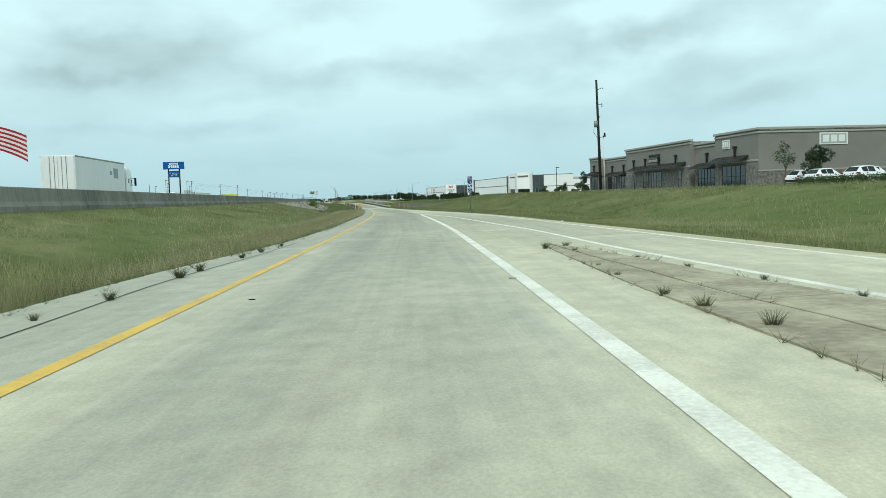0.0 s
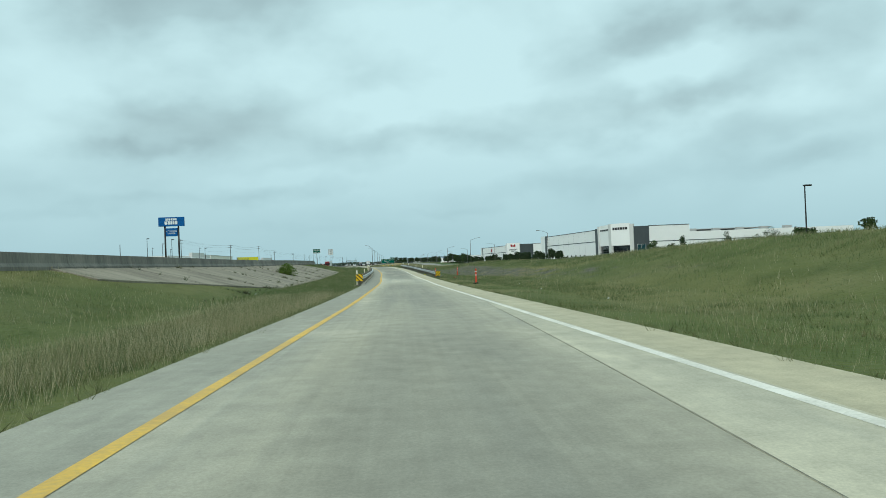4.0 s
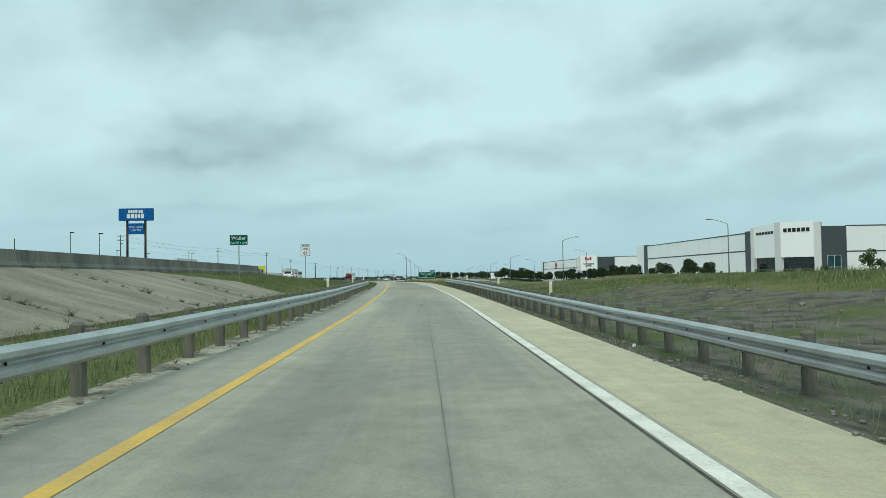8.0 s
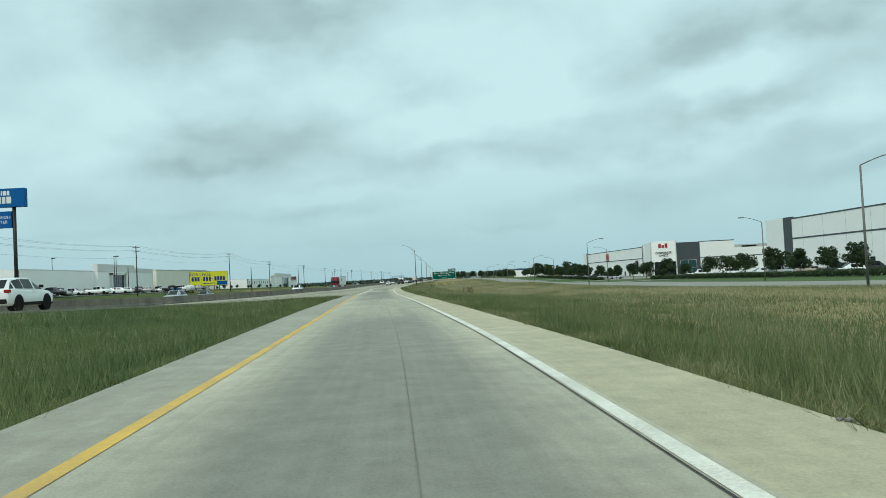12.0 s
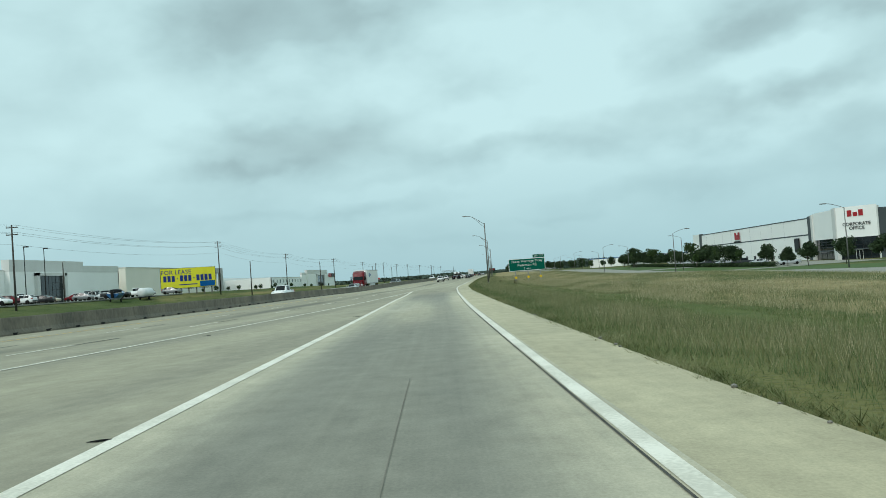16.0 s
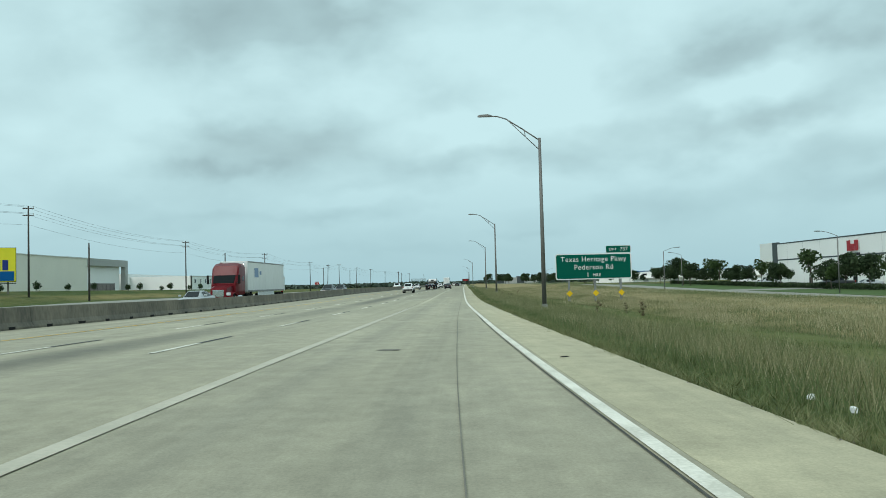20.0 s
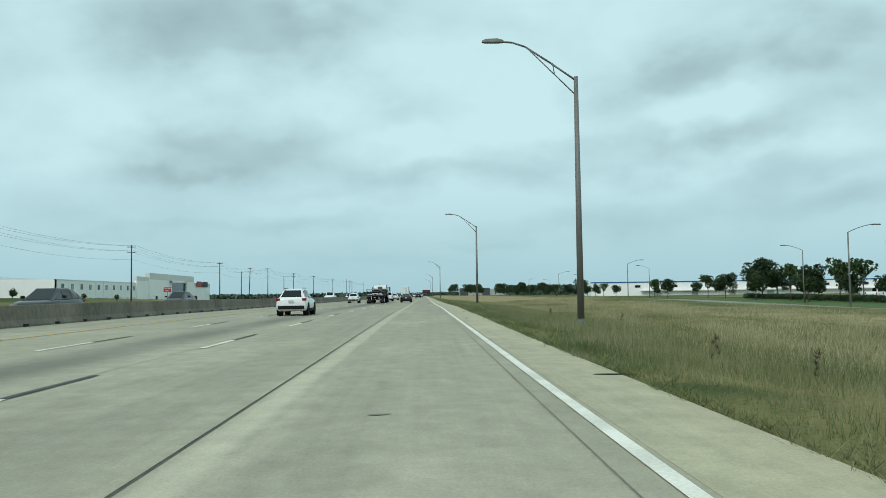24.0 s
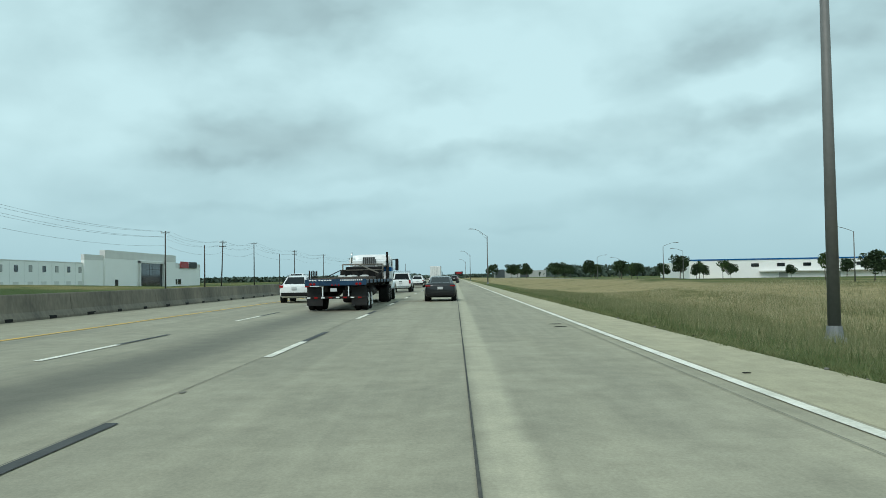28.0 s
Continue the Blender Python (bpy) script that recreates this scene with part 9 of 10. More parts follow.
for y in np.arange(166, 298, 1.3):
    x = float(edge_line(y)) + 2.8 + abs(gr.normal()) * 0.3
    if gr.random() < 0.6:
        loose.append(tuft(x, y, ground_z(x, y) + 0.06, 0.12 + 0.2 * gr.random(), 18, 0.8))
    x = float(ramp_l(y)) - max(0.6, toe_share(y) * (float(ramp_l(y)) - float(road_r(y)))) - gr.random() * 0.5
    loose.append(tuft(x, y, ground_z(x, y) + 0.05, 0.12 + 0.22 * gr.random(), 20, 0.8))
for y in np.arange(186, 302, 0.9):
    if gr.random() < 0.5:
        loose.append(tuft(float(ramp_l(y)) - gr.random() * 0.5, y, float(ramp_z(y)) - 0.03, 0.08 + 0.14 * gr.random(), 14, 1.1))
for y in np.arange(205, 318, 0.55):
    x = float(ramp_r(y)) + 0.05 + gr.random() * 1.6
    loose.append(tuft(x, y, ground_z(x, y) - 0.02, 0.08 + 0.18 * gr.random(), 14, 1.2))
for y in np.arange(3.0, 31.0, 0.16):
    # low scrub along the apron's seams and rim
    for line, chance in ((ap_r, 0.5), (ap_m, 0.28), (ap_l, 0.4)):
        if gr.random() < chance:
            loose.append(tuft(float(line(y)) + gr.normal() * 0.05, y, float(ramp_z(y)) + 0.01, 0.05 + 0.12 * gr.random() ** 2, 12, 1.4))
for y in np.arange(2.0, 60.0, 0.25):
    if gr.random() < 0.6:
        loose.append(tuft(float(ramp_l(y)) + abs(gr.normal()) * 0.18, y, float(ramp_z(y)), 0.06 + 0.16 * gr.random() ** 2, 12, 1.4))
triangles("joint_weeds", np.concatenate(loose), "weed", "ragged weeds along the slope paving joints and rails", "weeds")

# tufts creeping over the pavement's edges
ragged = []
for line, sd, spans in ((ramp_r, 1, ((-5, 205), (318, 770))), (ramp_l, -1, ((-5, 183), (303, 430)))):
    for a, b in spans:
        for y in np.arange(a, b, 0.22):
            if gr.random() < 0.25 + 0.75 * patchy(np.array(y * 0.4), np.array(y), 0.9, 5.0):
                x = float(line(y)) + sd * gr.normal(0.10, 0.12)
                ragged.append(tuft(x, y, float(ramp_z(y)) - 0.06, 0.10 + 0.17 * gr.random() ** 1.5, 15, 1.0))
            if sd > 0 and y > 318:
                # a denser low fringe, deeper in some places than in others
                reach = 0.16 * (patchy(np.array(y * 0.3), np.array(y * 1.7), 1.1, 2.0) - 0.35)
                for q in range(3):
                    x = float(line(y)) - reach + abs(gr.normal()) * 0.28
                    ragged.append(tuft(x, y + gr.random() * 0.22, float(ramp_z(y)) - 0.04, 0.09 + 0.13 * gr.random(), 16, 1.3))
triangles("edge_grass", np.concatenate(ragged), "grass_fresh", "ragged grass tufts creeping over the pavement edges")


# ---- trees and shrubs ----
def leaves(centres, radii, count, size, squash=1.0):
    """Leaf clumps as kinked quads (two triangles) scattered in the shell of several lobes."""
    k = gr.integers(0, len(centres), count)
    d = gr.normal(size=(count, 3)); d /= np.linalg.norm(d, axis=1)[:, None]
    r = radii[k] * (0.55 + 0.5 * gr.random(count))
    d[:, 2] *= squash
    c = centres[k] + d * r[:, None]
    u = gr.normal(size=(count, 3)); u /= np.linalg.norm(u, axis=1)[:, None]
    v = np.cross(u, gr.normal(size=(count, 3))); v /= np.linalg.norm(v, axis=1)[:, None]
    s = (size * (0.6 + 0.8 * gr.random(count)))[:, None]
    a, b, e, f = c - u * s, c + v * s * 0.6, c + u * s, c - v * s * 0.6
    return np.concatenate([np.stack([a, b, e], 1), np.stack([a, e, f], 1)])


def leaf_part(name, pts, material, parent):
    n = len(pts)
    me = bpy.data.meshes.new(name)
    me.vertices.add(3 * n); me.vertices.foreach_set("co", np.ascontiguousarray(pts, np.float32).ravel())
    me.loops.add(3 * n); me.loops.foreach_set("vertex_index", np.arange(3 * n, dtype=np.int32))
    me.polygons.add(n); me.polygons.foreach_set("loop_start", np.arange(0, 3 * n, 3, dtype=np.int32))
    me.update(calc_edges=True)
    me.materials.append(M[material])
    ob = new(name, me)
    ob.parent = parent
    return ob


def tree(label, height, crown, material, trunk=0.3, lobes=9, count=900, size=0.2, group="", squash=0.8, m=None):
    """A tapered trunk with limbs under a crown of lobed leaf clumps; crown: its radius."""
    t = thing("tree", label, "tree", m, group)
    h0 = height * trunk
    cz = h0 + (height - h0) * 0.52
    ang = gr.uniform(0, 2 * np.pi, lobes)
    rad = crown * (0.25 + 0.45 * gr.random(lobes))
    cen = np.stack([np.cos(ang) * rad, np.sin(ang) * rad, cz + (height - h0) * 0.30 * gr.uniform(-1, 1, lobes)], 1)
    cen[0] = (0, 0, height - crown * 0.42)
    rr = crown * (0.34 + 0.22 * gr.random(lobes)); rr[0] = crown * 0.42
    tr = 0.035 * height * 0.6
    segs = [((0, 0, -0.1), (0.02 * height, 0, h0), tr, tr * 0.75), ((0.02 * height, 0, h0), (0, 0.01 * height, cz), tr * 0.75, tr * 0.4)]
    rods("trunk", segs, "bark", t, seg=7)
    for k in range(min(lobes, 6)):
        bm = bmesh.new(); rod(bm, (0.015 * height, 0, h0 * (0.9 + 0.05 * k)), tuple(cen[k] * [0.8, 0.8, 1]), tr * 0.42, tr * 0.12, 5); part("limb", bm, "bark", t)
    leaf_part("crown", leaves(cen, rr, count, size, squash), material, t)
    return t


def shrub(label, radius, height, material, count=260, size=0.09, m=None, group="", category="shrub"):
    s = thing("shrub", label, category, m, group)
    n = 6
    ang = gr.uniform(0, 2 * np.pi, n); rad = radius * 0.5 * gr.random(n)
    cen = np.stack([np.cos(ang) * rad, np.sin(ang) * rad, height * (0.35 + 0.35 * gr.random(n))], 1)
    bm = bmesh.new()
    for k in range(3):
        rod(bm, (0, 0, -0.05), tuple(cen[k]), 0.02 + radius * 0.015, 0.01, 5)
    part("stem", bm, "bark", s)
    leaf_part("foliage", leaves(cen, np.full(n, min(radius * 0.62, height * 0.55)), count, size, min(1.0, height / radius / 1.2)), material, s)
    return s


def on_ground(x, y, s=1.0, turn=None):
    return pose(x, y, ground_z(x, y), 0, 0, gr.uniform(0, 360) if turn is None else turn) @ Matrix.Scale(s, 4)


# the bright bush on the slope paving
shrub("bright yellow-green bush growing through the slope paving", 1.35, 1.6, "bush", 4200, 0.06, pose(-8.1, 229.5, ground_z(-8.1, 229.5) - 0.38), category="bush")
# oaks before the warehouses: four grown once, then copied
oaks = [tree("dark green young oak with a rounded crown by the parking lot", 4.6, 2.15, "leaf_dark", 0.26, 12, 2300, 0.17, "parking lot oaks", 0.85, on_ground(x, y)) for x, y in ((64.0, 448.0), (66.0, 470.0), (64.5, 489.0), (65.5, 512.0))]
oak_rows = [(65.0 + 1.4 * math.sin(y * 0.37), y) for y in (398, 409, 421, 434, 459, 480, 500, 524, 537, 549, 566, 581, 592, 604)]
for k, (x, y) in enumerate(oak_rows):
    copy_thing(oaks[k % 4], on_ground(x, y, 0.72 + 0.42 * gr.random()))
for k, (x, y, size) in enumerate(((63, 612, 1.05), (63, 634, 1.15), (63, 640, 1.2), (63, 653, 1.25), (63.5, 662, 1.3), (62.5, 667, 1.1), (63, 688, 1.1), (64, 693, 1.0), (63, 706, 1.0), (62.5, 712, 1.05), (63.5, 720, 0.9), (63, 729, 0.9), (57.7, 731, 1.2), (64, 742, 0.95), (62, 757.5, 1.6), (58.5, 752, 1.15), (66, 760, 1.2))):
    copy_thing(oaks[k % 4], on_ground(x, y, size))
# taller loose trees farther along
young = [tree("slender light green tree with an open crown", 4.0, 1.25, "leaf_mid", 0.34, 8, 700, 0.16, "frontage trees", 1.1, on_ground(x, y)) for x, y in ((62.5, 628.0), (61.0, 662.0))]
for k, (x, y, size) in enumerate(((63, 674, 1.75), (63, 698, 1.4), (57.8, 737.4, 1.45), (63.2, 732.5, 1.6), (63.6, 726.5, 1.55), (62.5, 646, 1.3))):
    copy_thing(young[k % 2], on_ground(x, y, size))
for x, y, s in ((60.5, 771, 1.1), (64.0, 790, 1.25), (62.0, 812, 1.0), (66.0, 836, 1.2), (65.0, 903, 1.1), (61, 874, 1.05), (58, 940, 1.2), (63, 968, 1.25), (57, 1000, 1.2), (52, 1040, 1.3), (60, 1075, 1.4)):
    copy_thing(oaks[int(x * 7 + y) % 4] if (x + y) % 3 < 2 else young[int(y) % 2], on_ground(x, y, s))
for x, y, s in ((47.5, 897, 0.92), (54.5, 899, 0.9), (60.0, 903, 1.35), (64.5, 898, 0.78), (71.0, 897, 0.85), (98.0, 893, 1.0), (104, 888, 0.9), (57.0, 880, 0.8), (50, 925, 1.2), (46, 950, 1.3), (41, 985, 1.3), (44, 1015, 1.4), (37, 1050, 1.5), (34, 1090, 1.5), (40, 1120, 1.6), (30, 1160, 1.7), (115, 886, 0.8), (84, 892, 0.7)):
    copy_thing(oaks[int(x * 3 + y) % 4], on_ground(x, y, s))
# planting before the warehouse end wall and the shopping strip
for x, y, s in ((98, 392, 0.9), (106, 388, 0.75), (116, 392, 1.0), (127, 386, 0.8), (139, 392, 0.95), (152, 388, 0.85), (166, 392, 1.0), (92.5, 404, 0.7), (180, 388, 0.9)):
    copy_thing(young[int(x) % 2], on_ground(x, y, s))
for x, h, c, key, tr, shape in ((97.9, 6.2, 2.4, "leaf_mid", 0.25, 0.9), (104.2, 5.0, 2.0, "leaf_mid", 0.22, 0.9), (107.9, 7.2, 1.5, "leaf_dark", 0.2, 1.5), (112.2, 4.2, 2.2, "leaf_dark", 0.2, 0.8), (118.8, 4.6, 2.4, "leaf_dark", 0.2, 0.8), (123.2, 8.2, 2.5, "leaf_dark", 0.16, 1.3), (134.0, 7.0, 2.6, "leaf_dark", 0.2, 1.0), (138.6, 9.4, 3.0, "leaf_dark", 0.2, 1.2)):
    tree("young green tree on the lawn before the white warehouse", h, c, key, tr, 9, 800, 0.2, "warehouse trees", shape, on_ground(x, 395.0))
tree("bushy dark young oak beside the shopping strip", 4.4, 1.6, "leaf_dark", 0.22, 9, 1300, 0.15, "", 0.9, pose(47.0, 93.5, float(right_land(93.5)), 0, 0, 40))
tree("thin young tree with sparse yellow-green leaves", 4.9, 1.3, "leaf_mid", 0.38, 7, 420, 0.11, "", 1.1, pose(46.5, 99.0, float(right_land(99)), 0, 0, 10))
tree("dark conical evergreen at the end of the shopping strip", 5.0, 1.25, "leaf_dark", 0.12, 9, 1200, 0.14, "", 1.3, pose(51.0, 188.0, float(right_land(188)), 0, 0, 0))
for x, y, s in ((53.5, 200, 0.75), (50.5, 206, 0.6), (54.0, 214, 0.7), (57.0, 205, 0.55)):
    copy_thing(young[int(y) % 2], on_ground(x, y, s))
hedge = shrub("low clipped green hedge plant along the parking lot", 0.75, 0.95, "leaf_mid", 420, 0.08, pose(41.6, 75.0, ground_z(41.6, 75.0), 0, 0, 0), "strip hedge")
for k in range(1, 12):
    copy_thing(hedge, pose(41.6 + 0.12 * math.sin(k * 2.1), 75.0 + 1.15 * k, ground_z(41.6, 75 + 1.15 * k), 0, 0, 77 * k))
# continuous dark hedge before the warehouse lots
def hedge_run(label, length, width, height, m):
    h = thing("hedge", label, "hedge", m, "lot hedges")
    n = int(length / 0.42)
    cen = np.stack([gr.normal(size=n) * 0.08 * width, np.linspace(0.15, length - 0.15, n), height * (0.52 + 0.08 * gr.random(n))], 1)
    bm = bmesh.new()
    for k in range(0, n, 3):
        rod(bm, (0, cen[k][1], -0.05), tuple(cen[k]), 0.03, 0.015, 5)
    part("stem", bm, "bark", h)
    leaf_part("foliage", leaves(cen, width * (0.42 + 0.14 * gr.random(n)), 900, 0.11, height / width * 0.95), "leaf_dark", h)
    return h


run = hedge_run("clipped dark green hedge before the parking lot", 4.2, 1.3, 1.05, on_ground(62.6, 395.0, 1.0, 0))
for a, b in ((399, 545), (606, 762)):
    for y in np.arange(a, b, 4.1):
        copy_thing(run, on_ground(62.6 + gr.normal() * 0.12, y, 0.92 + 0.14 * gr.random(), gr.normal() * 1.0))
# shrubs before the white buildings beyond the highway
lean = shrub("small dark upright shrub before the white building", 0.8, 1.9, "leaf_dark", 320, 0.13, on_ground(-73.0, 706.0), "building shrubs")
for x, y, s in ((-75, 693, 1.0), (-74, 716, 1.1), (-73, 728, 0.8), (-74.5, 739, 1.2), (-73.5, 752, 0.9), (-74, 764, 1.15), (-72, 781, 1.0), (-71, 790, 0.9), (-69.5, 806, 0.9), (-74.5, 680, 0.9), (-74.5, 668, 1.1), (-74, 655, 0.8)):
    copy_thing(lean, on_ground(x, y, s))


# ---- far woods along the horizon ----
def woods(name, x0, x1, y0, y1, height, n, label):
    f = gr.random(n)
    x, y = x0 + (x1 - x0) * f + gr.normal(size=n) * 6, y0 + (y1 - y0) * f + gr.normal(size=n) * 12
    top = height * (0.62 + 0.38 * patchy(x, y * 0 + f * 900, 0.045, 3.0) + 0.22 * patchy(x, f * 2500, 0.19, 1.0))
    z = -0.6 + top * gr.random(n) ** 0.7
    c = np.stack([x, y, z], 1)
    u = gr.normal(size=(n, 3)); u /= np.linalg.norm(u, axis=1)[:, None]
    v = np.cross(u, gr.normal(size=(n, 3))); v /= np.linalg.norm(v, axis=1)[:, None]
    s = (0.9 + 1.3 * gr.random(n))[:, None]
    pts = np.concatenate([np.stack([c - u * s, c + v * s * 0.7, c + u * s], 1), np.stack([c - u * s, c + u * s, c - v * s * 0.7], 1)])
    return triangles(name, pts, "leaf_hazed", label, "woods")


woods("far_woods", 80, 900, 1250, 1700, 7.5, 16000, "dark green line of far woods beyond the fields")
woods("far_woods", -900, -20, 1750, 1350, 4.0, 16000, "dark green far woods beyond the highway")
woods("far_woods", -60, 260, 1900, 1900, 5.0, 7000, "far woods where the highway meets the horizon")
woods("far_woods", 300, 900, 700, 1250, 8.0, 7000, "dark woods behind the warehouses")
woods("far_woods", -700, -260, 300, 1300, 8.0, 9000, "dark woods behind the sales lots")

# ---- litter, stones and small road things ----
for k, (x, y, w, l, tilt) in enumerate(((10.75, 225.6, 0.22, 1.7, 6), (10.95, 226.0, 0.16, 1.4, -9), (10.6, 225.1, 0.18, 1.1, 24), (11.4, 221.2, 0.2, 1.2, 60), (12.8, 219.6, 0.14, 1.5, 75))):
    ob = bx("plank", (-w / 2, w / 2, -l / 2, l / 2, 0, 0.06), "timber", None, bevel=0.008)
    ob.matrix_basis = pose(x, y, ground_z(x, y) + 0.005 + 0.055 * (k == 1), 0, 0, tilt)
    tagged(ob, "weathered grey plank lying beside the guardrail", "plank", "loose planks")


def stone_mesh(seed):
    bm = bmesh.new()
    bmesh.ops.create_icosphere(bm, subdivisions=1, radius=1.0)
    for v in bm.verts:
        v.co *= 0.75 + 0.45 * noise.noise(v.co * 1.7 + Vector((seed, 0, 0)))
        v.co.z *= 0.6
    me = bpy.data.meshes.new("stone")
    bm.to_mesh(me); bm.free()
    me.materials.append(M["rubble"])
    return me


stones = [stone_mesh(3.7 * k) for k in range(4)]
rs = random.Random(31)
for k in range(90):
    y = rs.uniform(207, 318)
    x = float(ramp_r(y)) + rs.uniform(0.15, 2.2) if k < 60 else float(ramp_r(y)) + rs.uniform(7.5, 12.0)
    ob = new("stone", stones[k % 4])
    s = rs.uniform(0.03, 0.10) if k < 60 else rs.uniform(0.06, 0.2)
    ob.matrix_basis = pose(x, y, ground_z(x, y) + s * 0.2, 0, 0, rs.uniform(0, 360)) @ Matrix.Scale(s, 4)
    tagged(ob, "loose grey stone lying on the bare clay", "stone", "loose stones")
for k in range(40):
    y = rs.uniform(187, 301)
    x = float(ramp_l(y)) - rs.uniform(0.05, 0.7)
    ob = new("stone", stones[k % 4]); s = rs.uniform(0.03, 0.08)
    ob.matrix_basis = pose(x, y, float(ramp_z(y)) - 0.02, 0, 0, rs.uniform(0, 360)) @ Matrix.Scale(s, 4)
    tagged(ob, "broken concrete lump under the guardrail", "stone", "loose stones")


# broken rubble and crumbs along the rails, too small to pick apart
tiny = np.array([v.co for v in stones[0].vertices]); faces0 = [tuple(p.vertices) for p in stones[0].polygons]
for line, sd, y_a, y_b, reach, count, label in ((ramp_r, 1, 214, 318, 1.5, 1500, "grey rubble and crumbs of concrete under the guardrail"), (ramp_l, -1, 186, 304, 0.6, 700, "crumbs of broken concrete along the strip"), (ramp_r, 1, 318, 720, 0.25, 700, "crumbs of concrete along the shoulder's edge")):
    v, f = [], []
    for k in range(count):
        y = rs.uniform(y_a, y_b)
        x = float(line(y)) + sd * (rs.random() ** 1.6 * reach - 0.04)
        size = 0.012 + 0.045 * rs.random() ** 3
        a = rs.uniform(0, 6.28)
        z = max(ground_z(x, y), float(ramp_z(y)) - 0.30) + size * 0.3 if sd * (x - float(line(y))) > 0.02 else float(ramp_z(y)) + size * 0.3
        n0 = len(v)
        v += [(x + size * (p[0] * math.cos(a) - p[1] * math.sin(a)), y + size * (p[0] * math.sin(a) + p[1] * math.cos(a)), z + size * p[2]) for p in tiny]
        f += [tuple(n0 + i for i in q) for q in faces0]
    tagged(mesh_ob("rubble", v, f, "rubble"), label, "rubble", kind="stuff")


def scrap(x, y, w, l, material, label, turn, z=None, h=0.009):
    bm = bmesh.new()
    n = 7
    ring = [(0.5 * w * math.cos(a) * rs.uniform(0.6, 1.1), 0.5 * l * math.sin(a) * rs.uniform(0.6, 1.1)) for a in np.linspace(0, 2 * math.pi, n, endpoint=False)]
    loft(bm, [[(p, q, 0.0) for p, q in ring], [(p * 0.9, q * 0.9, h * rs.uniform(0.6, 1.2)) for p, q in ring], [(p * 0.45, q * 0.5, h * rs.uniform(0.9, 1.4)) for p, q in ring]])
    me = bpy.data.meshes.new("litter"); bm.to_mesh(me); bm.free(); me.materials.append(M[material])
    ob = new("litter", me)
    ob.matrix_basis = pose(x, y, (float(ramp_z(y)) + 0.004) if z is None else z, 0, 0, turn)
    return tagged(ob, label, "litter")


for x, y, w, l, turn in ((8.6, 170.6, 0.28, 0.14, 20), (9.0, 192.5, 0.1, 0.06, 0), (8.9, 193.2, 0.08, 0.05, 0), (-0.2, 596.5, 0.12, 0.7, 62), (0.1, 583.6, 0.1, 0.05, 30), (0.02, 709.6, 0.5, 0.10, 12), (0.86, 699.5, 0.14, 0.07, -10), (2.2, 705.9, 0.16, 0.07, 20), (-6.3, 21.5, 0.10, 0.04, 5), (2.2, 95.2, 0.14, 0.3, 30),
                         (8.1, 264.0, 0.06, 0.03, 50), (0.5, 600.2, 0.1, 0.05, 40), (-3.3, 590.0, 0.12, 0.04, 80), (-1.49, 536.4, 0.2, 0.12, 40), (-0.01, 620.1, 0.65, 0.14, -12), (0.66, 659.7, 0.22, 0.1, 10), (2.42, 706.3, 0.3, 0.08, 15), (-0.63, 675.6, 0.14, 0.1, 0), (0.12, 710.8, 0.4, 0.1, 5), (-0.19, 646.2, 0.14, 0.06, 0),
                         (6.69, 263.8, 0.06, 0.1, 30), (6.72, 264.8, 0.05, 0.09, -20), (-4.47, 462.6, 0.42, 0.05, 20), (-0.78, 460.8, 0.06, 0.1, 0), (-8.3, 455.5, 0.4, 0.12, 0), (-3.16, 436.7, 0.3, 0.08, 25)):
    scrap(x, y, w, l, "tyre", "black scrap of tyre rubber on the pavement", turn)
for x, y, w, l in ((-6.85, 509.6, 0.22, 0.34), (-6.38, 509.5, 0.2, 0.34), (-6.58, 515.4, 0.2, 0.3), (-5.5, 489.0, 0.16, 0.24), (-5.21, 482.6, 0.2, 0.26)):
    scrap(x, y, w, l, "cornice", "flat pale piece of broken road marker on the gore", 0, h=0.012)
    scrap(x + 0.16, y + 0.30, 0.16, 0.10, "joint_faint", "small dark patch beside a broken road marker", 10, h=0.005)
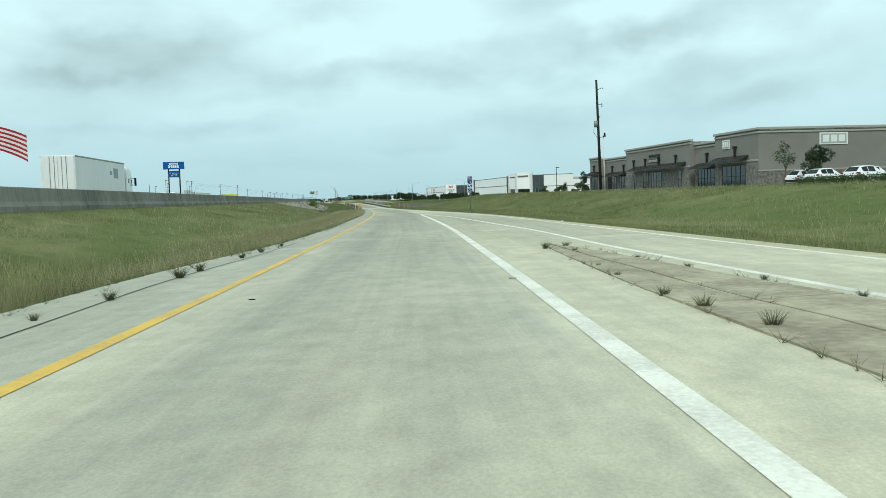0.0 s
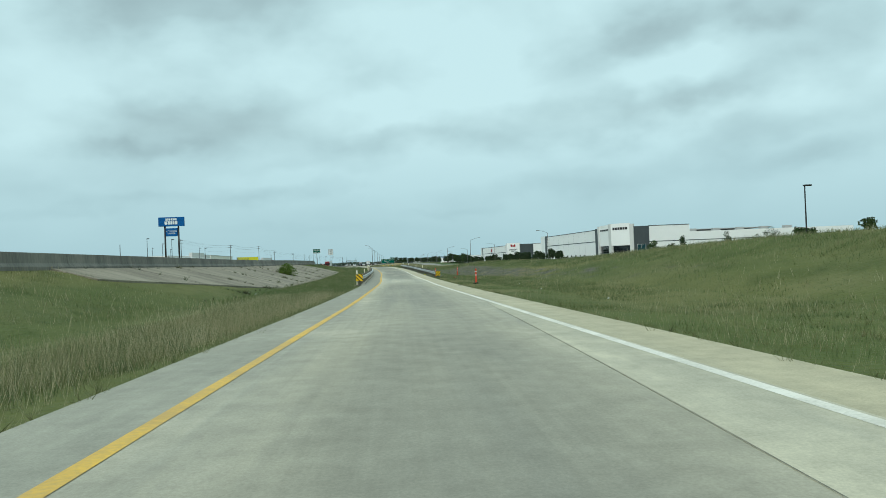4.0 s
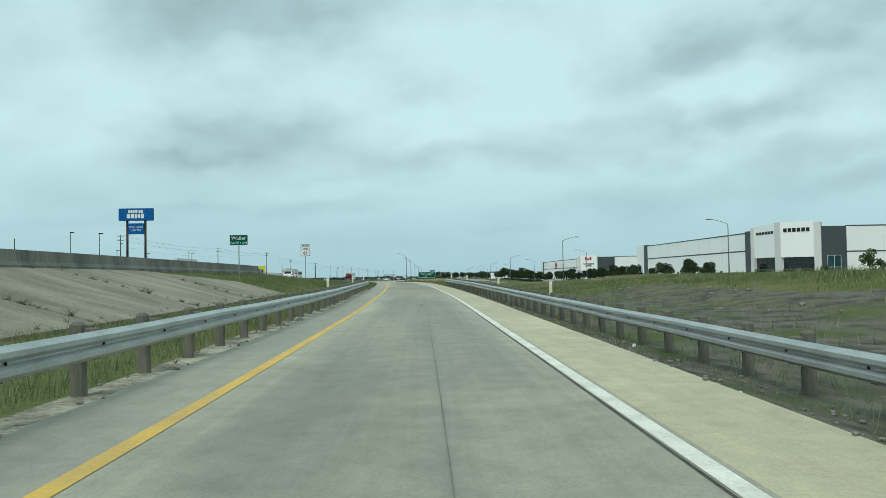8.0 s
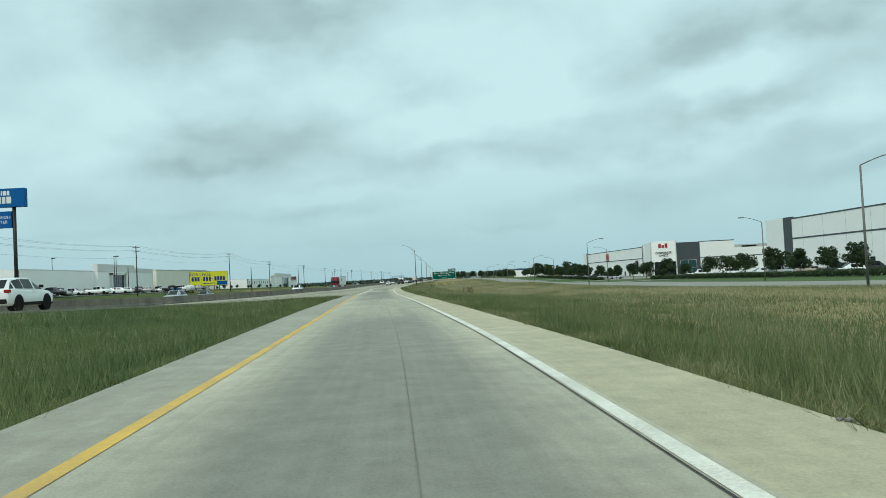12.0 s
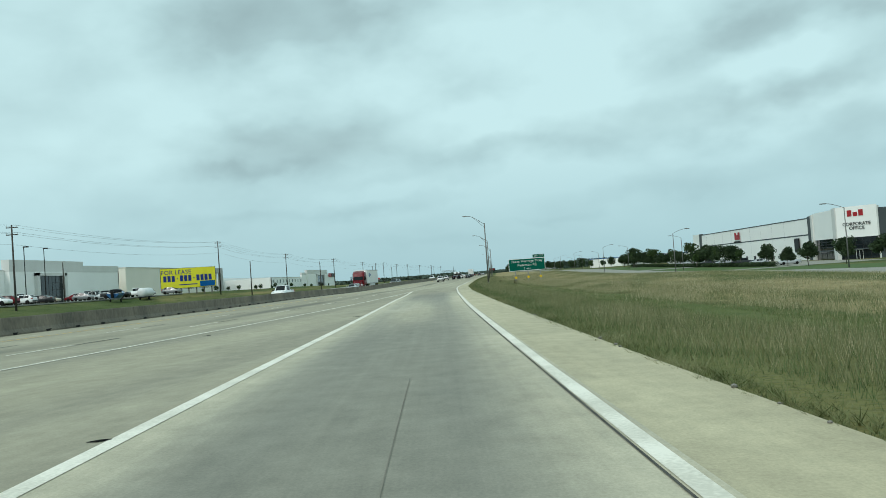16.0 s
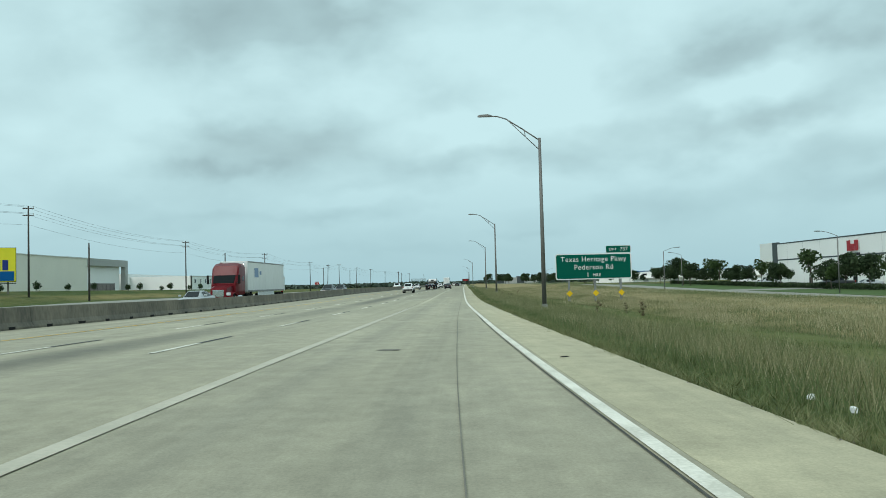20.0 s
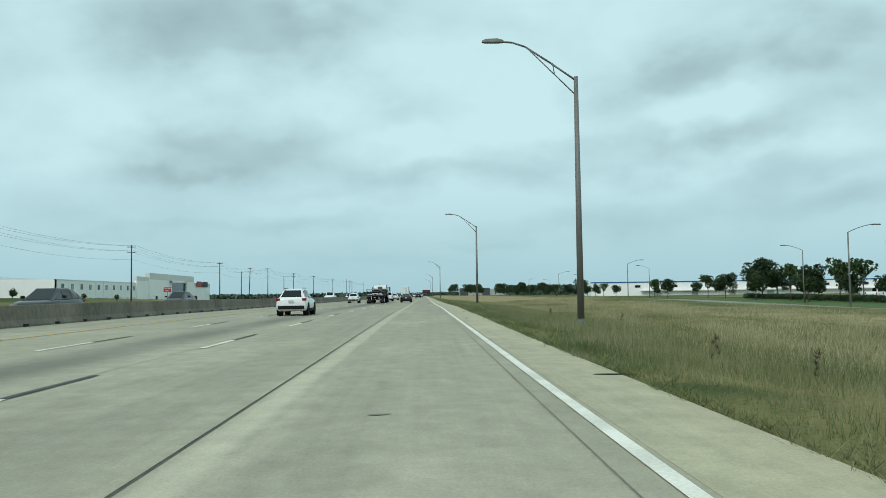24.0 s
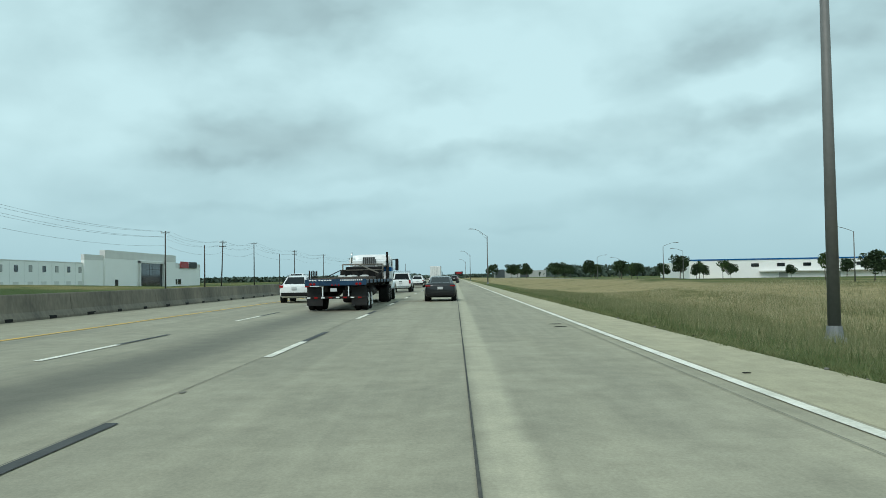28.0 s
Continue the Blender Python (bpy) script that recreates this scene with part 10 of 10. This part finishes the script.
scrap(10.0, 230.0, 0.30, 0.22, "bill_yellow", "crumpled bright yellow wrapper beside the guardrail", 15, ground_z(10.0, 230.0) + 0.002, 0.12)
for x, y in ((3.0, 196.2), (2.4, 197.6), (9.9, 238.4), (10.9, 246.5), (12.2, 258.0), (11.8, 271.5), (12.6, 285.4), (14.0, 180.0), (13.2, 168.0), (12.8, 152.0), (6.8, 52.0), (9.8, 84.0), (-5.4, 181.0), (1.47, 509.8), (0.57, 531.4), (0.57, 530.4), (-1.6, 99.5), (-1.2, 104.0), (-0.9, 108.5), (-0.6, 113.0)):
    scrap(x, y, rs.uniform(0.08, 0.18), rs.uniform(0.06, 0.12), "sign_white", "crumpled white litter lying in the grass", rs.uniform(0, 180), ground_z(x, y) + 0.002, 0.05)
# raised pavement markers along the gore lines
bm = bmesh.new(); loft(bm, [[(r * math.cos(a), r * math.sin(a), z) for a in np.linspace(0, 2 * math.pi, 12, endpoint=False)] for z, r in ((0, 0.065), (0.012, 0.055), (0.02, 0.025))])
dot = bpy.data.meshes.new("road_stud"); bm.to_mesh(dot); bm.free(); dot.materials.append(M["cornice"])
for x, y in ((2.5, 72.9), (3.49, 72.4), (1.80, 64.2), (1.32, 58.3), (3.2, 63.2), (3.08, 57.5), (2.32, 69.9), (3.33, 88.4), (3.63, 88.3), (3.18, 84.5), (-2.45, 22.8), (-0.55, 42.6)):
    ob = new("road_stud", dot); ob.matrix_basis = pose(x, y, float(ramp_z(y)) + 0.007)
    tagged(ob, "low cream ceramic road stud beside the gore line", "road stud", "road studs")
# small dark spalls and patches in the pavement
for x, y, w, l, turn in ((-4.67, 539.1, 0.62, 0.5, 5), (-2.02, 44.4, 0.34, 0.2, 5), (-0.32, 102.3, 0.28, 0.2, 0), (0.18, 411.8, 0.24, 0.3, 0), (-3.33, 616.5, 0.3, 0.08, 10), (-5.91, 698.6, 0.10, 0.25, 0), (9.13, 264.2, 0.05, 0.12, 0)):
    scrap(x, y, w, l, "joint_faint", "dark tar patch in the concrete pavement", turn, h=0.004)
